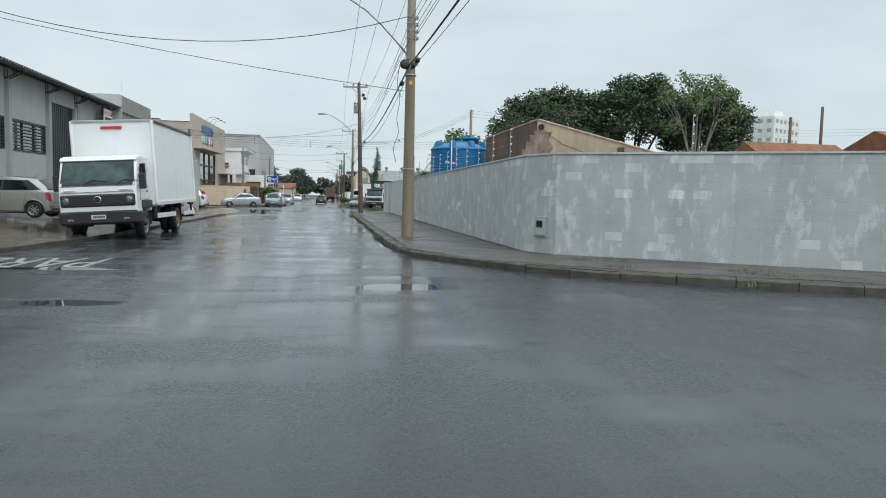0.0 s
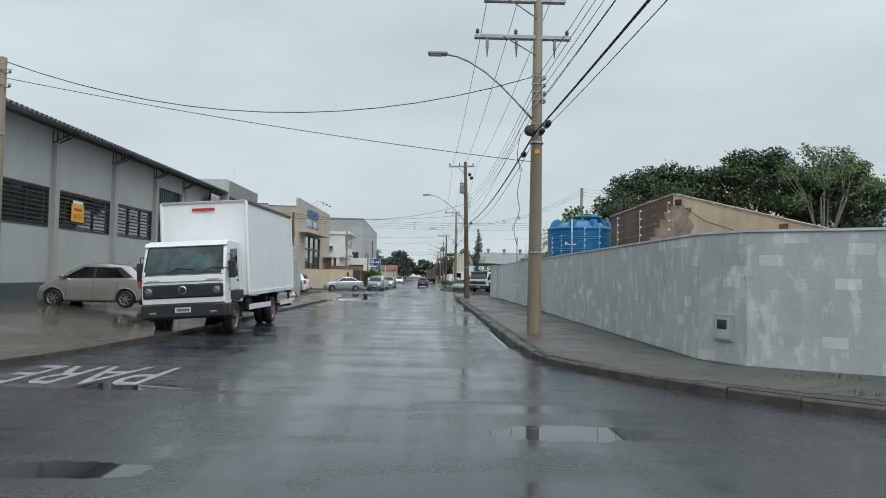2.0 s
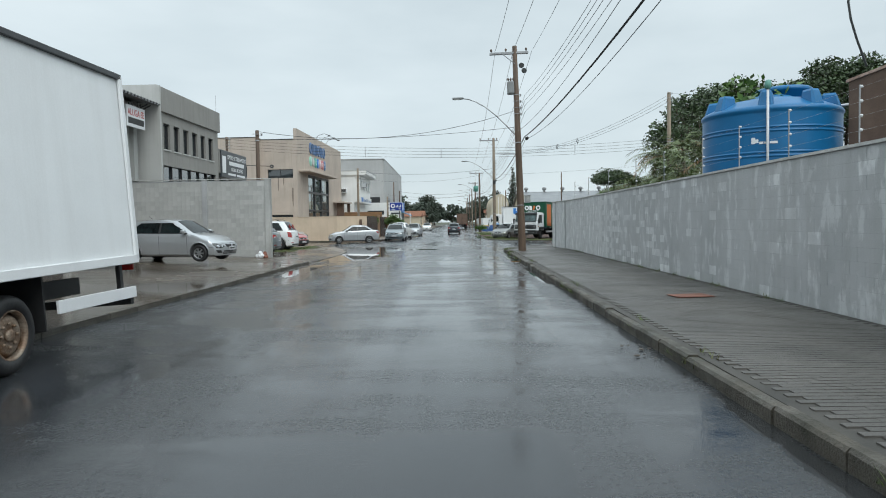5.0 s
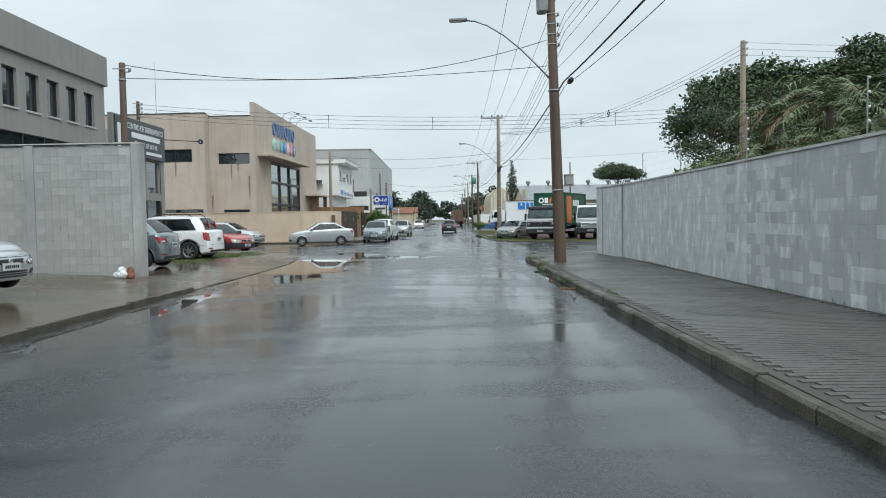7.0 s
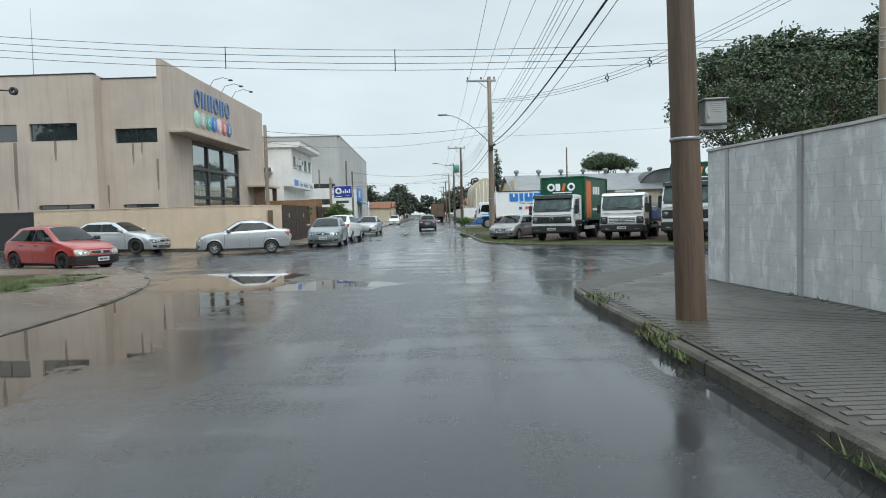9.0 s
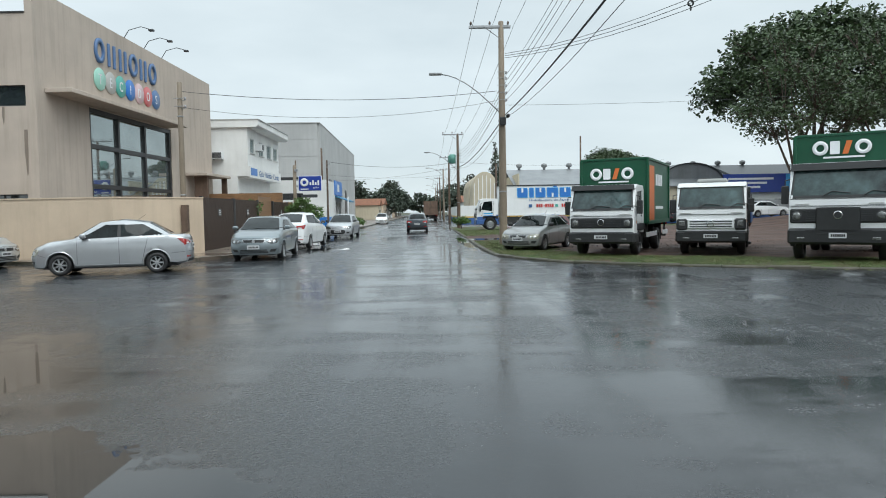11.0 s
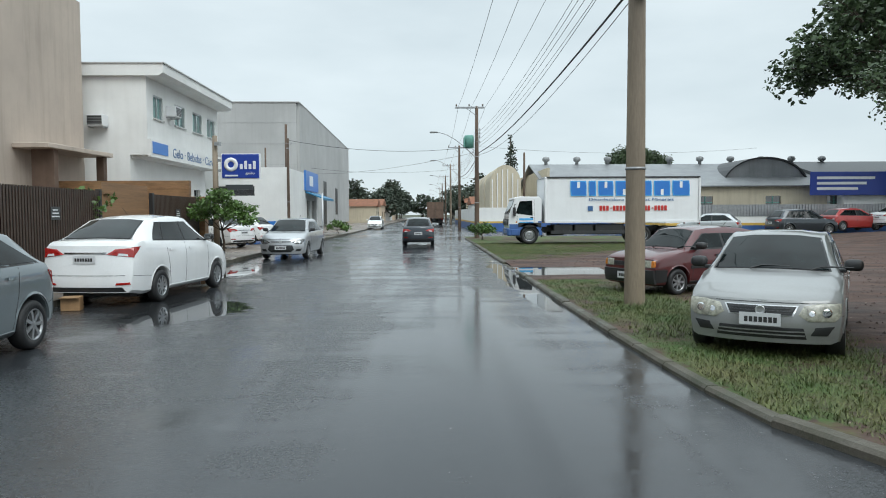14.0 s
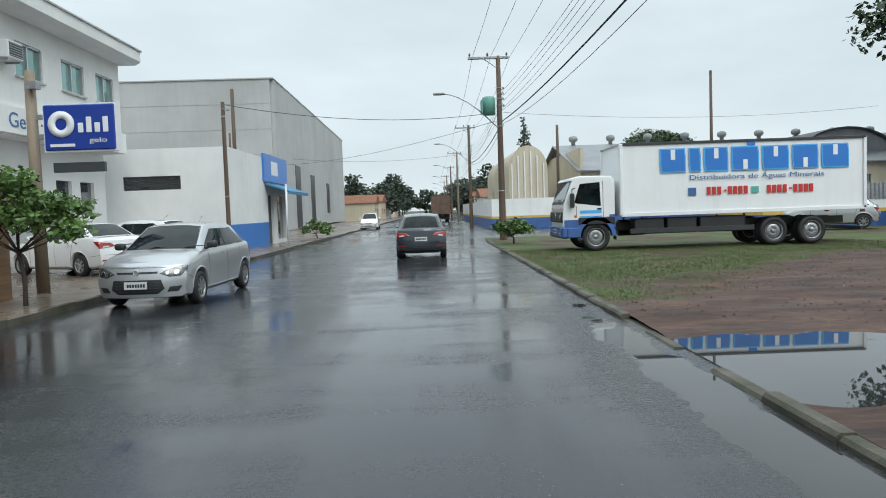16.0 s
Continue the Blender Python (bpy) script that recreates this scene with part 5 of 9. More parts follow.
house(29.2, 36, 27, 34, 3.9, "cream", "house with a red clay tile roof behind the wall", face=-1)

# ---- factory on the east side ----
fac = thing("factory", "cream factory hall with a grey sheet roof and ridge vents", "building")
wall_y_holes("wall_south", fac, 139.0, 139.25, 12.0, 46.0, 0.1, 4.2, [(21.0, 22.4, 2.0, 3.2), (26.4, 27.9, 2.0, 3.2), (33, 34.5, 2.0, 3.2), (39, 40.5, 2.0, 3.2), (16, 17.4, 2.0, 3.2)], M["cream"])
for x in (16, 21.0, 26.45, 33, 39):
    w = part("window", boxes((x, x + 1.4, 139.1, 139.14, 2.0, 3.2)), M["glass"], fac)
    part("frame", boxes((x, x + 1.4, 139.04, 139.1, 2.55, 2.62), (x + 0.67, x + 0.73, 139.04, 139.1, 2.0, 3.2)), M["tgreen"], w)
part("wall_end", boxes((45.8, 46.0, 139.25, 160, 0.1, 4.2)), M["cream"], fac)
part("wall_end", boxes((12.0, 12.2, 139.25, 160, 0.1, 6.0)), M["cream"], fac)
bm = bmesh.new()
prism(bm, [(138.5, 4.1), (138.5, 4.2), (149, 7.0), (160, 4.2), (160, 4.1), (149, 6.9)], 11.6, 46.4, "x")
part("roof", bm, M["roofsheet"], fac)
for k in range(10):
    x = 13.5 + k * 3.4
    bm = bmesh.new()
    lathe(bm, [(0.18, 0), (0.18, 0.35), (0.36, 0.45), (0.42, 0.65), (0.34, 0.85), (0.05, 0.95)], 12, "z", (x, 149, 6.9))
    part("ridge_vent", bm, M["tgrey"], fac)
bm = bmesh.new()
arc = [math.pi * k / 16 for k in range(17)]
prism(bm, [(34.5 - 4.4 * math.cos(a), 4.2 + 3.0 * math.sin(a)) for a in arc] + [(34.5 - 4.25 * math.cos(a), 4.2 + 2.86 * math.sin(a)) for a in arc[::-1]], 142, 158, "y")
part("barrel_roof", bm, M["darkmetal"], fac, "dark edge of a rounded roof")
bm = bmesh.new()
prism(bm, [(34.5 - 4.24 * math.cos(a), 4.2 + 2.85 * math.sin(a)) for a in arc], 142.3, 157.7, "y")
part("barrel_end", bm, M["roofsheet"], fac, "grey sheet end of the rounded roof")
for j, y in enumerate((139.5, 147.0, 154.5)):
    bm = bmesh.new()
    poly = [(6.5, 0.1), (9.5, 0.1)] + [(8.0 + 1.5 * math.cos(math.pi * k / 14), 4.4 + 1.9 * math.sin(math.pi * k / 14)) for k in range(15)]
    prism(bm, poly, y, y + 5.5, "y")
    dm = part("arched_front", bm, M["cream"], fac, "cream front with a rounded top")
    for k in range(6):
        part("rib", boxes((6.68 + k * 0.49, 6.77 + k * 0.49, y - 0.12, y, 0.1, 4.4 + 1.5 * math.sin(math.pi * (k + 0.7) / 6.4))), M["white"], dm)
bwf = thing("factory_wall", "white boundary wall with a blue base and yellow stripe", "wall")
FL = [(4.9, 185), (4.9, 137.2), (16.5, 137.2), (16.5, 119.2), (70, 119.2)]
for name, z0, z1, mm, o in (("base", 0.0, 0.75, "blue", 0.02), ("stripe", 0.75, 0.92, "yellow", 0.025), ("upper", 0.92, 1.35, "white", 0.015)):
    bm = bmesh.new()
    strip_along(FL, -0.2, o, z0, z1, bm)
    part(name, bm, M[mm], bwf)
bm = bmesh.new()
strip_along(FL[:3], -0.2, 0.015, 1.35, 2.2, bm)
part("upper", bm, M["white"], bwf)
bm = bmesh.new()
for k in range(130):
    x = 16.6 + k * 0.2
    box(bm, x, x + 0.1, 119.14, 119.2, 1.35, 2.15)
    box(bm, x + 0.1, x + 0.2, 119.19, 119.24, 1.35, 2.15)
tagged(part("corrugated_sheet", bm, M["galv"], bwf, "grey corrugated fence sheets"), kind="stuff")
dep = thing("depot", "dark-roofed depot with a long printed banner", "building")
part("wall", boxes((40, 80, 138, 160, 0.1, 4.4)), M["white"], dep)
bm = bmesh.new()
prism(bm, [(137.4, 4.4), (149, 7.2), (160.6, 4.4)], 39.6, 80.4, "x")
part("roof", bm, M["signblk"], dep)
part("banner", boxes((36.4, 52, 137.3, 137.4, 3.2, 5.4)), M["signblue"], dep, "blue printed banner")
part("banner_print", boxes((44, 51.8, 137.27, 137.3, 3.25, 5.35)), M["logolight"], dep, "pale blue printed half")
part("banner_print", boxes((45.2, 47.6, 137.24, 137.27, 3.5, 4.6)), M["g2side"], dep)
part("banner_print", boxes((48.6, 51.0, 137.24, 137.27, 3.6, 5.1)), M["cap"], dep)
for k in range(3):
    part("text_bar", boxes((37, 42.5 - k * 0.8, 137.27, 137.3, 4.7 - k * 0.5, 4.95 - k * 0.5)), M["signwhite"], dep)
for k in range(6):
    part("window", boxes((43 + k * 4, 44.6 + k * 4, 137.96, 138, 1.2, 2.4)), M["glass"], dep)

# ---- ochre gable house and the water tank behind the wall ----
gab = thing("gable_house", "old house with a peeling ochre and brown gable wall", "house", 10.88, 30.3, 0.0, math.degrees(math.atan2(-0.92, 0.45)))
bm = bmesh.new()
prism(bm, [(-0.1, 0.1), (8.6, 0.1), (8.6, 2.85), (-0.1, 5.2)], 0.0, 0.22, "y")
part("gable_wall", bm, M["gable"], gab, "ochre plastered half of the gable")
bm = bmesh.new()
prism(bm, [(-3.9, 0.1), (-0.1, 0.1), (-0.1, 5.2), (-3.9, 4.54)], 0.0, 0.22, "y")
part("gable_wall", bm, M["gablebrown"], gab, "dark brown plastered half of the gable")
bm = bmesh.new()
prism(bm, [(-2.6, 0.1), (0.9, 0.1), (0.95, 3.2), (0.75, 3.5), (1.0, 3.9), (0.7, 4.2), (0.9, 4.6), (0.2, 4.62), (0.1, 4.8), (-0.3, 4.7), (-0.25, 4.5), (-0.6, 4.55), (-0.55, 4.2), (-0.8, 4.25), (-0.85, 3.85), (-1.15, 3.9), (-1.1, 3.5), (-1.45, 3.5), (-1.4, 3.15), (-1.75, 3.1), (-1.8, 2.75), (-2.3, 2.7), (-2.6, 2.4)], -0.012, 0.0, "y")
part("bare_patch", bm, M["gablepatch"], gab, "peeling bare plaster patch")
bm = bmesh.new()
prism(bm, [(-3.85, 3.24), (-0.1, 3.9), (8.3, 1.6), (8.3, 1.7), (-0.1, 4.0), (-3.85, 3.34)], 0.23, 9.0, "y")
part("roof", bm, M["gablebrown"], gab)
bm = bmesh.new()
prism(bm, [(-3.95, 4.54), (-0.1, 5.2), (8.65, 2.85), (8.65, 2.91), (-0.1, 5.27), (-3.95, 4.6)], -0.03, 0.25, "y")
part("coping", bm, M["gablepatch"], gab)
part("wall_side", boxes((8.4, 8.6, 0.22, 9.0, 0.1, 1.7)), M["gable"], gab)
part("vent", boxes((0.1, 0.35, -0.14, 0.0, 4.75, 4.98), bevel=0.02), M["darkmetal"], gab)
part("lamp_box", boxes((4.9, 5.15, -0.16, 0.0, 3.5, 3.7), bevel=0.02), M["rust"], gab)
bm = bmesh.new()
tube(bm, [(0.4, -0.03, 4.7), (1.6, -0.04, 4.0), (3.2, -0.03, 3.5)], 0.012, 4)
part("cable", bm, M["cable"], gab)
bm = bmesh.new()
tube(bm, [(-1.3, -0.15, 2.3), (-0.9, -0.2, 2.75), (0.4, -0.2, 2.85)], 0.035, 6)
part("pipe", bm, M["pipe"], gab)

tk = thing("water_tank", "large blue plastic water tank behind the wall", "tank", 8.02, 35.08, 0.016)
tk.matrix_basis = pose(8.02, 35.08, 0.016) @ Matrix.Scale(1.07, 4)
bm = bmesh.new()
prof = [(1.3, 1.6), (1.36, 1.62)]
for z in (2.2, 2.27, 2.74, 2.82, 3.26, 3.34):
    prof += [(1.425, z - 0.03), (1.425, z - 0.022), (1.438, z - 0.016), (1.443, z), (1.438, z + 0.016), (1.425, z + 0.022), (1.425, z + 0.03)]
prof += [(1.425, 3.62), (1.428, 3.66), (1.455, 3.69), (1.455, 3.73), (1.43, 3.77), (1.40, 3.79), (1.32, 3.83), (0.95, 4.0), (0.45, 4.1), (0.43, 4.14)]
lathe(bm, prof, 56)
part("body", bm, M["tank"], tk)
bm = bmesh.new()
lathe(bm, [(0.56, 3.85), (0.56, 4.26), (0.60, 4.27), (0.60, 4.34), (0.55, 4.38), (0.05, 4.41)], 32, "z", (0.42, 0.28, 0))
part("lid", bm, M["tank"], tk)
for k in range(8):
    a = k * math.tau / 8 + 0.3
    bm = boxes((0.98, 1.40, -0.16, 0.16, 3.72, 4.12), bevel=0.05)
    for v in bm.verts:
        if v.co.z > 3.95:
            v.co.x, v.co.y = 1.19 + (v.co.x - 1.24) * 0.7, v.co.y * 0.72
    bmesh.ops.transform(bm, matrix=pose(0, 0, 0, 0, 0, math.degrees(a)), verts=bm.verts)
    part("lifting_lug", bm, M["tank"], tk)
bm = bmesh.new()
tube(bm, [(-0.64, -1.32, 1.6), (-0.64, -1.32, 4.12)], 0.027, 8)
part("pipe", bm, M["pipe"], tk)
part("valve_cap", lathe(bmesh.new(), [(0.04, 4.1), (0.065, 4.12), (0.065, 4.26), (0.03, 4.29)], 10, "z", (-0.64, -1.32, 0)), M["tgreen"], tk, "green valve cap")
bm = bmesh.new()
tube(bm, smooth_line([(1.2, -0.5, 3.86), (1.58, -0.6, 3.88), (1.72, -0.66, 3.8), (1.72, -0.66, 2.3)], 4), 0.024, 8)
part("overflow_pipe", bm, M["pipe"], tk)
# maker's mark: a small wing and a bar, bent to the wall of the tank
bm = bmesh.new()
for a0, a1, z0, z1 in ((231.5, 234.5, 3.0, 3.13), (234.5, 237.0, 3.02, 3.09), (237.5, 240.5, 2.99, 3.04), (241, 245, 2.99, 3.035), (245.5, 251.5, 2.99, 3.04)):
    ring = []
    for k in range(5):
        a = radians(a0 + (a1 - a0) * k / 4)
        ring.append([bm.verts.new((1.432 * math.cos(a), 1.432 * math.sin(a), z)) for z in (z0, z1)])
    for u, v in zip(ring, ring[1:]):
        bm.faces.new((u[0], v[0], v[1], u[1]))
part("logo_shape", bm, M["signwhite"], tk)
part("base", boxes((-1.38, 1.38, -1.38, 1.38, 0, 1.6)), M["rawblock"], tk)


def wire_post(x, y, z, h, spikes=4):
    """A thin steel post with porcelain knobs for the electric fence."""
    p = thing("fence_post", "thin steel electric fence post with white insulators", "post", x, y, z, group="fence posts")
    bm = bmesh.new()
    tube(bm, [(0, 0, 0), (0, 0, h)], 0.012, 5)
    part("rod", bm, M["galv"], p)
    for k in range(spikes):
        bm = bmesh.new()
        zz = h * (0.25 + 0.72 * k / (spikes - 1))
        lathe(bm, [(0.008, -0.028), (0.022, -0.016), (0.022, 0.016), (0.008, 0.028)], 8, "x", (0.02, 0, zz))
        part("insulator", bm, M["pipe"], p)


for y in (17.7, 19.8, 21.9, 24.0, 26.1, 28.2, 30.3, 32.4, 34.5, 37.5, 40.5, 44.5, 48.5, 52.0):
    wire_post(6.2, y, 2.6, 0.85)
for x, y in ((9.2, 13.1), (12.6, 10.9), (16.5, 8.4)):
    wire_post(x, y, 2.6, 0.85)
for k in range(4):
    z = 2.6 + 0.85 * (0.25 + 0.72 * k / 3)
    bm = bmesh.new()
    tube(bm, [(6.22, 52.0, z), (6.22, 33.0, z - 0.01), (6.22, 17.7, z)], 0.0014, 3)
    solid("fence_wire", bm, M["galv"], "thin electric fence wire over the wall", "wire", group="fence wires")

# far apartment tower
tw = thing("apartment_tower", "pale distant apartment tower with small windows", "building", 146.5, 212, 0, 30)
part("wall", boxes((-9, 9, -6, 6, 0, 30)), M["white"], tw)
part("roof_room", boxes((-3, 3, -3, 3, 30, 32.5)), M["white"], tw)
me = finish(boxes((-0.7, 0.7, -0.05, 0.05, 0, 1.2)), "window", M["hazefar"])
for f in range(5, 10):
    for k in range(6):
        part_of("window", me, tw, (-7 + k * 2.8, -6.02, f * 3 + 0.9))
        if k < 4:
            part_of("window", me, tw, (-9.02, -4.4 + k * 2.9, f * 3 + 0.9), 90)

# ---- poles and lines ----
def pole_mesh(h, r0, r1, seg=12):
    bm = bmesh.new()
    lathe(bm, [(r0, -0.2), (r0 * 0.98, 0.0), (r0 + (r1 - r0) * 0.5, h * 0.5), (r1, h - 0.02), (r1 * 0.8, h)], seg)
    return bm


def crossarm(parent, z, x0, x1, metal=True):
    arm = part("crossarm", boxes((x0, x1, -0.09, -0.03, z - 0.05, z + 0.05), (x0, x1, 0.03, 0.09, z - 0.05, z + 0.05), bevel=0.006), M["galv"] if metal else M["polewood"], parent)
    bm = bmesh.new()
    tube(bm, [(x0 * 0.55, -0.1, z), (0, -0.1, z - 0.55)], 0.018, 4)
    part("brace", bm, M["galv"], arm)
    return arm


def insulator(parent, x, z, y=0.0):
    bm = bmesh.new()
    lathe(bm, [(0.02, 0), (0.02, 0.05), (0.055, 0.06), (0.04, 0.09), (0.06, 0.11), (0.035, 0.16), (0.02, 0.19)], 8, "z", (x, y, z))
    part("insulator", bm, M["insul"], parent)


def hanging(parent, x, z):
    bm = bmesh.new()
    lathe(bm, [(0.015, 0), (0.05, -0.03), (0.03, -0.08), (0.055, -0.12), (0.03, -0.18), (0.055, -0.22), (0.03, -0.3), (0.012, -0.5)], 8, "z", (x, -0.06, z))
    part("fuse_holder", bm, M["tgrey"], parent)


def street_lamp(parent, z, reach, rise):
    bm = bmesh.new()
    pts = [(-0.12 - reach * t, 0, z + rise * u) for t, u in ((0, 0), (0.18, 0.27), (0.36, 0.52), (0.55, 0.74), (0.74, 0.9), (0.88, 0.975), (1.0, 1.0))]
    tube(bm, pts, 0.028, 6)
    arm = part("lamp_arm", bm, M["galv"], parent)
    x, zz = pts[-1][0], pts[-1][2]
    bm = boxes((x - 0.5, x + 0.04, -0.11, 0.11, zz - 0.03, zz + 0.06), bevel=0.025)
    head = part("lamp_head", bm, M["tgrey"], arm)
    part("lens", boxes((x - 0.46, x - 0.12, -0.085, 0.085, zz - 0.04, zz - 0.028)), M["lamp"], arm)


def utility_pole(x, y, h, material, label, arms, lamp_z, r0=0.17, r1=0.105, rack=(6.2, 6.5, 6.75, 7.0), lean=0.0, arm=(2.45, 1.6)):
    p = thing("utility_pole", label, "utility pole", x, y, 0.12, group="utility poles")
    p.matrix_basis = pose(x, y, 0.12, 0, lean, 0)
    part("shaft", pole_mesh(h - 0.12, r0, r1), material, p)
    for z, x0, x1 in arms:
        a = crossarm(p, z, x0, x1)
        for xx in (x0 + 0.08, x0 * 0.35, x1 - 0.1):
            insulator(a, xx, z + 0.05)
    for z in rack:
        bm = bmesh.new()
        lathe(bm, [(0.02, -0.05), (0.05, -0.04), (0.03, 0), (0.05, 0.04), (0.02, 0.05)], 8, "z", (0.2, 0, z))
        box(bm, 0.0, 0.2, -0.03, 0.03, z - 0.07, z - 0.055)
        box(bm, -0.2, 0.2, -0.14, -0.11, z - 0.01, z + 0.01)
        part("rack_spool", bm, M["galv"], p)
    if lamp_z:
        street_lamp(p, lamp_z, *arm)
    for z in (2.2, 5.2):
        bm = bmesh.new()
        lathe(bm, [(r0 * 0.9, z), (r0 * 0.97, z + 0.01), (r0 * 0.97, z + 0.04), (r0 * 0.9, z + 0.05)], 12)
        part("strap", bm, M["galv"], p)
    return p


CON, WOOD = M["polecon"], M["polewood"]
p1 = utility_pole(3.69, 20.95, 9.65, CON, "tan concrete utility pole with two steel crossarms and a lamp arm", [(9.18, -1.5, 0.75), (8.15, -1.75, 0.9)], 5.88, 0.2, 0.115, arm=(2.4, 1.75), rack=(6.4, 6.62, 6.84, 7.05, 5.75, 5.6))
for xx in (-1.4, -0.6, 0.45):
    hanging(p1, xx, 8.08)
part("cable_coil", lathe(bmesh.new(), [(0.04, -0.05), (0.14, -0.04), (0.16, 0), (0.14, 0.04), (0.04, 0.05)], 12, "y", (-0.2, -0.12, 5.55)), M["cable"], p1)
part("tag", boxes((-0.06, 0.06, -0.165, -0.15, 4.92, 5.03)), M["signyellow"], p1, "small yellow tag")
p2 = utility_pole(3.6, 51.7, 9.95, WOOD, "dark wooden utility pole with a crossarm and a grey transformer", [(9.5, -1.2, 0.65)], 5.6, 0.19, 0.11, arm=(2.45, 1.85), rack=(6.6, 6.9, 7.2, 7.5), lean=-1.6)
bm = boxes((-0.42, -0.1, -0.2, 0.2, 7.55, 8.15), bevel=0.04)
tr = part("transformer", bm, M["tgrey"], p2, "small grey transformer")
for k in range(3):
    insulator(tr, -0.36 + 0.12 * k, 8.15)
for k in range(2):
    part("fuse_ring", lathe(bmesh.new(), [(0.1, -0.02), (0.13, 0), (0.1, 0.02), (0.085, 0)], 12, "y", (0.3 + 0.12 * k, 0, 8.9 - 0.25 * k)), M["cable"], p2)
box2 = part("meter_cabinet", boxes((0.22, 0.48, -0.1, 0.1, 2.38, 2.67), bevel=0.015), M["whpil"], p2, "grey metal cabinet on a bracket")
part("lid", boxes((0.2, 0.5, -0.13, 0.1, 2.67, 2.69), bevel=0.006), M["whpil"], box2)
part("latch", boxes((0.25, 0.27, -0.112, -0.1, 2.46, 2.52)), M["galv"], box2)
for k in range(5):
    part("louvre", boxes((0.3, 0.42, -0.106, -0.1, 2.53 + k * 0.024, 2.54 + k * 0.024)), M["g2side"], box2)
part("bracket", boxes((0.05, 0.5, -0.03, 0.03, 2.33, 2.37)), M["galv"], p2)
p3 = utility_pole(4.04, 84.5, 9.5, CON, "tan concrete utility pole with a crossarm and a lamp arm", [(9.15, -1.35, 0.4)], 5.6, 0.18, 0.11, rack=(6.1, 6.4, 6.7, 7.0, 7.25))
bm = boxes((-0.12, 0.14, -0.3, -0.15, 5.0, 5.35), bevel=0.03)
part("junction_box", bm, M["blackplastic"], p3)
p4 = utility_pole(3.75, 118.3, 8.6, WOOD, "dark wooden utility pole with a green transformer", [(8.4, -1.4, 0.5)], 5.2, 0.17, 0.1)
bm = bmesh.new()
lathe(bm, [(0.02, 5.75), (0.3, 5.78), (0.32, 6.5), (0.26, 6.6), (0.02, 6.62)], 14, "z", (-0.5, 0, 0))
tr = part("transformer", bm, M["tgreen"], p4, "pale green transformer")
for k in range(6):
    part("fin", boxes((-0.86, -0.78, -0.25 + k * 0.1, -0.22 + k * 0.1, 5.85, 6.45)), M["tgreen"], tr)
for y, h, m in ((147.0, 8.9, WOOD), (176, 9.0, CON), (206, 9.0, WOOD), (237, 9.0, WOOD), (268, 9.0, CON)):
    utility_pole(3.9, y, h, m, "distant utility pole with a crossarm and a lamp arm", [(h - 0.35, -1.2, 0.6)], 5.6)
p0 = utility_pole(3.7, -13.5, 9.05, CON, "tan concrete utility pole behind the corner", [(8.6, -1.5, 0.75)], 5.6)
p_side = utility_pole(14.7, 65.0, 10.0, CON, "grey wooden utility pole on the side street", [], 0, 0.17, 0.12, rack=(6.2, 6.4, 6.6, 6.8, 9.2, 9.5, 9.8))
p_w = utility_pole(-11.1, 21.4, 7.5, CON, "short concrete service pole by the warehouse", [], 0, 0.13, 0.1, rack=(6.6, 7.0))
p_w2 = utility_pole(-8.37, 49.0, 5.8, WOOD, "thin wooden service pole beside the block wall", [], 0, 0.1, 0.08, rack=(5.5,))
p_w3 = utility_pole(-14.75, 64.1, 7.45, WOOD, "dark service pole with a small lamp bracket", [], 0, 0.1, 0.08, rack=(6.6, 6.8, 7.0, 7.2))
p_w4 = utility_pole(-8.6, 81.9, 6.65, CON, "concrete service pole beside the cream wall", [], 0, 0.12, 0.09, rack=(5.6, 5.9))
p_w5 = utility_pole(-7.3, 112.2, 5.9, WOOD, "dark service pole beside the low shop", [], 0, 0.09, 0.07, rack=(5.5,))
for x, y, h in ((-15.0, 140, 8.0), (-14.2, 149.5, 8.2), (-8.6, 118.2, 7.4), (16.6, 125.5, 8.9), (8.2, 128, 6.4), (28.05, 36.0, 6.6), (30.1, 36.0, 7.3)):
    bm = bmesh.new()
    lathe(bm, [(0.11, 0), (0.08, h), (0.02, h + 0.02)], 8)
    solid("mast", bm, M["polewood"], "thin dark timber mast", "post", x, y, 0.05, group="masts")


def line(a, b, sag, r, material="cable", label="sagging overhead power line", group="overhead lines", n=14):
    a, b = Vector(a), Vector(b)
    pts = [a.lerp(b, k / n) - Vector((0, 0, 4 * sag * (k / n) * (1 - k / n))) for k in range(n + 1)]
    solid("overhead_line", tube(bmesh.new(), pts, r, 4), M[material], label, "cable", group=group)


def stays(xs_z, sag, r, label, material="cable"):
    """One conductor over the whole row of poles."""
    for a, b in zip(xs_z, xs_z[1:]):
        line(a, b, sag * (0.6 if a[1] < 0 else 1.0), r, material, label)


ROW = [(3.7, -13.5), (3.47, 20.87), (3.6, 51.7), (4.04, 84.5), (3.75, 118.3), (3.9, 147), (3.9, 176), (3.9, 206), (3.9, 237), (3.9, 268)]
HV = [9.3, 9.3, 9.7, 9.35, 8.55, 8.7, 8.8, 8.8, 8.8, 8.8]
LVZ = [0.0, 0.0, 0.5, 0.15, -0.1, 0, 0, 0, 0, 0]
for dx in (-1.2, -0.35, 0.55):
    stays([(x + dx, y, z) for (x, y), z in zip(ROW, HV)], 0.45, 0.009, "thin high voltage line between poles")
for k, z0 in enumerate((6.32, 6.62, 6.87, 7.12)):
    stays([(x + 0.2, y, z0 + dz) for (x, y), dz in zip(ROW, LVZ)], 0.42 + 0.04 * k, 0.008, "thin low voltage line between poles")
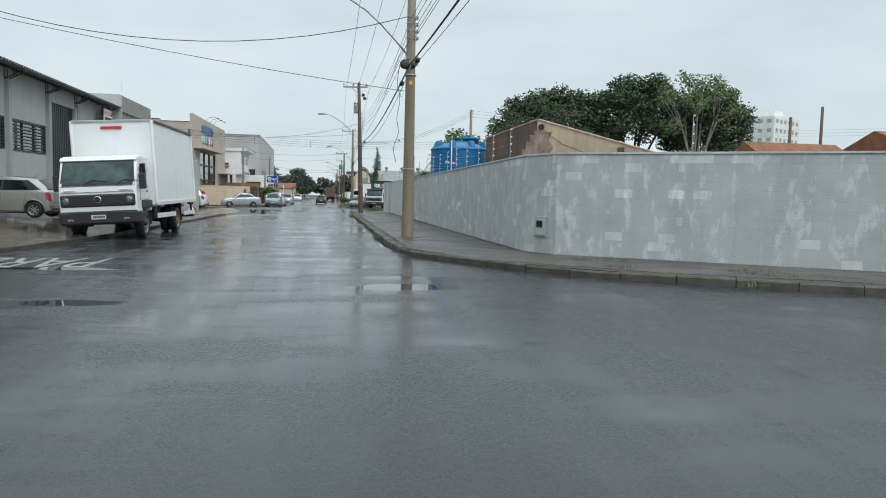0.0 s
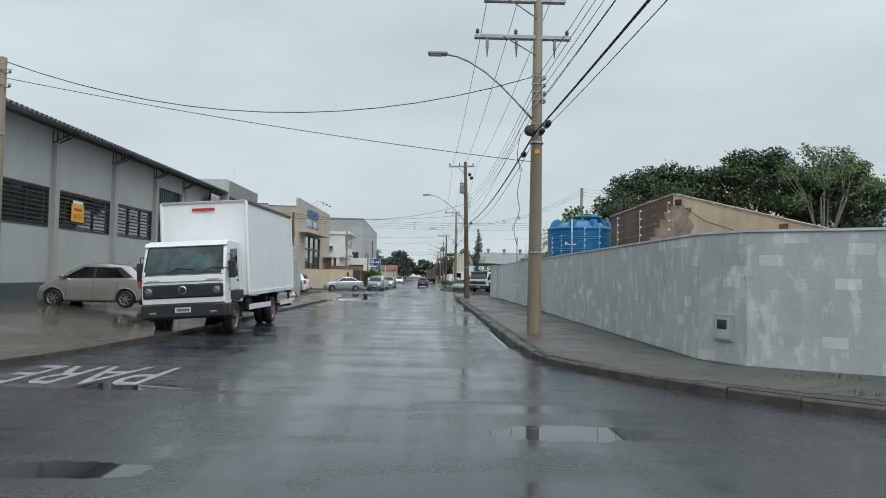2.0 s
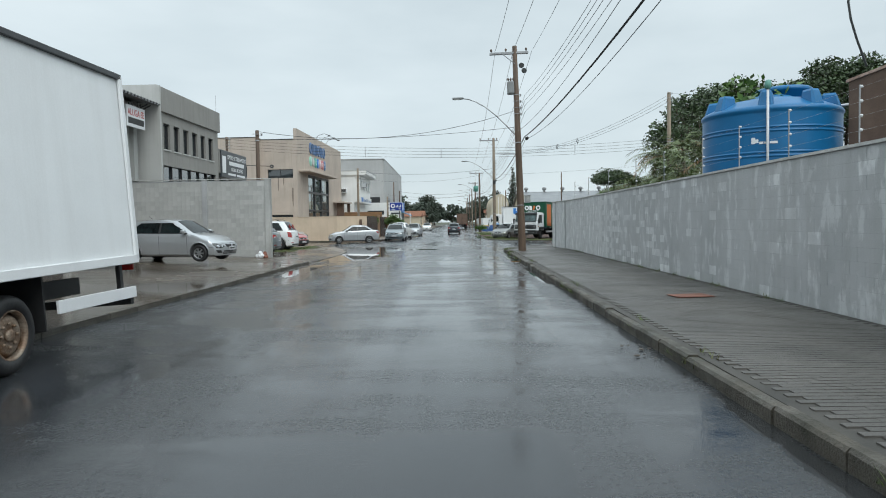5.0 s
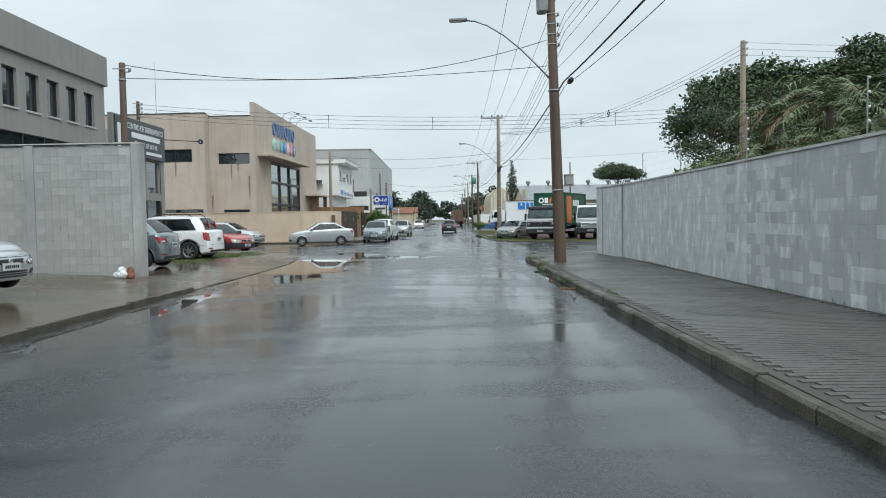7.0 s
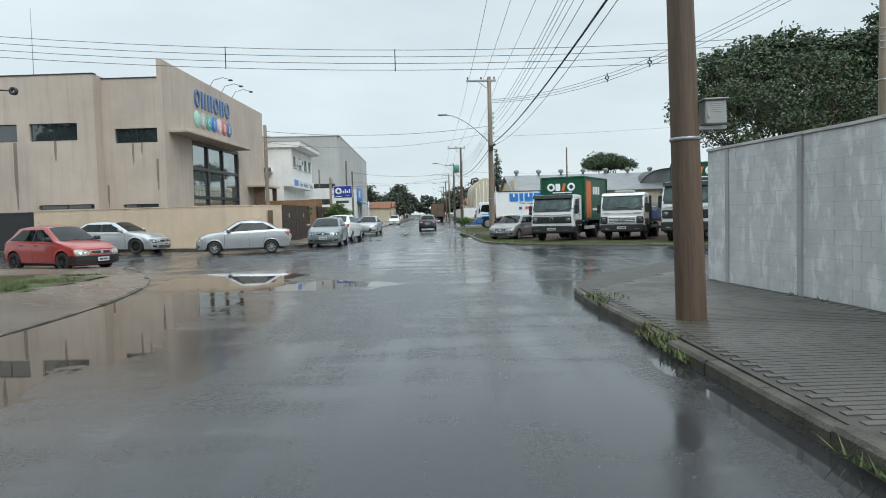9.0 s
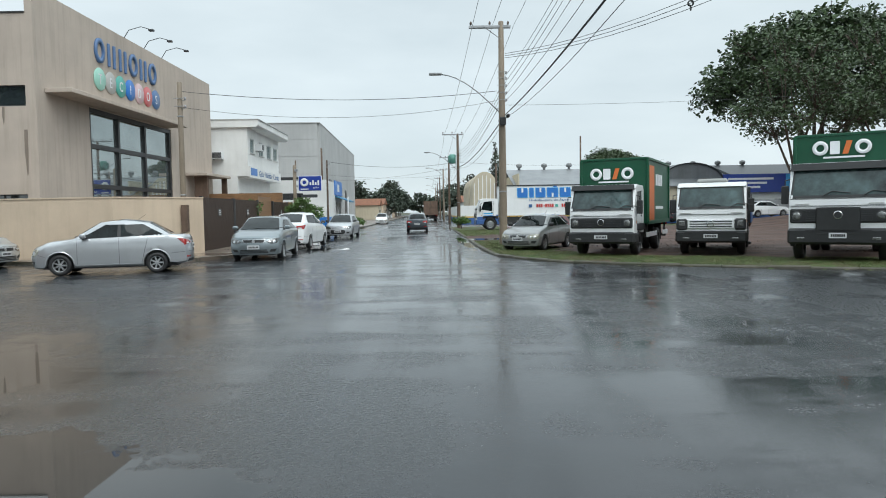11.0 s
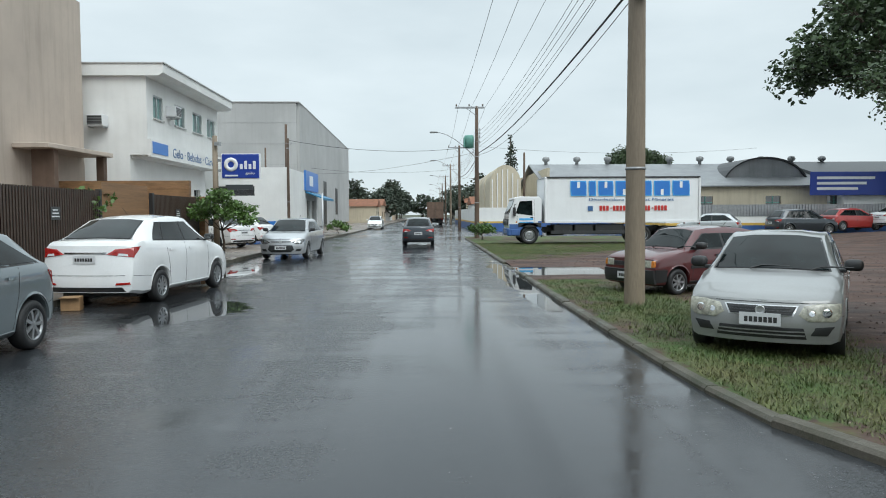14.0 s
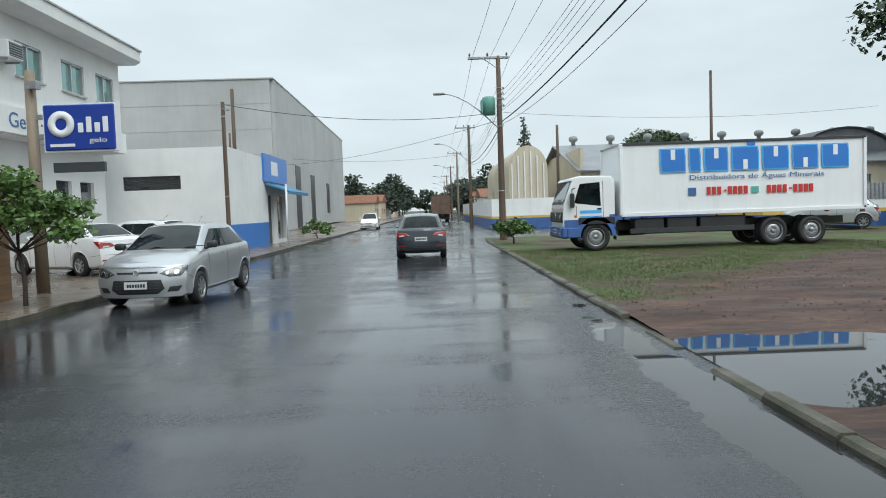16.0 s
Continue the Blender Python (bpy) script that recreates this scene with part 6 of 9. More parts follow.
stays([(x + 0.16, y, 5.62) for x, y in ROW], 0.40, 0.028, "thick black cable bundle between poles")
stays([(x + 0.2, y, 5.5) for x, y in ROW], 0.62, 0.010, "slack telephone cable between poles")
stays([(x - 0.16, y, 5.9) for x, y in ROW], 0.6, 0.008, "thin telephone cable between poles")
line((3.52, 20.87, 7.15), (-11.1, 21.4, 7.4), 1.2, 0.012)
line((3.52, 21.0, 4.85), (-11.1, 21.5, 6.95), 0.15, 0.009)
line((3.4, 51.7, 6.9), (-8.37, 49.0, 5.75), 0.75, 0.010)
line((3.4, 51.7, 6.1), (-8.37, 49.0, 5.4), 0.2, 0.009)
line((3.84, 84.5, 6.6), (-8.6, 81.9, 6.3), 0.35, 0.011)
line((3.84, 84.5, 6.2), (-8.6, 81.9, 5.7), 0.55, 0.007)
line((3.55, 118.3, 6.0), (-7.3, 112.2, 5.8), 0.45, 0.012)
line((3.55, 118.3, 5.6), (-13.8, 150, 6.2), 0.5, 0.010)
line((3.7, 147, 6.4), (-13.8, 155, 7.2), 0.5, 0.010)
line((4.2, 84.5, 6.0), (40, 96, 9.5), 0.5, 0.006)
line((3.9, 118.3, 6.0), (24, 122, 6.2), 0.4, 0.007)
for k in range(4):
    line((-14.75, 64.1, 7.3 - 0.2 * k), (14.7, 65.0, 6.95 - 0.2 * k), 0.64, 0.008, label="thin line over the side street")
for k in range(3):
    line((4.2, 84.5, 7.98 + 0.09 * k), (14.7, 65.0, 9.4 + 0.22 * k), 1.1, 0.010, label="line from the pole row to the side street")
for u in (0.44, 0.56):
    s = thing("line_clamp", "small dark spacer clamp on the lines", "spacer", 4.2 + 10.5 * u, 84.5 - 19.5 * u, 8.07 + 1.55 * u - 4.4 * u * (1 - u), group="line spacers")
    part("ring", lathe(bmesh.new(), [(0.06, -0.03), (0.1, -0.03), (0.1, 0.03), (0.06, 0.03)], 10, "y", hollow=True), M["cable"], s)
    part("tie", boxes((-0.02, 0.02, -0.02, 0.02, -0.22, -0.08), (-0.02, 0.02, -0.02, 0.02, 0.08, 0.22)), M["cable"], s)
for k, z in enumerate((9.3, 9.6, 9.9)):
    line((14.9, 65.0, z), (60, 60.0, z - 0.3), 0.9, 0.007, label="thin line over the side street")
for x in (-5.58, -0.53, 8.4):
    bm = bmesh.new()
    u = (x + 14.75) / 29.45
    z = 6.7 - 0.35 * u - 4 * 0.64 * u * (1 - u)
    tube(bm, [(x, 64.1 + 0.9 * u, z - 0.03), (x, 64.1 + 0.9 * u, z + 0.63)], 0.014, 4)
    solid("line_spacer", bm, M["cable"], "dark spacer rod between the lines", "spacer", group="line spacers")
for pts in ([(3.65, 24.3, 5.42), (3.66, 24.0, 4.9), (3.55, 23.8, 4.3), (3.6, 23.64, 3.75), (3.42, 23.5, 3.2), (3.5, 23.4, 2.7)], [(3.65, 24.0, 6.25), (3.6, 24.1, 5.9), (3.6, 24.3, 5.5), (3.75, 24.2, 5.1)]):
    solid("loose_cable", tube(bmesh.new(), smooth_line([Vector(p) for p in pts], 4), 0.01, 4), M["cable"], "loose cable end hanging from the line", "cable", group="loose cables")
for x0, y0 in ((3.63, 19.8), (3.64, 18.9), (3.76, 50.6), (4.18, 83.6), (3.63, 23.1)):
    s = thing("splice_case", "black cable splice hung under the bundle", "splice case", x0, y0, 5.42, group="splice cases")
    part("case", lathe(bmesh.new(), [(0.02, -0.22), (0.07, -0.18), (0.08, 0), (0.07, 0.18), (0.02, 0.22)], 10, "y"), M["blackplastic"], s)
    part("strap", lathe(bmesh.new(), [(0.08, -0.02), (0.085, 0), (0.08, 0.02)], 10, "y"), M["galv"], s)


# ---- trees, palms, grass ----
def leaf_cloud(rng, blobs, n, size, flat=0.6):
    """Small leaves strewn over the skins of blobs (centre, radii), two triangles each."""
    vol = [b[1][0] * b[1][1] for b in blobs]
    tot = sum(vol)
    vs, fs = [], []
    for (c, rad), v in zip(blobs, vol):
        for _ in range(int(n * v / tot)):
            d = Vector((rng.gauss(0, 1), rng.gauss(0, 1), rng.gauss(0, 1))).normalized()
            r = rng.uniform(0.05, 1.0) ** 0.45 * (1 + 0.35 * noise.noise((d * 1.7 + Vector(c) * 0.7)) + 0.2 * noise.noise((d * 5 + Vector(c))))
            if noise.noise(d * 2.6 + Vector(c) * 3.0) < -0.05:
                continue
            p = Vector(c) + Vector((d.x * rad[0], d.y * rad[1], d.z * rad[2])) * r
            s = size * rng.uniform(0.6, 1.3)
            a = Vector((rng.gauss(0, 1), rng.gauss(0, 1), rng.gauss(0, flat))).normalized() * s
            b = a.cross(Vector((rng.gauss(0, 1), rng.gauss(0, 1), rng.gauss(0, 1)))).normalized() * s * 0.55
            k = len(vs)
            vs += [p - a, p + b, p + a, p - b]
            fs.append((k, k + 1, k + 2, k + 3))
    return vs, fs


def tree(x, y, z, label, blobs, n, size, seed, trunk=0.3, fork=3.0, bark="bark", leaf="leaf", category="tree"):
    """Trunk and limbs that reach to every blob of the crown; blobs are local (centre, radii)."""
    rng = random.Random(seed)
    t = thing("tree", label, category, x, y, z, group="trees")
    bm = bmesh.new()
    lean = Vector((rng.uniform(-0.3, 0.3), rng.uniform(-0.3, 0.3), fork))
    tube(bm, [(0, 0, -0.3), lean * 0.5 + Vector((0.05, 0, 0)), lean], trunk, 9, trunk * 0.75)
    part("trunk", bm, M[bark], t)
    bm = bmesh.new()
    spread = len(blobs) > 20
    limbs = []
    if spread:
        # a few strong limbs that fork again towards the blobs
        for k in range(7):
            near = [Vector(c) for c, _ in blobs if int((math.atan2(c[1], c[0]) + math.pi) / math.tau * 6.999) == k] if k < 6 else [Vector(c) for c, _ in blobs]
            if near:
                end = lean.lerp(sum(near, Vector()) / len(near), 0.72) + Vector((rng.uniform(-0.4, 0.4), rng.uniform(-0.4, 0.4), 0))
                bend = lean.lerp(end, 0.5) + Vector((rng.uniform(-0.35, 0.35), rng.uniform(-0.35, 0.35), rng.uniform(-0.5, 0.1)))
                tube(bm, smooth_line([lean * 0.95, bend, end], 4), trunk * 0.55, 7, trunk * 0.28)
                limbs.append(end)
    for c, rad in blobs:
        c = Vector(c)
        root = min(limbs, key=lambda e: (e - c).length) if spread else lean * 0.96
        mid = root.lerp(c, 0.5) + Vector((rng.uniform(-0.3, 0.3), rng.uniform(-0.3, 0.3), -0.12 * (c - root).length * 0.5))
        tube(bm, [root, root.lerp(mid, 0.5), mid, c], trunk * (0.24 if spread else 0.5), 6, trunk * (0.09 if spread else 0.14))
        for _ in range(6):
            e = c + Vector((rng.uniform(-1, 1) * rad[0], rng.uniform(-1, 1) * rad[1], rng.uniform(-0.5, 1) * rad[2])) * 0.8
            tube(bm, [mid.lerp(c, 0.6), c.lerp(e, 0.4) + Vector((0, 0, 0.1)), e], trunk * 0.16, 4, trunk * 0.04)
    part("branchwork", bm, M[bark], t)
    vs, fs = leaf_cloud(rng, blobs, n, size)
    me = bpy.data.meshes.new("crown")
    me.from_pydata([tuple(v) for v in vs], [], fs)
    me.materials.append(M[leaf])
    c = new("crown", me)
    c.parent = t
    return t


def crown(rng, rx, ry, z0, z1, n, r):
    """A spread of blobs for a crown."""
    out = []
    for k in range(n):
        a = k * 2.4
        q = math.sqrt((k + 0.5) / n)
        out.append(((rx * q * math.cos(a), ry * q * math.sin(a), z0 + (z1 - z0) * (1 - q * q * 0.75) * rng.uniform(0.25, 1.0) + (z1 - z0) * 0.12 * math.sin(3 * a)), (r * rng.uniform(0.8, 1.2), r * rng.uniform(0.8, 1.2), r * rng.uniform(0.5, 0.75))))
    return out


def dome(rng, rx, ry, z0, z1, n, r):
    """Blobs that fill a rounded, slightly ragged crown."""
    out = []
    for k in range(n):
        a, q = k * 2.4, math.sqrt((k + 0.5) / n)
        lift = math.sqrt(max(0.0, 1 - q * q * 0.86)) * (rng.uniform(0.86, 1.0) if k % 3 else rng.uniform(0.3, 0.8))
        out.append(((rx * q * math.cos(a), ry * q * math.sin(a), z0 + (z1 - r * 0.6 - z0) * lift), (r * rng.uniform(0.8, 1.2), r * rng.uniform(0.8, 1.2), r * rng.uniform(0.6, 0.85))))
    return out


rng = random.Random(11)
tree(33.4, 114.5, 0.7, "broad dark green tree with forked limbs on the lot", crown(rng, 5.3, 6.0, 6.8, 16.0, 46, 1.55), 17000, 0.165, 1, 0.27, 2.5)
tree(42.5, 116.5, 0.7, "dark green tree with several limbs on the lot", crown(rng, 7.2, 6.5, 7.2, 17.5, 42, 1.7), 19000, 0.175, 2, 0.27, 2.7)
tree(46.0, 134.0, 0.3, "great dense dark green tree beyond the wall", dome(rng, 12, 8, 9, 24.8, 44, 3.0), 46000, 0.29, 3, 0.5, 5)
tree(62.0, 131.0, 0.3, "great dense dark green tree beyond the wall", dome(rng, 11, 8, 9, 27.8, 44, 3.0), 46000, 0.29, 7, 0.6, 6)
tree(77.0, 130.0, 0.3, "great dense dark green tree beyond the wall", dome(rng, 8, 8, 9, 25.6, 40, 2.9), 42000, 0.29, 4, 0.6, 6)
tree(70.0, 122.0, 0.3, "sparse tree with pale bare branches", dome(rng, 9, 6, 12, 27.2, 34, 2.2), 9000, 0.23, 5, 0.5, 7, bark="palebark", leaf="leaf2")
tree(50.0, 237.0, 0.0, "flat umbrella-shaped dark tree behind the factory", crown(rng, 6.0, 5.5, 13.4, 16.2, 40, 2.5), 30000, 0.26, 8, 0.4, 8)
tree(-6.85, 98.1, 0.1, "young bright green street tree on the footway", crown(rng, 0.95, 0.9, 1.35, 2.6, 14, 0.46), 8000, 0.062, 9, 0.045, 1.0, leaf="leaf2")
tree(-8.6, 91.2, 0.1, "bushy bright green shrub behind the gate", crown(rng, 0.7, 0.7, 1.5, 2.5, 7, 0.45), 2000, 0.085, 10, 0.05, 0.9, leaf="leaf2", category="shrub")
tree(3.75, 114.3, 0.1, "low leafy bush beside the pole", crown(rng, 0.7, 0.9, 0.45, 1.0, 7, 0.42), 1800, 0.09, 12, 0.04, 0.3, leaf="leaf2", category="bush")
tree(-6.5, 127.5, 0.1, "low leafy bush on the footway", crown(rng, 0.8, 0.9, 0.45, 0.9, 6, 0.42), 1200, 0.1, 13, 0.04, 0.3, leaf="leaf2", category="bush")
tree(8.5, 36.4, 0.1, "light green tree top behind the water tank", crown(rng, 1.2, 1.4, 4.0, 5.0, 8, 0.7), 2600, 0.12, 14, 0.1, 2.0, leaf="leaf2")
tree(8.6, 53.5, 0.1, "low green hedge plant behind the wall", crown(rng, 1.0, 2.2, 2.4, 3.0, 9, 0.6), 2600, 0.12, 15, 0.08, 1.5, leaf="leaf2", category="shrub")
tree(-30.0, 62.0, 0.1, "dark green tree behind the grey building", crown(rng, 4, 4, 7, 12.0, 9, 2.2), 5000, 0.3, 16, 0.3, 4)
tree(-36.0, 44.0, 0.1, "dark green tree behind the warehouse", crown(rng, 3, 3, 8, 12.6, 8, 1.8), 3500, 0.28, 17, 0.3, 4)
for k in range(34):
    side = -1 if k % 2 else 1
    y = 226 + k * 6.5 + rng.uniform(-3, 3)
    x = side * rng.uniform(8.5, 20) - 1
    h = rng.uniform(6.5, 11) * (1 + (y - 226) / 420)
    tree(x, y, 0, "distant street tree with leaves greyed for haze", crown(rng, 4.2, 4.2, h * 0.28, h, 12, 2.3), 2400, 0.5, 40 + k, 0.25, 2.5, leaf="farleaf")
for k in range(46):
    x = -420 + k * 19 + rng.uniform(-6, 6)
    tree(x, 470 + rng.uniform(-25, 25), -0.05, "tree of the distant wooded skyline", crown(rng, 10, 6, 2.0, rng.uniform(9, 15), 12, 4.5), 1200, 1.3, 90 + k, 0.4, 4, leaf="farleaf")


def conifer(x, y, h):
    t = thing("tree", "narrow dark conifer against the sky", "tree", x, y, 0, group="trees")
    bm = bmesh.new()
    tube(bm, [(0, 0, 0), (0, 0, h)], 0.25, 6, 0.04)
    part("trunk", bm, M["bark"], t)
    r2 = random.Random(3)
    blobs = [((r2.uniform(-0.3, 0.3), r2.uniform(-0.3, 0.3), h * (0.2 + 0.78 * k / 17)), ((1 - k / 18) * 2.1 + 0.2, (1 - k / 18) * 2.1 + 0.2, 0.75)) for k in range(18)]
    vs, fs = leaf_cloud(r2, blobs, 6500, 0.22)
    me = bpy.data.meshes.new("crown")
    me.from_pydata([tuple(v) for v in vs], [], fs)
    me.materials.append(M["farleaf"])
    c = new("crown", me)
    c.parent = t


conifer(14.0, 186, 14.5)


def palm(x, y, h, seed, big=1.0):
    r2 = random.Random(seed)
    p = thing("palm", "fan palm with arching yellow-green fronds behind the wall", "palm", x, y, 0.1, group="palms")
    bm = bmesh.new()
    tube(bm, [(0, 0, -0.1), (0.04, 0.02, h * 0.5), (0, 0, h)], 0.12, 8, 0.09)
    part("trunk", bm, M["bark"], p)
    for k in range(20):
        a, up, L = k * 2.4 + r2.uniform(-0.3, 0.3), r2.uniform(0.1, 1.35), big * r2.uniform(0.75, 1.35)
        bm = bmesh.new()
        spine = []
        for s in range(8):
            u = s / 7
            rr = L * u * math.cos(up * (1 - 0.3 * u))
            spine.append(Vector((rr * math.cos(a), rr * math.sin(a), h + L * u * math.sin(up) - (0.55 + 0.2 * (k % 3)) * L * u * u)))
        side = Vector((-math.sin(a), math.cos(a), 0))
        for q, w in zip(spine, spine[1:]):
            bm.faces.new([bm.verts.new(v) for v in (q + side * 0.012, q - side * 0.012, w - side * 0.01, w + side * 0.01)])
            for sg in (-1, 1):
                for f in (0.05, 0.3, 0.55, 0.8):
                    b = q.lerp(w, f)
                    tip = b + side * sg * r2.uniform(0.2, 0.33) + (w - q) * r2.uniform(0.7, 1.3) + Vector((0, 0, r2.uniform(-0.2, 0.06)))
                    bm.faces.new([bm.verts.new(v) for v in (b, b + (w - q) * 0.17, tip)])
        part("frond", bm, M["palmdry" if k % 6 == 5 else "palm"], p)


for k, (x, y, h) in enumerate(((7.9, 47.5, 2.95), (8.6, 44.6, 3.15), (7.7, 50.3, 2.7), (9.6, 48.5, 3.5), (8.4, 42.0, 2.7), (10.4, 45.5, 3.3), (7.6, 45.4, 2.6), (7.8, 48.9, 2.6), (7.5, 43.4, 2.6), (8.8, 46.2, 2.9), (7.9, 40.4, 2.4))):
    palm(x, y, h, 20 + k)
for k, (x, y, h) in enumerate(((10.2, 51.5, 4.3), (9.3, 47.2, 4.0), (11.6, 52.5, 5.0), (9.6, 43.5, 3.6))):
    palm(x, y, h, 50 + k, 1.7)


def grass(name, label, spots, n, seed, hgt=0.06, grow=None):
    """Blades strewn over spots (x0, x1, y0, y1, z, threshold), thinned to patches or by grow(x, y)."""
    r2 = random.Random(seed)
    area = [(s[1] - s[0]) * (s[3] - s[2]) for s in spots]
    vs, fs = [], []
    for s, a in zip(spots, area):
        for _ in range(int(n * a / sum(area))):
            x, y = r2.uniform(s[0], s[1]), r2.uniform(s[2], s[3])
            g = 1.0
            if grow:
                g = grow(x, y)
                if r2.random() > 1.5 * g - 0.1:
                    continue
            elif noise.noise((x * 0.8, y * 0.8, 5)) < s[5]:
                continue
            h, d, lean = hgt * r2.uniform(0.3, 1.3) * (0.5 + 0.5 * min(1.0, g)), r2.uniform(0, 6.28), r2.uniform(0.2, 1.6)
            w = 0.004 + 0.05 * h
            k = len(vs)
            vs += [(x - w * math.sin(d), y + w * math.cos(d), s[4]), (x + w * math.sin(d), y - w * math.cos(d), s[4]), (x + lean * h * math.cos(d), y + lean * h * math.sin(d), s[4] + h)]
            fs.append((k, k + 1, k + 2))
    me = bpy.data.meshes.new(name)
    me.from_pydata(vs, [], fs)
    me.materials.append(M["grass"])
    tagged(new(name, me), label, "grass", kind="stuff")


grass("grass", "short wet green grass on the verge of the lot", [(3.09, 6.4, 78, 89.5, 0.035, 0), (3.6, 9.0, 73.4, 78.0, 0.035, 0), (7.4, 17, 70.6, 76.2, 0.035, 0), (3.09, 8.0, 95.5, 110, 0.035, 0), (8, 15, 101, 110, 0.035, 0)], 520000, 4, 0.055, lambda x, y: lush(x, y) + 0.12 if x > lot_west(y) + 0.2 else 0.0)
bm = bmesh.new()
turf_at = bm.verts.layers.float.new("turf")
vs = {}
for i in range(25):
    for j in range(41):
        x, y = -13.2 + 5.2 * i / 24, 53.2 + 8.8 * j / 40
        e = 1.15 - math.hypot((x + 10.6 - 0.3 * (y - 57.6) * 0.3) / 2.3, (y - 57.6) / 4.1) + 0.35 * noise.noise((x * 0.8, y * 0.8, 1)) + 0.15 * noise.noise((x * 2.5, y * 2.5, 1))
        vs[i, j] = bm.verts.new((x, y, 0.178 - 0.1 * max(0.0, min(1.0, 0.4 - e * 2)) + 0.012 * noise.noise((x * 2, y * 2, 4))))
        vs[i, j][turf_at] = max(0.0, min(1.0, 0.75 + 0.7 * noise.noise((x * 0.7, y * 0.7, 3))))
for i in range(24):
    for j in range(40):
        bm.faces.new((vs[i, j], vs[i + 1, j], vs[i + 1, j + 1], vs[i, j + 1])).smooth = True
solid("turf", bm, M["lot"], "short uneven turf behind the block wall", "grass", kind="stuff")
grass("grass", "short wet green grass behind the block wall", [(-12.6, -8.2, 54, 61.5, 0.17, -0.15)], 60000, 5, 0.06)
grass("weeds", "ragged green weed tufts on the verge", [(3.7, 4.6, 83.9, 85.0, 0.03, -0.5), (3.2, 3.7, 86.5, 88.4, 0.03, 0.0), (4.2, 6.0, 84.6, 85.8, 0.03, 0.05), (3.2, 4.0, 79, 83.5, 0.03, 0.22)], 5000, 16, 0.10)
grass("weeds", "green weeds along the foot of the wall", [(5.85, 6.08, 17, 55, 0.14, 0.18), (6.4, 9.5, 12.6, 14.2, 0.14, 0.25), (3.06, 3.16, 12, 50, 0.15, 0.4), (5, 11, 8.6, 12.6, 0.14, 0.3), (3.3, 3.9, 51.4, 52.1, 0.14, -0.3), (2.95, 3.5, 52.5, 56, 0.14, 0.1), (3.7, 4.4, 84.1, 84.9, 0.04, -0.5)], 12000, 6, 0.075)
grass("weeds", "moss and weed tufts rooted along the kerb", [(2.86, 3.02, 30, 36, 0.05, 0.15), (2.82, 3.02, 44.5, 51.5, 0.04, 0.12), (2.9, 3.1, 50.5, 56.0, 0.1, 0.0), (2.86, 3.02, 20, 28, 0.05, 0.25)], 6500, 21, 0.085)
grass("tall_weeds", "leafy weed clump at the foot of the cream wall", [(-9.3, -8.6, 79.9, 80.6, 0.1, -0.9)], 700, 8, 0.6)
# clods, dead leaves and scraps strewn over the bare lot
r2 = random.Random(31)
for name, label, mm, count, lo, hi in (("clods", "small wet soil clods strewn over the lot", "clod", 5200, 0.015, 0.05), ("scraps", "pale leaf scraps and pebbles on the lot", "scrap", 420, 0.012, 0.035)):
    vs, fs = [], []
    for _ in range(count):
        x, y = 3.3 + 13 * r2.random() ** 1.4, r2.uniform(76, 107)
        if x < lot_west(y) + 0.3 or (lush(x, y) > 0.35 and mm == "clod") or math.hypot((x - 3.9) / 2.3, (y - 92) / 2.3) < 1:
            continue
        s, a, z = r2.uniform(lo, hi), r2.uniform(0, 6.28), 0.045 + 0.03 * noise.noise((x * 0.35, y * 0.35, 0)) + 0.012 * noise.noise((x * 1.6, y * 1.6, 3))
        k = len(vs)
        for q in range(4):
            rr = s * r2.uniform(0.6, 1.2)
            vs.append((x + rr * math.cos(a + q * 1.57), y + rr * math.sin(a + q * 1.57), z - 0.01))
        vs.append((x + r2.uniform(-0.3, 0.3) * s, y + r2.uniform(-0.3, 0.3) * s, z + s * r2.uniform(0.3, 0.8)))
        fs += [(k, k + 1, k + 4), (k + 1, k + 2, k + 4), (k + 2, k + 3, k + 4), (k + 3, k, k + 4)]
    me = bpy.data.meshes.new(name)
    me.from_pydata(vs, [], fs)
    me.materials.append(M[mm])
    tagged(new(name, me), label, "debris", kind="stuff")
for x, y in ((2.6, 43.6), (-5.3, 47.5), (-5.4, 45.9), (2.75, 26.5), (7.2, 11.0)):
    bm = bmesh.new()
    for k in range(10):
        r2 = random.Random(int(x * 100 + y * 7) + k)
        bmesh.ops.create_icosphere(bm, subdivisions=1, radius=r2.uniform(0.012, 0.035), matrix=pose(r2.uniform(-0.3, 0.3), r2.uniform(-0.5, 0.5), 0.015, 0, 0, k * 33) @ Matrix.Diagonal((1.6, 1, 0.4, 1)))
    solid("litter", bm, M["debris"], "small heap of wet leaves and grit in the gutter", "debris", x, y, 0.005, kind="stuff")
solid("wooden_slat", boxes((-0.18, 0.18, -0.03, 0.03, 0, 0.02)), M["wood"], "orange wooden slat lying in the gutter", "slat", 2.72, 45.2, 0.006, -25)

# ---- vehicles ----
def tyre_mesh(r, w, name="tyre"):
    bm = bmesh.new()
    lathe(bm, [(r * 0.62, -w / 2), (r * 0.9, -w / 2), (r * 0.98, -w * 0.36), (r, -w * 0.2), (r, w * 0.2), (r * 0.98, w * 0.36), (r * 0.9, w / 2), (r * 0.62, w / 2)], 28, "x", hollow=True)
    return finish(bm, name, M["rubber"])


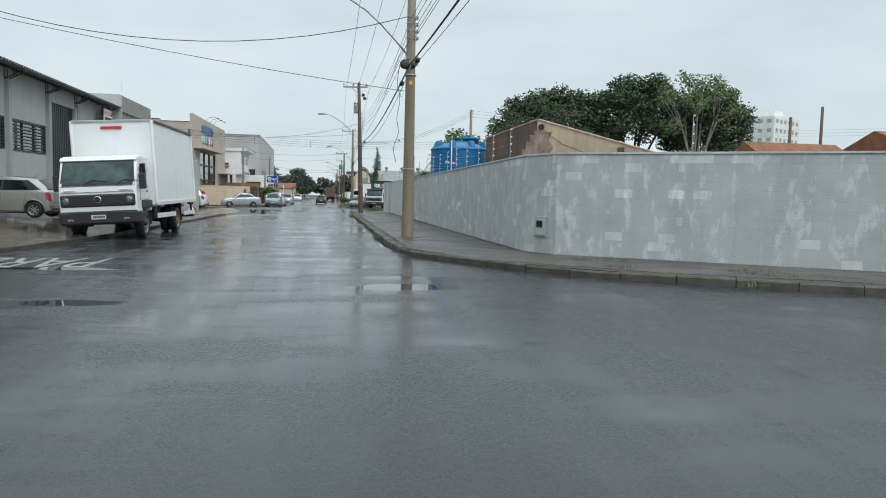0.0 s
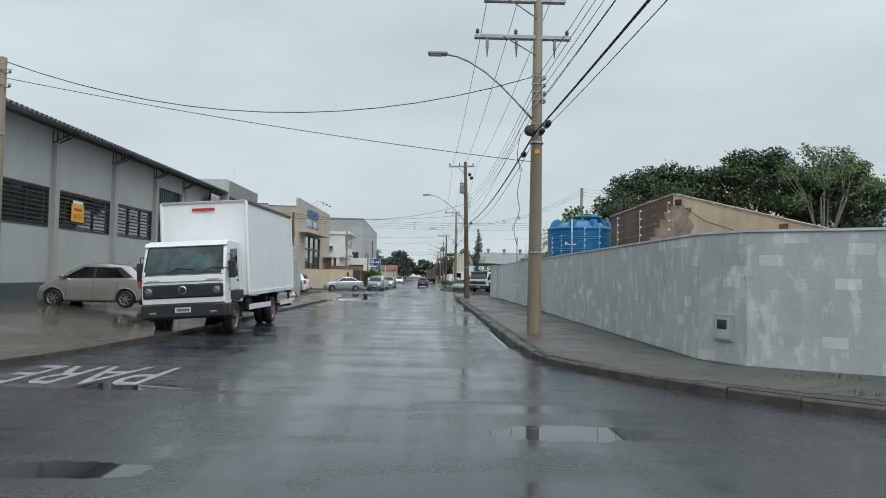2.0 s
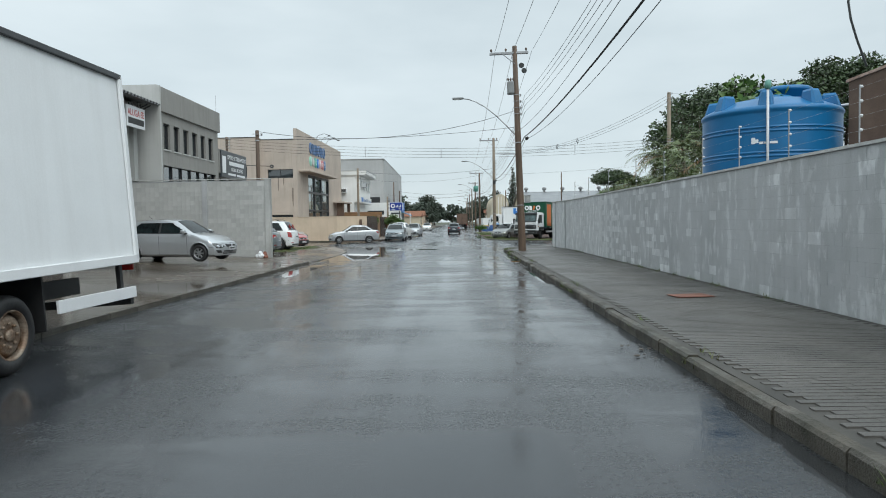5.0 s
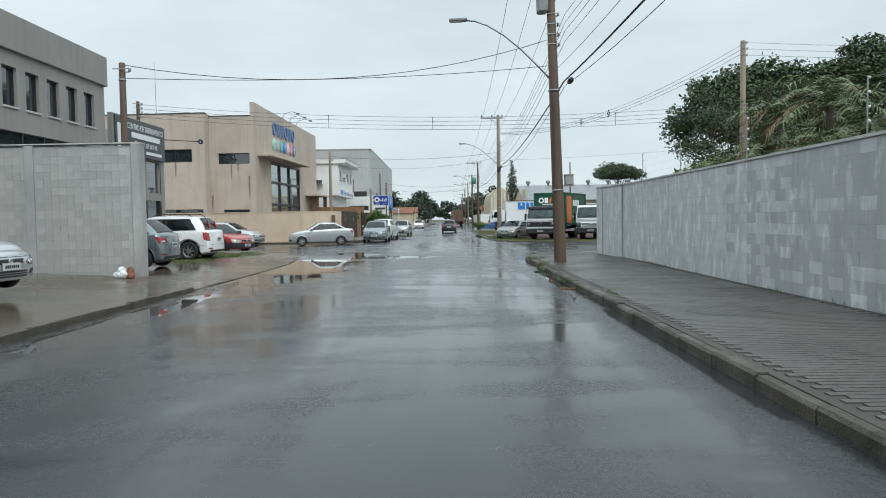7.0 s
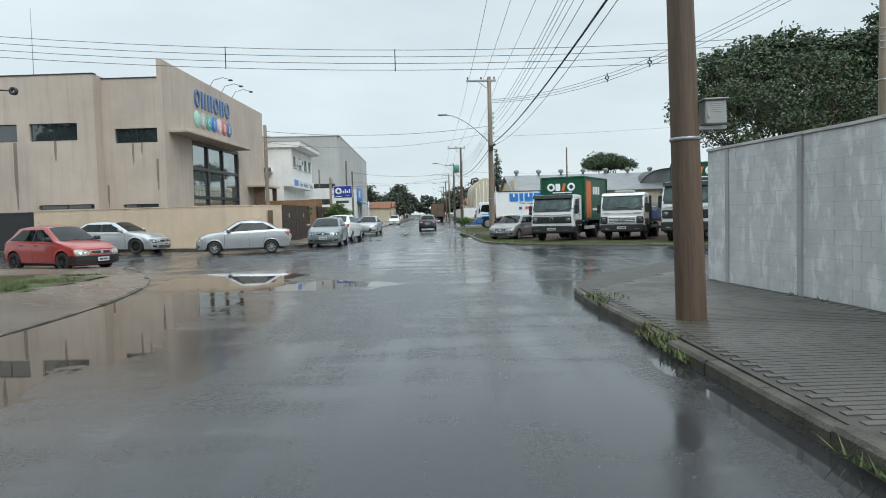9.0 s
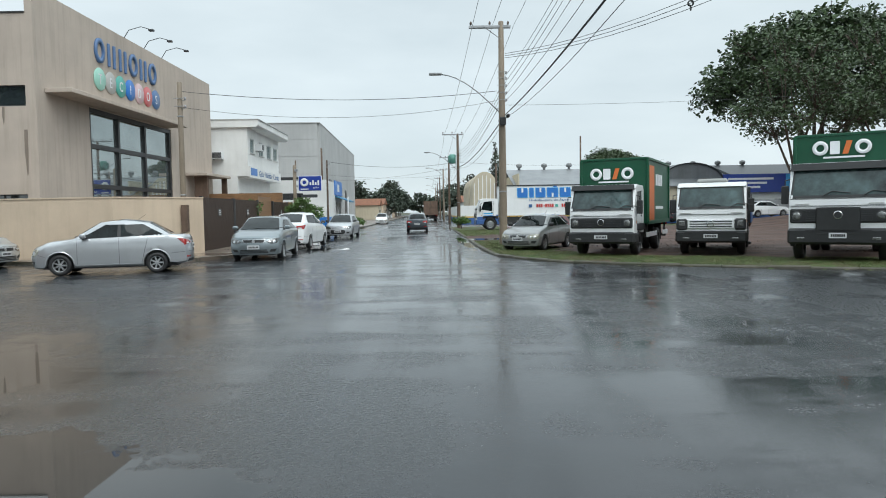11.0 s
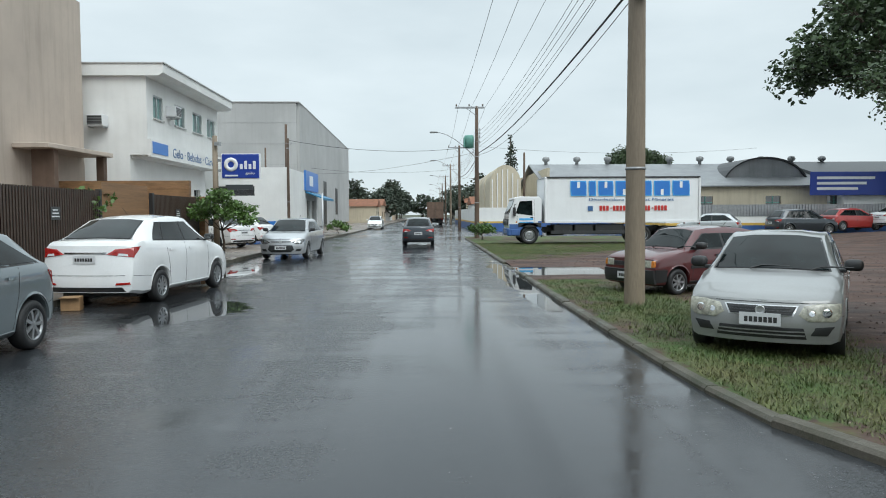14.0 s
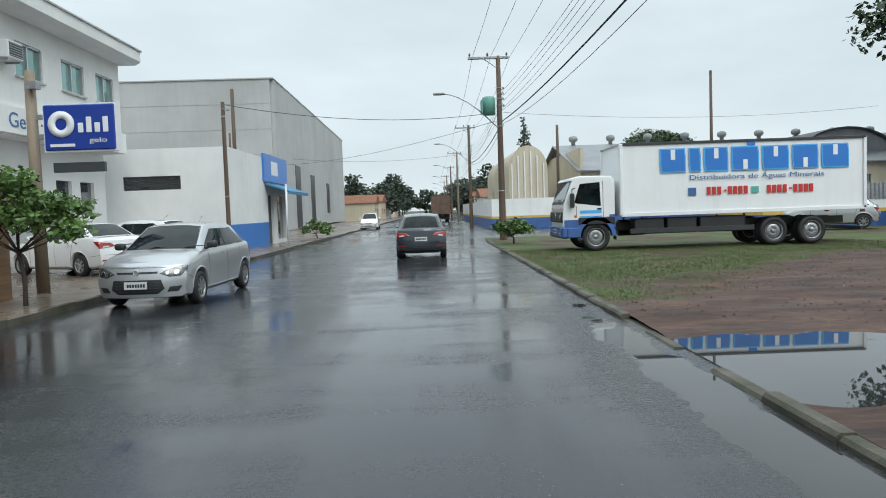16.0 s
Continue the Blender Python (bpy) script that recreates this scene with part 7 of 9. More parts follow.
def rim_mesh(r, w, spokes, material, truck=False):
    """A dished rim with spokes, its face towards +x."""
    bm = bmesh.new()
    f = w / 2
    lathe(bm, [(r * 0.64, -f * 0.9), (r * 0.66, f * 0.98), (r * 0.6, f * 1.02), (r * 0.57, f * 0.7), (r * 0.57, -f * 0.9)], 28, "x", hollow=True)
    lathe(bm, [(r * 0.12, f * 0.5), (r * 0.17, f * 0.86), (r * 0.1, f * 0.95), (0.004, f * 0.95)], 12, "x")
    if truck:
        lathe(bm, [(r * 0.58, f * 0.35), (r * 0.42, f * 0.75), (r * 0.22, f * 0.55), (0.01, f * 0.55)], 20, "x")
        for k in range(8):
            a = k * math.tau / 8
            lathe(bm, [(0.02, f * 0.6), (0.02, f * 0.85), (0.004, f * 0.86)], 6, "x", (0, r * 0.3 * math.cos(a), r * 0.3 * math.sin(a)))
    else:
        for k in range(spokes):
            a = k * math.tau / spokes
            sp = boxes((f * 0.6, f * 0.92, r * 0.12, r * 0.6, -r * 0.07, r * 0.07))
            bmesh.ops.transform(sp, matrix=Matrix.Rotation(a, 4, "X"), verts=sp.verts)
            me = bpy.data.meshes.new("spoke")
            sp.to_mesh(me)
            sp.free()
            bm.from_mesh(me)
            bpy.data.meshes.remove(me)
    me = finish(bm, "rim", material)
    return me


def hub_mesh(r, w):
    return finish(lathe(bmesh.new(), [(r * 0.57, -w * 0.1), (r * 0.57, w * 0.1), (0.01, w * 0.12)], 20, "x"), "brake_disc", M["blackplastic"])


TYRE = {}


def wheel(parent, x, y, r, w, side, rim, spokes=7, truck=False):
    """A tyre with its rim and brake; side +1 faces +x."""
    key = (r, w, rim, spokes, truck)
    if key not in TYRE:
        TYRE[key] = (tyre_mesh(r, w), rim_mesh(r, w, spokes, M[rim], truck), hub_mesh(r, w))
    t, rm, hb = TYRE[key]
    wh = part_of("wheel", t, parent, (x, y, r), 0 if side > 0 else 180)
    part_of("rim", rm, wh)
    part_of("brake_disc", hb, wh)


def ramp_of(keys):
    ks = sorted(keys)
    def f(v):
        if v <= ks[0][0]:
            return ks[0][1]
        for (a, p), (b, q) in zip(ks, ks[1:]):
            if v <= b:
                return p + (q - p) * (v - a) / (b - a)
        return ks[-1][1]
    return f


def car(label, x, y, z, heading, paint_mat, L=4.0, W=1.68, H=1.48, wb=2.5, fo=0.82, cowl=(1.12, 0.97), roof=(1.8, 3.3), rear=(3.8, 1.0), deck=None, nose=0.66, wheel_r=0.3,
        rim="rim", spokes=7, lamps="round", grille="slot", bumper=None, group="parked cars", rails=False, tail="side", cladding=False, box_nose=False, k=1.0, kz=1.0, dark_mirror=None, quarter=False):
    """A car, nose to local +y. cowl, rear: distance from the nose and height of the foot of the front and rear glass; roof: where it begins and ends."""
    c = thing("car", label, "car", x, y, z, heading, group=group)
    L, W, H, wb, fo, nose, wheel_r = L * k, W * k, H * k, wb * k, fo * k, nose * k, wheel_r * k
    cowl, roof, rear, deck = tuple(v * k for v in cowl), tuple(v * k for v in roof), tuple(v * k for v in rear), deck and deck * k
    H, nose, deck = H * kz, nose * kz, deck and deck * kz
    cowl, rear = (cowl[0], cowl[1] * kz), (rear[0], rear[1] * kz)
    h = L / 2
    yf, yr = h - fo, h - fo - wb
    yc, y1, y2, yb = h - cowl[0], h - roof[0], h - roof[1], h - rear[0]
    tailtop = deck or rear[1]
    arch_r = wheel_r * 1.17
    q0, q1 = fo - arch_r - 0.01, L - fo - wb - arch_r - 0.01
    cf, cr = (0.05, 0.05) if box_nose else (min(0.27, q0 * 0.62), min(0.15, q1 * 0.5))
    lip = 0.03 if box_nose else min(0.10, q0 * 0.25)

    def bend(p):
        """Round the nose and the tail in plan and in profile."""
        a, b = max(0.0, min(1.0, (p.y - h + q0) / q0)), max(0.0, min(1.0, (-h + q1 - p.y) / q1))
        e = min(1.0, abs(p.x) / (W / 2))
        up = max(0.0, min(1.0, (p.z - 0.5) / max(0.1, nose - 0.44)))
        low_ = max(0.0, (0.36 - p.z) / 0.2)
        back = max(0.0, min(1.0, (p.z - 0.55) / max(0.1, tailtop - 0.55)))
        return Vector((p.x, p.y - a * (cf * e ** 2.5 + lip * up ** 1.4 + 0.06 * low_) + b * (cr * e ** 3 + 0.07 * back ** 1.2 + 0.06 * low_), p.z))

    belt = ramp_of([(h, nose - 0.025), (h - 0.12, nose + 0.01), (h - 0.3, nose + 0.04), (yc, cowl[1] - 0.045), ((y1 + y2) / 2, cowl[1] - 0.01), (yb, rear[1] - 0.04), (-h + 0.12, tailtop - 0.06), (-h, tailtop - 0.12)])
    top = ramp_of([(h, nose + 0.0), (h - 0.02, nose + 0.028), (h - 0.08, nose + 0.058), (h - 0.25, nose + 0.10), (h - 0.6, nose + 0.10 + (cowl[1] - nose - 0.10) * 0.62), (yc, cowl[1]), (yc + (y1 - yc) * 0.5, cowl[1] + (H - 0.05 - cowl[1]) * 0.54), (y1, H - 0.05), (y1 - 0.3, H - 0.012), ((y1 + y2) / 2, H),
                   (y2 + 0.3, H - 0.03), (y2, H - 0.075), (y2 + (yb - y2) * 0.5, rear[1] + (H - 0.075 - rear[1]) * 0.54), (yb, rear[1]), (-h + 0.1, tailtop - 0.005), (-h + 0.03, tailtop - 0.03), (-h, tailtop - 0.09)])
    width = ramp_of([(h, 0.95), (h - 0.12, 0.97), (h - 0.45, 0.992), (0.3, 1.0), (-0.6, 1.0), (-h + 0.4, 0.992), (-h + 0.12, 0.97), (-h, 0.94)])
    low = ramp_of([(h, 0.21), (h - 0.4, 0.19), (0.3, 0.2), (-h + 0.4, 0.21), (-h, 0.27)])
    roofw = ramp_of([(h, 0.85), (yc + 0.3, 0.87), (yc, 0.865), (yc + (y1 - yc) * 0.5, 0.80), (y1, 0.725), ((y1 + y2) / 2, 0.735), (y2, 0.705), (yb, 0.83), (-h + 0.1, 0.86), (-h, 0.86)])

    def bottom(v):
        zb = low(v)
        for a in (yf, yr):
            d = abs(v - a)
            if d < arch_r:
                zb = max(zb, wheel_r + math.sqrt(max(0.0, arch_r ** 2 - d * d)))
        return zb

    def section(v):
        zb, zs, zt, w = bottom(v), belt(v), top(v), width(v) * W / 2
        zs = max(zs, zb + 0.06)
        zt = max(zt, zs + 0.015)
        wr = roofw(v) * W / 2
        cab = max(0.0, min(1.0, (zt - zs - 0.08) / (H - zs - 0.08)))
        ze = zs + (zt - zs) * (0.5 + 0.36 * cab)
        zl = low(v)
        def zq(f):
            return max(zb + 0.008 + 0.01 * f, zl + (zs - zl) * f)
        return [(0, zb), (w * 0.88, zb), (w * 0.955, zq(0.06)), (w * 0.978, zq(0.2)), (w * 0.985, zq(0.36)), (w * 1.0, zq(0.52)), (w * 0.998, zq(0.68)), (w * 0.985, zq(0.84)), (w * 0.972, zq(0.93)), (w * 0.945, zs),
                (w * 0.945 + (wr - w * 0.945) * 0.5, zs + (ze - zs) * 0.5), (wr, ze), (wr * 0.93, ze + (zt - ze) * 0.55), (wr * 0.8, zt - 0.012 - 0.02 * cab), (wr * 0.45, zt - 0.004), (0, zt)]
    SB = 9
    ys = {h, h - 0.02, h - 0.08, h - 0.16, h - 0.25, h - 0.35, -h, -h + 0.03, -h + 0.1, -h + 0.2, -h + 0.3, yc, y1, y2, yb, yc + 0.12, y1 - 0.15, y1 - 0.3, y2 + 0.3, y2 + 0.15, (y1 + y2) / 2}
    for q in range(1, 5):
        ys.add(yc + (y1 - yc) * q / 5)
        ys.add(y2 + (yb - y2) * q / 5)
    for a in (yf, yr):
        for d in (-1.0, -0.985, -0.92, -0.8, -0.6, -0.3, 0.0, 0.3, 0.6, 0.8, 0.92, 0.985, 1.0):
            ys.add(a + d * arch_r)
    ys = sorted(ys, reverse=True)
    ys = [v for q, v in enumerate(ys) if q == 0 or ys[q - 1] - v > 0.004]
    bm = bmesh.new()
    rows = []
    for v in ys:
        half = section(v)
        rows.append([bm.verts.new((px, v, pz)) for px, pz in half] + [bm.verts.new((-px, v, pz)) for px, pz in half[-2:0:-1]])
    n = len(rows[0])
    for u, w in zip(rows, rows[1:]):
        for j in range(n):
            bm.faces.new((u[j], u[(j + 1) % n], w[(j + 1) % n], w[j])).smooth = True
    for v in (h, -h):
        grid = [[bm.verts.new((px * (2 * q / 12 - 1), v, pz)) for q in range(13)] for px, pz in section(v)[1:-1]]
        tip = bm.verts.new((0, v, section(v)[-1][1]))
        for u, w in zip(grid, grid[1:]):
            for q in range(12):
                bm.faces.new((u[q], u[q + 1], w[q + 1], w[q])).smooth = True
        for q in range(12):
            bm.faces.new((grid[-1][q], grid[-1][q + 1], tip)).smooth = True
    bmesh.ops.remove_doubles(bm, verts=bm.verts, dist=0.0015)
    for q in bm.verts:
        q.co = bend(q.co)
    bmesh.ops.recalc_face_normals(bm, faces=bm.faces)
    body = part("body", bm, paint_mat, c)
    body.data.set_sharp_from_angle(angle=radians(34))

    def skin(v, zz, side):
        """The point of the flank at a station and a height."""
        s = section(v)
        for (xa, za), (xb, zb) in zip(s[1:], s[2:]):
            if za <= zz <= zb and zb - za > 1e-6:
                return Vector((side * (xa + (xb - xa) * (zz - za) / (zb - za)), v, zz))
        return Vector((side * (s[1][0] if zz < s[1][1] else s[-2][0]), v, zz))

    def shell(name, grid, material, out, parent=c, label="", thick=0.012):
        b = bmesh.new()
        vs = [[b.verts.new(p) for p in row] for row in grid]
        for u, w in zip(vs, vs[1:]):
            for q in range(len(u) - 1):
                f = b.faces.new((u[q], u[q + 1], w[q + 1], w[q]))
                f.smooth = True
        bmesh.ops.recalc_face_normals(b, faces=b.faces)
        b.normal_update()
        if sum((f.normal.dot(out) * f.calc_area() for f in b.faces)) < 0:
            bmesh.ops.reverse_faces(b, faces=b.faces)
        bmesh.ops.solidify(b, geom=b.faces[:], thickness=thick)
        ob = part(name, b, material, parent, label)
        ob.data.set_sharp_from_angle(angle=radians(40))
        return ob

    def flank(name, quad, side, material, off=0.004, nu=6, nv=4, parent=c, label=""):
        """A piece on the flank: corners (station, height) foot front, foot rear, head rear, head front."""
        (a, b), (d, e) = quad[:2], quad[3:1:-1]
        grid = []
        for i in range(nu + 1):
            s, row = i / nu, []
            for j in range(nv + 1):
                t = j / nv
                v = (a[0] + (b[0] - a[0]) * s) * (1 - t) + (d[0] + (e[0] - d[0]) * s) * t
                zz = (a[1] + (b[1] - a[1]) * s) * (1 - t) + (d[1] + (e[1] - d[1]) * s) * t
                p = bend(skin(v, zz, side))
                row.append(p + Vector((side * off, 0, off * 0.4)))
            grid.append(row)
        return shell(name, grid, material, Vector((side, 0, 0.2)), parent, label)

    def face(name, poly, material, end=1, off=0.008, parent=c, label=""):
        """A piece on the nose (end 1) or the tail (end -1): outline in x and z."""
        edge = []
        for (xa, za), (xb, zb) in zip(poly, poly[1:] + poly[:1]):
            m = max(1, int(math.hypot(xb - xa, zb - za) / 0.06))
            edge += [(xa + (xb - xa) * q / m, za + (zb - za) * q / m) for q in range(m)]
        cx, cz = sum(p[0] for p in edge) / len(edge), sum(p[1] for p in edge) / len(edge)
        b = bmesh.new()
        rings = []
        for f, o in ((1.0, -0.02), (1.0, off * 0.6), (0.93, off), (0.6, off), (0.25, off)):
            rings.append([b.verts.new(bend(Vector((cx + (px - cx) * f, end * h, cz + (pz - cz) * f))) + Vector((0, end * o, 0))) for px, pz in edge])
        mid = b.verts.new(bend(Vector((cx, end * h, cz))) + Vector((0, end * off, 0)))
        m = len(edge)
        for u, w in zip(rings, rings[1:]):
            for q in range(m):
                b.faces.new((u[q], u[(q + 1) % m], w[(q + 1) % m], w[q])).smooth = True
        for q in range(m):
            b.faces.new((rings[-1][q], rings[-1][(q + 1) % m], mid)).smooth = True
        bmesh.ops.recalc_face_normals(b, faces=b.faces)
        ob = part(name, b, material, parent, label)
        ob.data.set_sharp_from_angle(angle=radians(50))
        return ob

    def rect(x0, x1, z0, z1):
        return [(x0, z0), (x1, z0), (x1, z1), (x0, z1)]

    def screen(name, va, vb, fa, fb, seal=0.03):
        """A curved pane across the car between two stations, at a share of the roof's width at each."""
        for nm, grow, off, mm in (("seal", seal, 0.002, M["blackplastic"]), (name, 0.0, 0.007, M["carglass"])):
            grid, sgn = [], 1 if va > vb else -1
            for i in range(9):
                v = va + grow * sgn * 0.6 + (vb - va - grow * sgn * 1.2) * i / 8
                s = section(v)
                wr, row = roofw(v) * W / 2, []
                f = fa + (fb - fa) * i / 8
                for j in range(13):
                    px = (wr * f + grow) * (2 * j / 12 - 1)
                    zz = s[-1][1]
                    for (xa, za), (xb, zb) in zip(s[SB:], s[SB + 1:]):
                        if xb <= abs(px) <= xa:
                            zz = za + (zb - za) * (xa - abs(px)) / max(1e-6, xa - xb)
                    row.append(Vector((px, v + off * (0.8 if v > 0 else -0.8), zz + off * 0.7)))
                grid.append(row)
            ob = shell(nm, grid, mm, Vector((0, 0.3 if va > 0 else -0.3, 1)))
        return ob

    part("underbody", boxes((-W * 0.36, W * 0.36, -h + 0.35, h - 0.35, 0.17, 0.5)), M["blackplastic"], c)
    for a in (yf, yr):
        part("arch_liner", boxes((-W * 0.42, W * 0.42, a - arch_r * 0.98, a + arch_r * 0.98, 0.4, wheel_r * 2.2)), M["blackplastic"], c)
    screen("windshield", yc - 0.03, y1 + 0.02, 0.90, 0.84, 0.02)
    screen("rear_window", y2 - 0.03, yb + 0.03, 0.80, 0.84, 0.02)
    ym = (yc + yr) / 2 - 0.10
    zroof = H - 0.15
    # side glass: its foot follows the belt, its ends lean with the pillars
    a_foot, a_head = yc - 0.22 * (yc - y1) - 0.04, y1 - 0.16
    c_foot = yb + (0.16 if not deck else 0.02) * 1.0
    c_head = y2 + (0.30 if not deck else 0.16)
    c_foot = max(c_foot, yr - wheel_r * (0.75 if not deck else 0.6))
    c_foot = min(c_foot, c_head + 0.08) if not deck else c_foot
    if deck:
        c_foot = min(c_foot, c_head - 0.12)
    def sill(v):
        return belt(v) + 0.035
    za, zc, zm = (min(zroof, section(v)[SB + 2][1] - 0.012) for v in (a_head, c_head, ym))
    for s in (-1, 1):
        g = 0.02
        flank("window_surround", [(a_foot + 0.03, sill(a_foot) - 0.02), (c_foot - 0.03, sill(c_foot) - 0.02), (c_head - 0.02, zc + 0.008), (a_head + 0.03, za + 0.008)], s, M["blackplastic"], 0.001, 14, 4)
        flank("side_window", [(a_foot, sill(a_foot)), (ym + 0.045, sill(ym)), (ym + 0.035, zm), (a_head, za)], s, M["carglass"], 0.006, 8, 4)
        split = yr + (0.16 if quarter else 9)
        if quarter:
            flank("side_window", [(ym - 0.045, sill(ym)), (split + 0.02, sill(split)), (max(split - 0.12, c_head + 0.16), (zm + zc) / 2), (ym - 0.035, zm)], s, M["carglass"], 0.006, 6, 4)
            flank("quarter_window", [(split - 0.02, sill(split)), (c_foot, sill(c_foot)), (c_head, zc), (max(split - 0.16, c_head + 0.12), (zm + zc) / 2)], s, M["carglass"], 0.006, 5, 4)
        else:
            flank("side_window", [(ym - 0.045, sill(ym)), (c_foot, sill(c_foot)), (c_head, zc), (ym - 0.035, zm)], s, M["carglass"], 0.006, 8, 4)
        for a in (yf, yr):
            wheel(c, s * (W / 2 - 0.10), a, wheel_r, 0.19, s, rim, spokes)
            ring = []
            for q in range(17):
                t = math.pi * (0.02 + 0.96 * q / 16)
                row = []
                for rr, oo in ((arch_r * 0.985, -0.03), (arch_r, 0.006), (arch_r * 1.06, 0.012), (arch_r * 1.13, 0.001)):
                    v, zz = a + rr * math.cos(t), wheel_r + rr * math.sin(t)
                    p = bend(skin(v, min(zz, belt(v) - 0.02), s))
                    row.append(Vector((p.x + s * oo, p.y, zz)))
                ring.append(row)
            shell("wheel_arch", ring, M["blackplastic"] if cladding and not box_nose else paint_mat, Vector((s, 0, 0)), thick=0.006)
        # seams, sill, handles, mirror
        zs = belt(ym)
        flank("door_seam", [(ym + 0.005, 0.27), (ym - 0.005, 0.27), (ym - 0.005, zs), (ym + 0.005, zs)], s, M["blackplastic"], 0.0015, 1, 10)
        va = yf - arch_r - 0.09
        flank("door_seam", [(va + 0.005, 0.3), (va - 0.005, 0.3), (va - 0.015, belt(va) - 0.01), (va - 0.005, belt(va) - 0.01)], s, M["blackplastic"], 0.0015, 1, 10)
        vb = yr + arch_r + 0.05
        flank("door_seam", [(vb + 0.005, 0.3), (vb - 0.005, 0.3), (vb - 0.175, zs), (vb - 0.165, zs)], s, M["blackplastic"], 0.0015, 1, 10)
        flank("sill_trim", [(yf - arch_r * 1.02, 0.205), (yr + arch_r * 1.02, 0.215), (yr + arch_r * 1.06, 0.275), (yf - arch_r * 1.06, 0.265)], s, M["blackplastic"] if cladding or bumper else paint_mat, 0.012, 8, 2)
        if cladding:
            flank("side_moulding", [(yf - arch_r * 1.08, 0.5), (yr + arch_r * 1.08, 0.5), (yr + arch_r * 1.08, 0.56), (yf - arch_r * 1.08, 0.56)], s, M["blackplastic"], 0.012, 8, 2)
        for v in (ym + 0.2, vb + 0.02):
            q = skin(v, zs - 0.13, s)
            flank("door_handle", [(v + 0.09, zs - 0.145), (v - 0.09, zs - 0.14), (v - 0.09, zs - 0.105), (v + 0.09, zs - 0.11)], s, M["blackplastic"] if bumper or grille == "slot" and cladding else paint_mat, 0.024, 4, 2)
        flank("bumper_seam", [(h - 0.04, nose - 0.17), (yf + arch_r * 1.02, 0.50), (yf + arch_r * 1.02, 0.506), (h - 0.04, nose - 0.163)], s, M["blackplastic"], 0.0015, 6, 1)
        flank("bumper_seam", [(yr - arch_r * 1.02, 0.52), (-h + 0.03, 0.56), (-h + 0.03, 0.567), (yr - arch_r * 1.02, 0.527)], s, M["blackplastic"], 0.0015, 6, 1)
        q = skin(yc - 0.24, belt(yc - 0.24) + 0.03, s)
        mb = bmesh.new()
        box(mb, q.x + s * 0.035, q.x + s * 0.225, yc - 0.36, yc - 0.20, q.z + 0.005, q.z + 0.135, bevel=0.05, seg=3)
        for f in mb.faces:
            f.smooth = True
        mir = part("mirror", mb, M["blackplastic"] if (bumper or grille == "wide" or spokes in (5, 9)) and dark_mirror is None or dark_mirror else paint_mat, c)
        part("mirror_stalk", boxes((min(q.x - s * 0.02, q.x + s * 0.06), max(q.x - s * 0.02, q.x + s * 0.06), yc - 0.30, yc - 0.22, q.z - 0.015, q.z + 0.03), bevel=0.01), M["blackplastic"], mir)
        part("mirror_glass", boxes((min(q.x + s * 0.06, q.x + s * 0.2), max(q.x + s * 0.06, q.x + s * 0.2), yc - 0.366, yc - 0.356, q.z + 0.03, q.z + 0.112)), M["chrome"], mir)
        if rails:
            rb = bmesh.new()
            tube(rb, [(s * W * 0.33, y1 - 0.2, H - 0.05), (s * W * 0.335, y1 - 0.36, H + 0.035), (s * W * 0.335, y2 + 0.4, H + 0.03), (s * W * 0.33, y2 + 0.2, H - 0.06)], 0.018, 6)
            part("roof_rail", rb, M["blackplastic"], c)
    hw = W / 2
    for s in (-1, 1):
        # front lamps
        if lamps == "square":
            pl = [(s * hw * 0.56, nose - 0.16), (s * hw * 0.84, nose - 0.16), (s * hw * 0.84, nose - 0.03), (s * hw * 0.56, nose - 0.03)]
            lm = face("headlamp", pl, M["lamp"], 1, 0.014)
            face("indicator", [(s * hw * 0.845, nose - 0.16), (s * hw * 0.95, nose - 0.15), (s * hw * 0.95, nose - 0.04), (s * hw * 0.845, nose - 0.03)], M["amber"], 1, 0.012)
        else:
            if lamps == "sweep":
                pl = [(s * hw * 0.47, nose - 0.135), (s * hw * 0.66, nose - 0.20), (s * hw * 0.86, nose - 0.19), (s * hw * 0.95, nose - 0.09), (s * hw * 0.955, nose - 0.01), (s * hw * 0.84, nose - 0.015), (s * hw * 0.6, nose - 0.075)]
            else:
                pl = [(s * hw * 0.46, nose - 0.15), (s * hw * 0.58, nose - 0.215), (s * hw * 0.88, nose - 0.215), (s * hw * 0.955, nose - 0.15), (s * hw * 0.95, nose - 0.03), (s * hw * 0.72, nose - 0.03), (s * hw * 0.52, nose - 0.06)]
            lm = face("headlamp", pl, M["lampshell"] if lamps == "sweep" else M["lamp"], 1, 0.010)
            for fx, rr in ((0.62, 0.032), (0.79, 0.047)):
                face("reflector", [(s * hw * fx + rr * math.cos(a * math.pi / 5), nose - (0.125 if fx > 0.7 else 0.13) + rr * math.sin(a * math.pi / 5)) for a in range(10)], M["chrome"], 1, 0.016, lm)
        # rear lamps
        if tail == "tall":
            face("tail_lamp", [(s * hw * 0.76, tailtop - 0.42), (s * hw * 0.945, tailtop - 0.40), (s * hw * 0.945, tailtop - 0.13), (s * hw * 0.78, tailtop - 0.13)], M["redlamp"], -1, 0.012)
            flank("tail_lamp", [(-h + 0.14, tailtop - 0.38), (-h + 0.005, tailtop - 0.40), (-h + 0.005, tailtop - 0.10), (-h + 0.2, tailtop - 0.10)], s, M["redlamp"], 0.010, 4, 5)
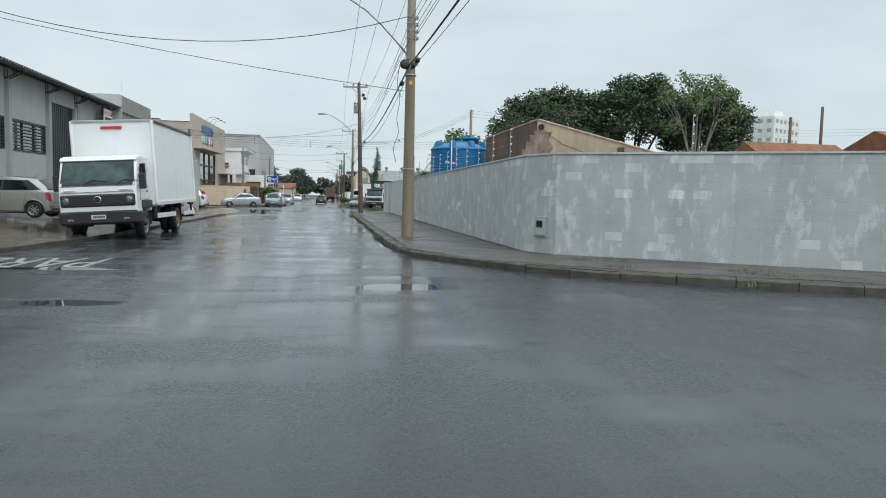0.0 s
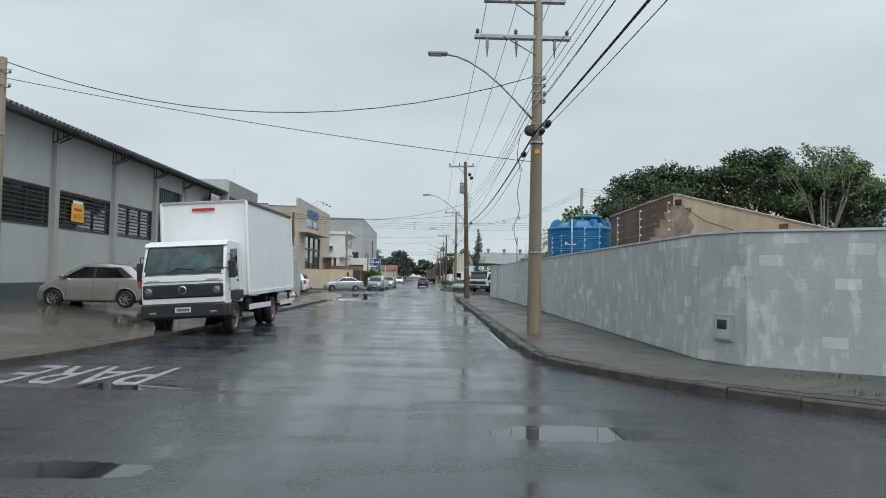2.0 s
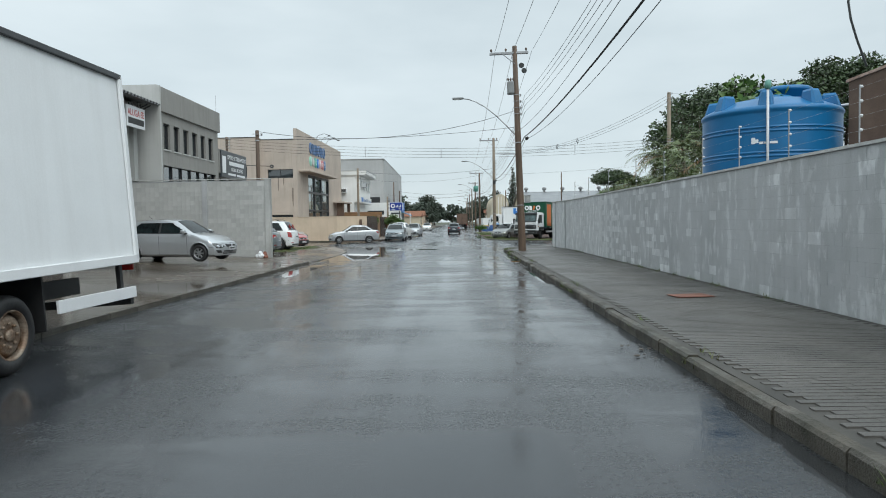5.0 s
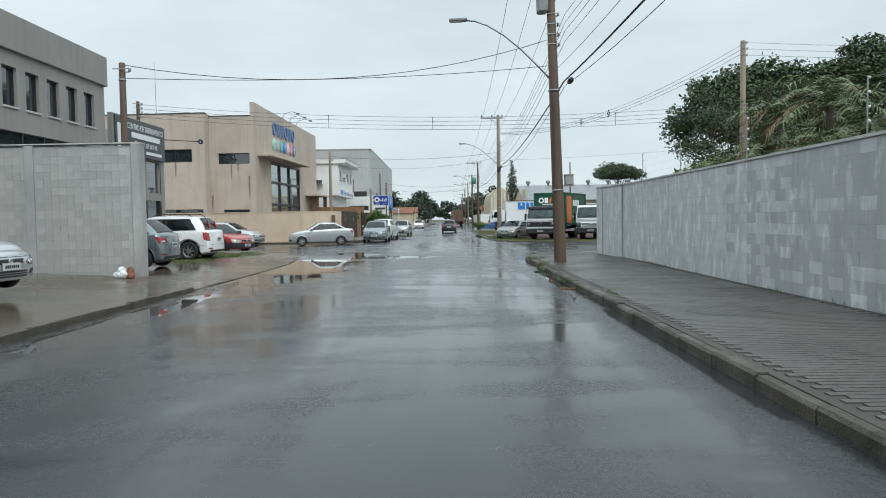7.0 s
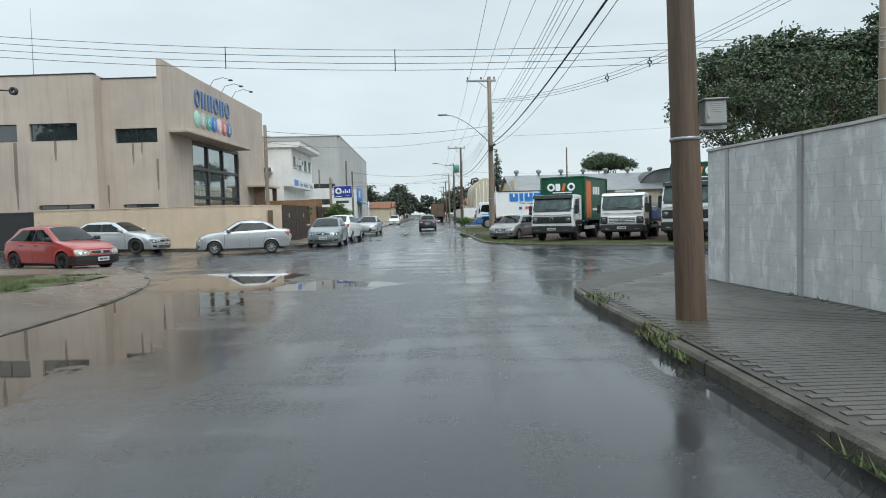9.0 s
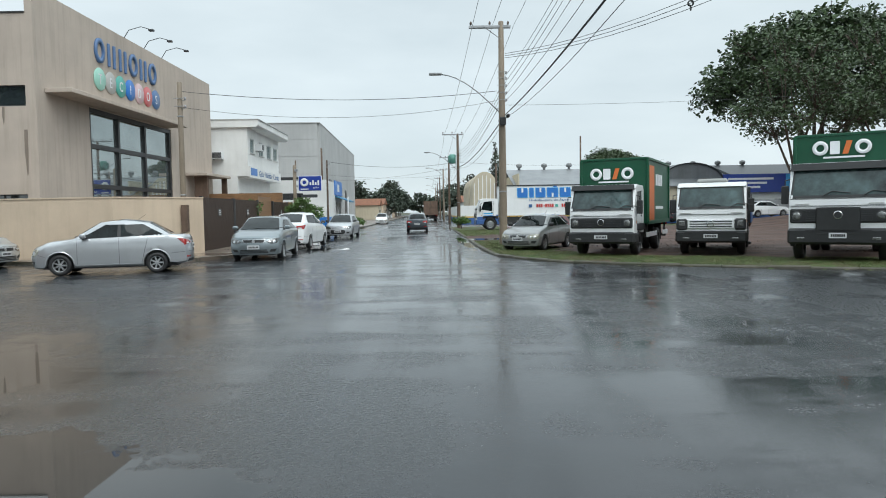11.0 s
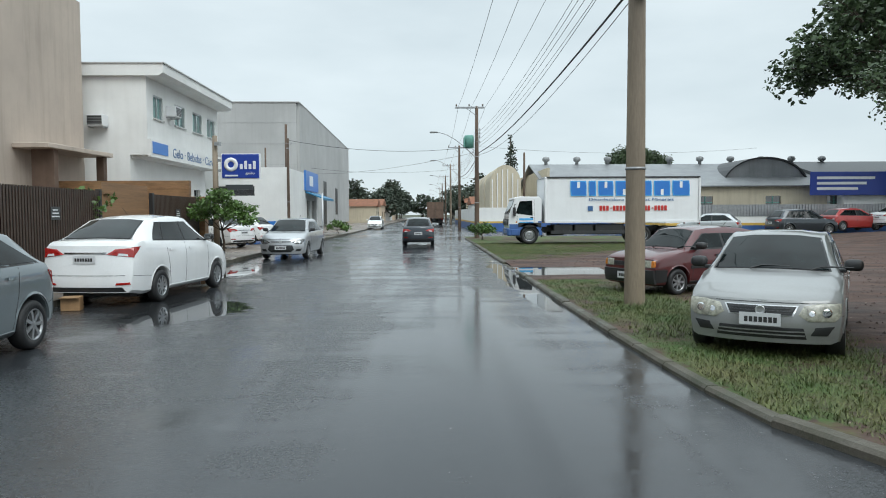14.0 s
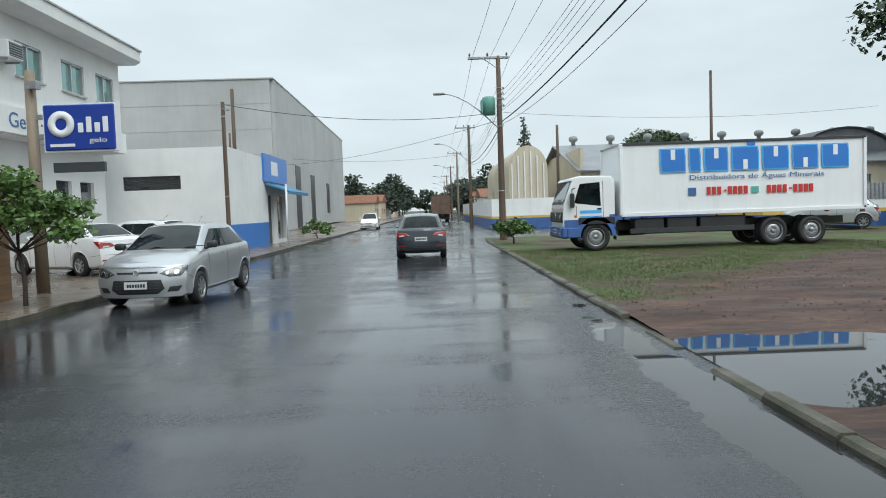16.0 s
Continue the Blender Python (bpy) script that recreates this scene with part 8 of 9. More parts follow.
            flank("tail_lamp", [(yb + 0.02, rear[1] - 0.02), (yb - 0.06, rear[1] - 0.02), (y2 + (yb - y2) * 0.55 - 0.09, H - 0.24), (y2 + (yb - y2) * 0.55 - 0.01, H - 0.24)], s, M["redlamp"], 0.010, 3, 4) if H > 1.6 * k else None
        else:
            lm = face("tail_lamp", [(s * hw * 0.44, tailtop - 0.245), (s * hw * 0.945, tailtop - 0.30), (s * hw * 0.945, tailtop - 0.13), (s * hw * 0.62, tailtop - 0.15)], M["redlamp"], -1, 0.012)
            face("reversing_lamp", [(s * hw * 0.66, tailtop - 0.262), (s * hw * 0.86, tailtop - 0.278), (s * hw * 0.84, tailtop - 0.235), (s * hw * 0.68, tailtop - 0.225)], M["pipe"], -1, 0.018, lm)
            flank("tail_lamp", [(-h + 0.05, tailtop - 0.255), (-h + 0.004, tailtop - 0.29), (-h + 0.004, tailtop - 0.125), (-h + 0.24, tailtop - 0.115)], s, M["redlamp"], 0.010, 6, 4)
        if not bumper:
            face("fog_pocket", [(s * hw * 0.60, 0.30), (s * hw * 0.80, 0.30), (s * hw * 0.88, 0.40), (s * hw * 0.66, 0.39)], M["blackplastic"], 1, 0.004)
            face("rear_reflector", [(s * hw * 0.62, 0.40), (s * hw * 0.9, 0.41), (s * hw * 0.88, 0.45), (s * hw * 0.64, 0.44)], M["redlamp"], -1, 0.010)
    # grilles
    if grille == "wide":
        g = face("lower_grille", [(-hw * 0.42, 0.27), (hw * 0.42, 0.27), (hw * 0.56, 0.36), (hw * 0.50, 0.52), (-hw * 0.50, 0.52), (-hw * 0.56, 0.36)], M["blackplastic"], 1, 0.006)
        for q in range(4):
            face("grille_bar", rect(-hw * 0.46, hw * 0.46, 0.315 + q * 0.05, 0.325 + q * 0.05), M["darkmetal"], 1, 0.012, g)
        face("upper_grille", [(-hw * 0.42, nose - 0.135), (hw * 0.42, nose - 0.135), (hw * 0.44, nose - 0.10), (-hw * 0.44, nose - 0.10)], M["blackplastic"], 1, 0.006)
    else:
        if not box_nose:
            face("grille_surround", [(-hw * 0.40, nose - 0.165), (hw * 0.40, nose - 0.165), (hw * 0.46, nose - 0.055), (-hw * 0.46, nose - 0.055)], M["alu"], 1, 0.006)
        g = face("upper_grille", [(-hw * (0.38 if not box_nose else 0.55), nose - 0.155), (hw * (0.38 if not box_nose else 0.55), nose - 0.155), (hw * (0.435 if not box_nose else 0.55), nose - 0.065), (-hw * (0.435 if not box_nose else 0.55), nose - 0.065)], M["blackplastic"], 1, 0.012)
        for q in range(3):
            face("grille_bar", rect(-hw * 0.38, hw * 0.38, nose - 0.145 + q * 0.027, nose - 0.137 + q * 0.027), M["darkmetal"], 1, 0.017, g)
        if not bumper:
            g = face("lower_grille", [(-hw * 0.56, 0.26), (hw * 0.56, 0.26), (hw * 0.52, 0.38), (-hw * 0.52, 0.38)], M["blackplastic"], 1, 0.005)
            for q in range(2):
                face("grille_bar", rect(-hw * 0.54, hw * 0.54, 0.292 + q * 0.04, 0.306 + q * 0.04), paint_mat, 1, 0.012, g)
    part("badge", lathe(bmesh.new(), [(0.046, 0.0), (0.05, 0.014), (0.044, 0.02), (0.03, 0.016), (0.005, 0.016)], 16, "y", (0, bend(Vector((0, h, nose - 0.11))).y + 0.012, nose - 0.11), smooth=False), M["alu"], c)
    face("bonnet_seam", rect(-hw * 0.9, hw * 0.9, nose - 0.034, nose - 0.027), M["blackplastic"], 1, 0.003)
    if bumper:
        face("bumper", [(-hw * 0.95, 0.24), (hw * 0.95, 0.24), (hw * 0.95, 0.5), (-hw * 0.95, 0.5)], M["blackplastic"], 1, 0.05)
        face("rear_bumper", [(-hw * 0.95, 0.32), (hw * 0.95, 0.32), (hw * 0.95, 0.54), (-hw * 0.95, 0.54)], M["blackplastic"], -1, 0.04)
        for s in (-1, 1):
            flank("bumper_end", [(h - 0.01, 0.25), (yf + arch_r * 1.02, 0.27), (yf + arch_r * 1.02, 0.49), (h - 0.01, 0.5)], s, M["blackplastic"], 0.02, 5, 2)
    else:
        face("rear_skirt", [(-hw * 0.8, 0.285), (hw * 0.8, 0.285), (hw * 0.74, 0.365), (-hw * 0.74, 0.365)], M["blackplastic"], -1, 0.006)
    face("boot_seam", rect(-hw * 0.8, hw * 0.8, 0.565, 0.573), M["blackplastic"], -1, 0.003)
    if deck:
        face("boot_trim", rect(-hw * 0.44, hw * 0.44, tailtop - 0.235, tailtop - 0.205), M["chrome"] if not bumper else M["blackplastic"], -1, 0.014)
    zp = 0.46 if grille != "wide" else 0.43
    zp = 0.38 if bumper else zp
    for end, zz in ((1, zp), (-1, tailtop - (0.33 if deck else 0.36))):
        yy = bend(Vector((0, end * h, zz))).y + end * (0.06 if bumper and end > 0 else 0.016)
        lo, hi = sorted((yy, yy + end * 0.012))
        pl = part("number_plate", boxes((-0.2, 0.2, lo, hi, zz - 0.065, zz + 0.065)), M["plate"], c)
        lo, hi = sorted((yy + end * 0.012, yy + end * 0.015))
        for q in range(7):
            part("plate_bar", boxes((-0.165 + q * 0.047, -0.13 + q * 0.047, lo, hi, zz - 0.032, zz + 0.025)), M["textblack"], pl)
    for s in (-0.42, 0.22):
        wb_ = bmesh.new()
        tube(wb_, [(s, yc + 0.0, cowl[1] + 0.012), (s - 0.12, yc - 0.05, cowl[1] + 0.05), (s - 0.42, yc - 0.065, cowl[1] + 0.045)], 0.009, 4)
        part("wiper", wb_, M["blackplastic"], c)
    part("antenna", tube(bmesh.new(), [(0, y2 + 0.35, H - 0.02), (0, y2 + 0.16, H + 0.12)], 0.005, 4), M["blackplastic"], c)
    return c


HATCH = dict(nose=0.74, L=3.95, W=1.68, H=1.48, wb=2.5, fo=0.8, cowl=(1.05, 0.98), roof=(1.75, 3.3), rear=(3.72, 1.02))
SEDAN = dict(nose=0.73, L=4.35, W=1.70, H=1.47, wb=2.55, fo=0.86, cowl=(1.2, 0.98), roof=(1.9, 3.2), rear=(3.75, 1.06), deck=1.04)
car("champagne silver tall hatchback parked on the wet forecourt", -10.85, 27.0, 0.37, 88, P["champagne"], L=3.9, W=1.69, H=1.53, wb=2.5, fo=0.78, cowl=(0.85, 1.0), roof=(1.6, 3.3), rear=(3.75, 1.05), lamps="sweep", tail="tall")
car("silver hatchback parked beside the block wall", -9.62, 43.2, 0.34, -99, P["silver"], L=4.0, W=1.73, H=1.52, wb=2.59, fo=0.8, cowl=(1.05, 1.0), roof=(1.75, 3.4), rear=(3.8, 1.04), lamps="sweep")
car("blue-grey hatchback parked on the grass behind the block wall", -10.15, 51.35, 0.2, 92, P["grey"], **HATCH, k=1.04)
car("white sport utility car with roof rails on the grass", -10.6, 56.6, 0.17, 88, P["white"], L=4.3, W=1.82, H=1.66, wb=2.67, fo=0.82, cowl=(1.15, 1.08), roof=(1.85, 3.75), rear=(4.1, 1.12), nose=0.8, wheel_r=0.34, rails=True, tail="tall", cladding=True)
car("red compact hatchback with black bumpers parked at the corner", -11.8, 66.4, 0.0, -117, P["red"], L=3.8, W=1.62, H=1.45, wb=2.37, fo=0.8, cowl=(1.05, 0.95), roof=(1.75, 3.2), rear=(3.62, 1.0), nose=0.7, bumper=True, rim="rimdark", k=1.02)
car("silver four-door sedan with dark wheels at the kerb", -14.75, 77.0, 0.0, -98, P["silverblue"], L=4.6, W=1.79, H=1.47, wb=2.68, fo=0.92, cowl=(1.3, 1.0), roof=(2.0, 3.4), rear=(4.0, 1.06), deck=1.05, lamps="sweep", rim="rimdark", wheel_r=0.33, k=1.07)
car("silver sedan parked at the kerb before the cream wall", -7.95, 74.45, 0.0, 103, P["silver"], **SEDAN, k=0.94, kz=1.07)
car("blue-grey hatchback parked nose to the crossing", -5.02, 79.95, 0.0, 180.5, P["grey"], L=4.03, W=1.69, H=1.49, wb=2.51, fo=0.86, cowl=(0.98, 1.03), roof=(1.75, 3.35), rear=(3.82, 1.05), nose=0.77, lamps="sweep", k=1.0)
car("white sedan with red tail lamps parked in a puddle", -5.15, 87.15, 0.0, -6, P["white"], L=4.42, W=1.73, H=1.52, wb=2.52, fo=0.84, cowl=(1.1, 1.02), roof=(1.85, 3.3), rear=(4.02, 1.12), deck=1.10, nose=0.75, lamps="sweep", spokes=9, k=1.0, kz=1.07, quarter=True)
car("silver hatchback parked at the kerb before the ice shop", -4.62, 99.7, 0.0, 177, P["silver"], L=3.93, W=1.67, H=1.49, wb=2.49, fo=0.82, cowl=(1.0, 1.0), roof=(1.72, 3.3), rear=(3.72, 1.04), nose=0.76, lamps="sweep", grille="wide", k=1.0)
car("white sedan parked in the ice shop yard", -9.7, 105.6, 0.11, 62, P["white"], **SEDAN)
car("white hatchback parked in the ice shop yard", -9.6, 109.6, 0.11, 75, P["white"], **HATCH)
car("small white car at the far kerb", -5.2, 149.0, 0.0, 180, P["white"], L=3.7, W=1.6, H=1.48, wb=2.42, fo=0.7, cowl=(0.85, 0.98), roof=(1.5, 3.1), rear=(3.5, 1.02), wheel_r=0.28)
car("dark slate hatchback on the street", 0.05, 110.0, 0.0, 0, P["dark"], L=3.9, W=1.65, H=1.46, wb=2.47, fo=0.8, cowl=(1.05, 0.97), roof=(1.75, 3.3), rear=(3.68, 1.0), tail="side", group="street cars")
crate = thing("cardboard_box", "small soaked brown cardboard box lying on the wet street", "box", -5.5, 84.75, 0.0, 12)
part("body", boxes((-0.15, 0.15, -0.12, 0.12, 0.0, 0.24), bevel=0.01), M["cardboard"], crate)
part("flap", boxes((-0.15, 0.15, -0.2, -0.12, 0.225, 0.235)), M["cardboard"], crate)
car("old silver hatchback parked on the grass verge", 5.02, 81.65, 0.02, 148, P["oldsilver"], L=3.82, W=1.65, H=1.43, wb=2.49, fo=0.78, cowl=(1.0, 0.96), roof=(1.68, 3.15), rear=(3.6, 0.98), nose=0.70, spokes=5, k=0.95)
car("faded maroon boxy hatchback parked on the verge", 5.9, 87.0, 0.03, 117, P["maroon"], L=3.65, W=1.55, H=1.44, wb=2.36, fo=0.70, cowl=(0.95, 0.97), roof=(1.42, 3.3), rear=(3.5, 0.98), nose=0.78, lamps="square", tail="tall", bumper=True, box_nose=True, wheel_r=0.28, cladding=True, k=0.91)
car("white sedan parked by the factory wall", 31.5, 117.2, 0.55, -80, P["white"], **SEDAN)
car("dark sport utility car parked by the factory wall", 24.8, 117.4, 0.2, -86, P["dark"], L=4.3, W=1.8, H=1.62, wb=2.65, fo=0.85, cowl=(1.15, 1.05), roof=(1.85, 3.7), rear=(4.1, 1.1), nose=0.78, wheel_r=0.33)
car("red hatchback parked by the factory wall", 28.3, 117.8, 0.4, -80, P["red"], **HATCH)
car("silver hatchback parked by the factory wall", 18.6, 117.2, 0.12, 60, P["silverblue"], **HATCH)


def ring_logo(parent, y, z, r, material="chrome"):
    bm = bmesh.new()
    lathe(bm, [(r * 0.82, 0.0), (r, 0.0), (r, 0.02), (r * 0.82, 0.02)], 20, "y", (0, y, z))
    bmesh.ops.delete(bm, geom=[f for f in bm.faces if len(f.verts) > 4], context="FACES")
    part("badge", bm, M[material], parent, "round chrome badge")


def truck(label, x, y, z, heading, wb=4.3, box_len=5.9, box_z=(1.0, 3.6), box_w=2.4, cab_w=2.15, cab_h=2.48, box_mat="boxwhite", body="box", axles=1, visor=False, dark_face=False, wheel_r=0.44, rim="rimsteel", cab_mat=None, group="parked trucks", blue_skirt=False, beacon=False):
    """A forward-control truck, its bumper at the local origin and its nose to +y."""
    t = thing("truck", label, "truck", x, y, z, heading, group=group)
    cm = cab_mat or M["truckwhite"]
    hw, H = cab_w / 2, cab_h
    k = H / 2.48
    bm = bmesh.new()
    prof = [(-0.10, 0.52 * k), (-0.05, 1.1 * k), (-0.09, 1.58 * k), (-0.36, 2.30 * k), (-0.30, 2.33 * k), (-0.36, 2.42 * k), (-0.62, 2.48 * k), (-1.62, 2.46 * k), (-1.74, 2.3 * k), (-1.74, 0.78 * k), (-1.6, 0.78 * k), (-1.5, 1.02 * k), (-1.28, 1.12 * k), (-0.95, 1.12 * k), (-0.72, 1.0 * k), (-0.62, 0.78 * k), (-0.58, 0.52 * k)]
    prism(bm, prof, -hw, hw, "x")
    bmesh.ops.recalc_face_normals(bm, faces=bm.faces)
    bmesh.ops.bevel(bm, geom=[e for e in bm.edges if len({round(v.co.x, 3) for v in e.verts}) == 1], offset=0.055, segments=3, affect="EDGES", profile=0.6)
    for f in bm.faces:
        f.smooth = False
    part("cab", bm, cm, t)
    a, b = Vector((0, -0.098, 1.58 * k)), Vector((0, -0.348, 2.28 * k))
    gl = bmesh.new()
    slab(gl, (-hw + 0.09, a.y, a.z), (hw - 0.09, a.y, a.z), (hw - 0.14, b.y, b.z), (-hw + 0.14, b.y, b.z), 0.012, 0.03, out=(0, 1, 0.3))
    ws = part("windshield", gl, M["truckglass"], t)
    rb = bmesh.new()
    slab(rb, (-hw + 0.06, a.y, a.z), (hw - 0.06, a.y, a.z), (hw - 0.11, b.y, b.z), (-hw + 0.11, b.y, b.z), 0.006, 0.03, -0.01, 1.01, -0.03, 1.03, out=(0, 1, 0.3))
    part("seal", rb, M["blackplastic"], ws)
    dk = bmesh.new()
    slab(dk, (-hw + 0.1, a.y, a.z), (hw - 0.1, a.y, a.z), (hw - 0.14, b.y, b.z), (-hw + 0.14, b.y, b.z), 0.018, 0.01, 0.0, 1.0, 0.0, 0.1, out=(0, 1, 0.3))
    part("cowl_band", dk, M["blackplastic"], ws)
    for s in (-0.55, 0.35):
        w = bmesh.new()
        tube(w, [(s, -0.05, 1.64 * k), (s - 0.2, -0.10, 1.75 * k), (s - 0.62, -0.09, 1.70 * k)], 0.014, 4)
        part("wiper", w, M["blackplastic"], ws)
    for s in (-1, 1):
        g = bmesh.new()
        prism(g, [(-0.42, 1.6 * k), (-0.62, 2.22 * k), (-1.25, 2.26 * k), (-1.28, 1.48 * k)], min(s * (hw + 0.004), s * (hw - 0.02)), max(s * (hw + 0.004), s * (hw - 0.02)), "x")
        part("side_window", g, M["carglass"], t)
        part("door_seam", boxes((s * hw - 0.003, s * hw + 0.003, -1.36, -1.345, 0.95 * k, 2.3 * k)), M["blackplastic"], t)
        part("door_seam", boxes((s * hw - 0.003, s * hw + 0.003, -0.5, -0.485, 1.12 * k, 1.5 * k)), M["blackplastic"], t)
        part("door_handle", boxes((s * hw - 0.01, s * hw + 0.02, -1.3, -1.16, 1.36 * k, 1.42 * k), bevel=0.006), M["blackplastic"], t)
        m = bmesh.new()
        box(m, s * (hw + 0.12) - 0.09, s * (hw + 0.12) + 0.09, -0.4, -0.28, 1.45 * k, 1.92 * k, bevel=0.03, seg=2)
        tube(m, [(s * (hw - 0.05), -0.5, 2.1 * k), (s * (hw + 0.12), -0.34, 2.05 * k), (s * (hw + 0.12), -0.34, 1.9 * k)], 0.016, 5)
        mir = part("mirror", m, M["blackplastic"], t)
        part("mirror_glass", boxes((s * (hw + 0.12) - 0.07, s * (hw + 0.12) + 0.07, -0.408, -0.4, 1.5 * k, 1.88 * k)), M["chrome"], mir)
        zl, xl = (1.15 * k, hw - 0.2) if not dark_face else (1.06 * k, hw - 0.17)
        if dark_face:
            part("lamp_pod", boxes((s * xl - 0.16, s * xl + 0.16, -0.12, -0.012, zl - 0.17, zl + 0.17), bevel=0.04), M["blackplastic"], t)
            part("head_lamp", boxes((s * xl - 0.10, s * xl + 0.10, -0.06, 0.004, zl - 0.07, zl + 0.12), bevel=0.03), M["trucklamp"], t, "square head lamp")
        else:
            part("head_lamp", lathe(bmesh.new(), [(0.095, -0.06), (0.1, 0.005), (0.075, 0.018), (0.01, 0.022)], 18, "y", (s * xl, -0.01, zl)), M["trucklamp"], t, "round head lamp")
            part("lamp_bezel", lathe(bmesh.new(), [(0.1, -0.05), (0.125, -0.05), (0.125, 0.0), (0.1, 0.006)], 18, "y", (s * xl, -0.01, zl), hollow=True), M["darkmetal"], t)
        part("fog_lamp", boxes((s * (hw - 0.3) - 0.1, s * (hw - 0.3) + 0.1, -0.02, 0.012, 0.55 * k, 0.63 * k), bevel=0.02), M["trucklamp"], t)
        part("bumper_end", boxes((s * hw - 0.05, s * hw + 0.035, -0.62, -0.18, 0.46 * k, 0.8 * k), bevel=0.03), M["blackplastic"] if not blue_skirt else M["blue"], t)
        part("step", boxes((s * hw - 0.12, s * hw + 0.01, -0.66, -0.5, 0.36 * k, 0.46 * k), bevel=0.02), M["blackplastic"], t)
        part("fender", boxes((s * hw - 0.03, s * hw + 0.03, -1.72, -0.55, 0.88 * k, 1.12 * k), bevel=0.02), M["blackplastic"], t)
        part("indicator", boxes((s * hw - 0.01, s * hw + 0.015, -0.5, -0.42, 1.12 * k, 1.2 * k), bevel=0.005), M["amber"], t)
        wheel(t, s * (hw - 0.16), -1.12, wheel_r, 0.24, s, rim, truck=True)
        part("mud_flap", boxes((s * (hw - 0.35), s * (hw - 0.05), -1.78, -1.75, 0.35, 0.9)), M["rubber"], t)
    if dark_face:
        gr = part("grille", boxes((-hw + 0.34, hw - 0.34, -0.09, -0.02, 0.92 * k, 1.24 * k), bevel=0.02), cm, t, "white slotted grille")
        for q in range(3):
            part("grille_slot", boxes((-hw + 0.4, hw - 0.4, -0.03, -0.012, (0.97 + q * 0.085) * k, (1.005 + q * 0.085) * k)), M["blackplastic"], gr)
    else:
        gr = part("grille", boxes((-hw + 0.04, hw - 0.04, -0.09, -0.02, 0.97 * k, 1.33 * k), bevel=0.035), M["blackplastic"], t)
        for q in range(5):
            part("grille_bar", boxes((-hw + 0.4, hw - 0.4, -0.03, -0.008, (1.02 + q * 0.055) * k, (1.04 + q * 0.055) * k)), M["darkmetal"], gr)
    ring_logo(t, -0.012, (1.17 if not dark_face else 1.08) * k, 0.105)
    part("bonnet_seam", boxes((-hw + 0.06, hw - 0.06, -0.075, -0.048, 1.395 * k, 1.402 * k)), M["blackplastic"], t)
    for s in (-1, 1):
        part("name_bar", boxes((s * hw * 0.72 - 0.16, s * hw * 0.72 + 0.16, -0.07, -0.052, 1.43 * k, 1.455 * k)), M["g2side"], t)
    for x, a, b in ((0.62, 0.5, 0.56), (0.75, 0.755, 0.80)):
        part("bumper_slot", boxes((-x, x, -0.01, 0.005, a * k, b * k)), M["frame"], t)
    part("bumper", boxes((-hw - 0.02, hw + 0.02, -0.25, 0.0, 0.44 * k, 0.84 * k), bevel=0.06, ), M["blackplastic"] if not blue_skirt else M["blue"], t)
    pl = part("number_plate", boxes((-0.2, 0.2, 0.0, 0.012, 0.6 * k, 0.73 * k)), M["plate"], t)
    for q in range(7):
        part("plate_bar", boxes((-0.165 + q * 0.047, -0.13 + q * 0.047, 0.012, 0.015, 0.63 * k, 0.7 * k)), M["textblack"], pl)
    if blue_skirt:
        part("skirt", boxes((-hw - 0.006, hw + 0.006, -0.6, -0.1, 0.53 * k, 1.05 * k), (-hw - 0.006, hw + 0.006, -1.735, -1.55, 0.79 * k, 1.2 * k)), M["blue"], t, "blue painted lower cab")
    if visor:
        vb = bmesh.new()
        slab(vb, (-hw + 0.02, -0.28, 2.27 * k), (hw - 0.02, -0.28, 2.27 * k), (hw - 0.04, -0.34, 2.44 * k), (-hw + 0.04, -0.34, 2.44 * k), 0.06, 0.03, out=(0, 1, 0.3))
        part("sun_visor", vb, M["blackplastic"], t, "dark sun visor")
    if beacon:
        part("roof_pod", boxes((-0.45, 0.45, -1.2, -0.7, 2.47 * k, 2.62 * k), bevel=0.05), M["whpil"], t)
    # chassis
    end = -1.9 - box_len
    for s in (-1, 1):
        part("chassis_rail", boxes((s * 0.42 - 0.05, s * 0.42 + 0.05, end + 0.3, -0.6, 0.62, 0.86)), M["blackplastic"], t)
    ax = [-1.12 - wb] if axles == 1 else [-1.12 - wb + 0.62, -1.12 - wb - 0.62]
    for v in ax:
        for s in (-1, 1):
            wheel(t, s * (hw - 0.14), v, wheel_r, 0.26, s, rim, truck=True)
            wheel(t, s * (hw - 0.44), v, wheel_r, 0.24, s, rim, truck=True)
        part("axle", tube(bmesh.new(), [(-hw + 0.3, v, wheel_r), (hw - 0.3, v, wheel_r)], 0.09, 8), M["blackplastic"], t)
    bw2 = box_w / 2
    for s in (-1, 1):
        part("side_guard", boxes((s * (bw2 - 0.08) - 0.02, s * (bw2 - 0.08) + 0.02, ax[0] + wheel_r + 0.2, -2.2, 0.52, 0.68), bevel=0.008), M["signwhite"] if body == "box" and axles == 1 else M["darkmetal"], t)
        for v in (-2.6, ax[0] + wheel_r + 0.5):
            part("guard_bracket", boxes((s * (bw2 - 0.14) - 0.02, s * (bw2 - 0.14) + 0.02, v - 0.03, v + 0.03, 0.55, box_z[0])), M["blackplastic"], t)
    part("fuel_tank", lathe(bmesh.new(), [(0.02, -0.45), (0.27, -0.44), (0.28, 0.44), (0.02, 0.45)], 16, "y", (hw - 0.35, -2.75, 0.66)), M["blackplastic"], t)
    part("battery_box", boxes((-hw + 0.12, -hw + 0.6, -3.1, -2.5, 0.5, 0.86), bevel=0.02), M["blackplastic"], t)
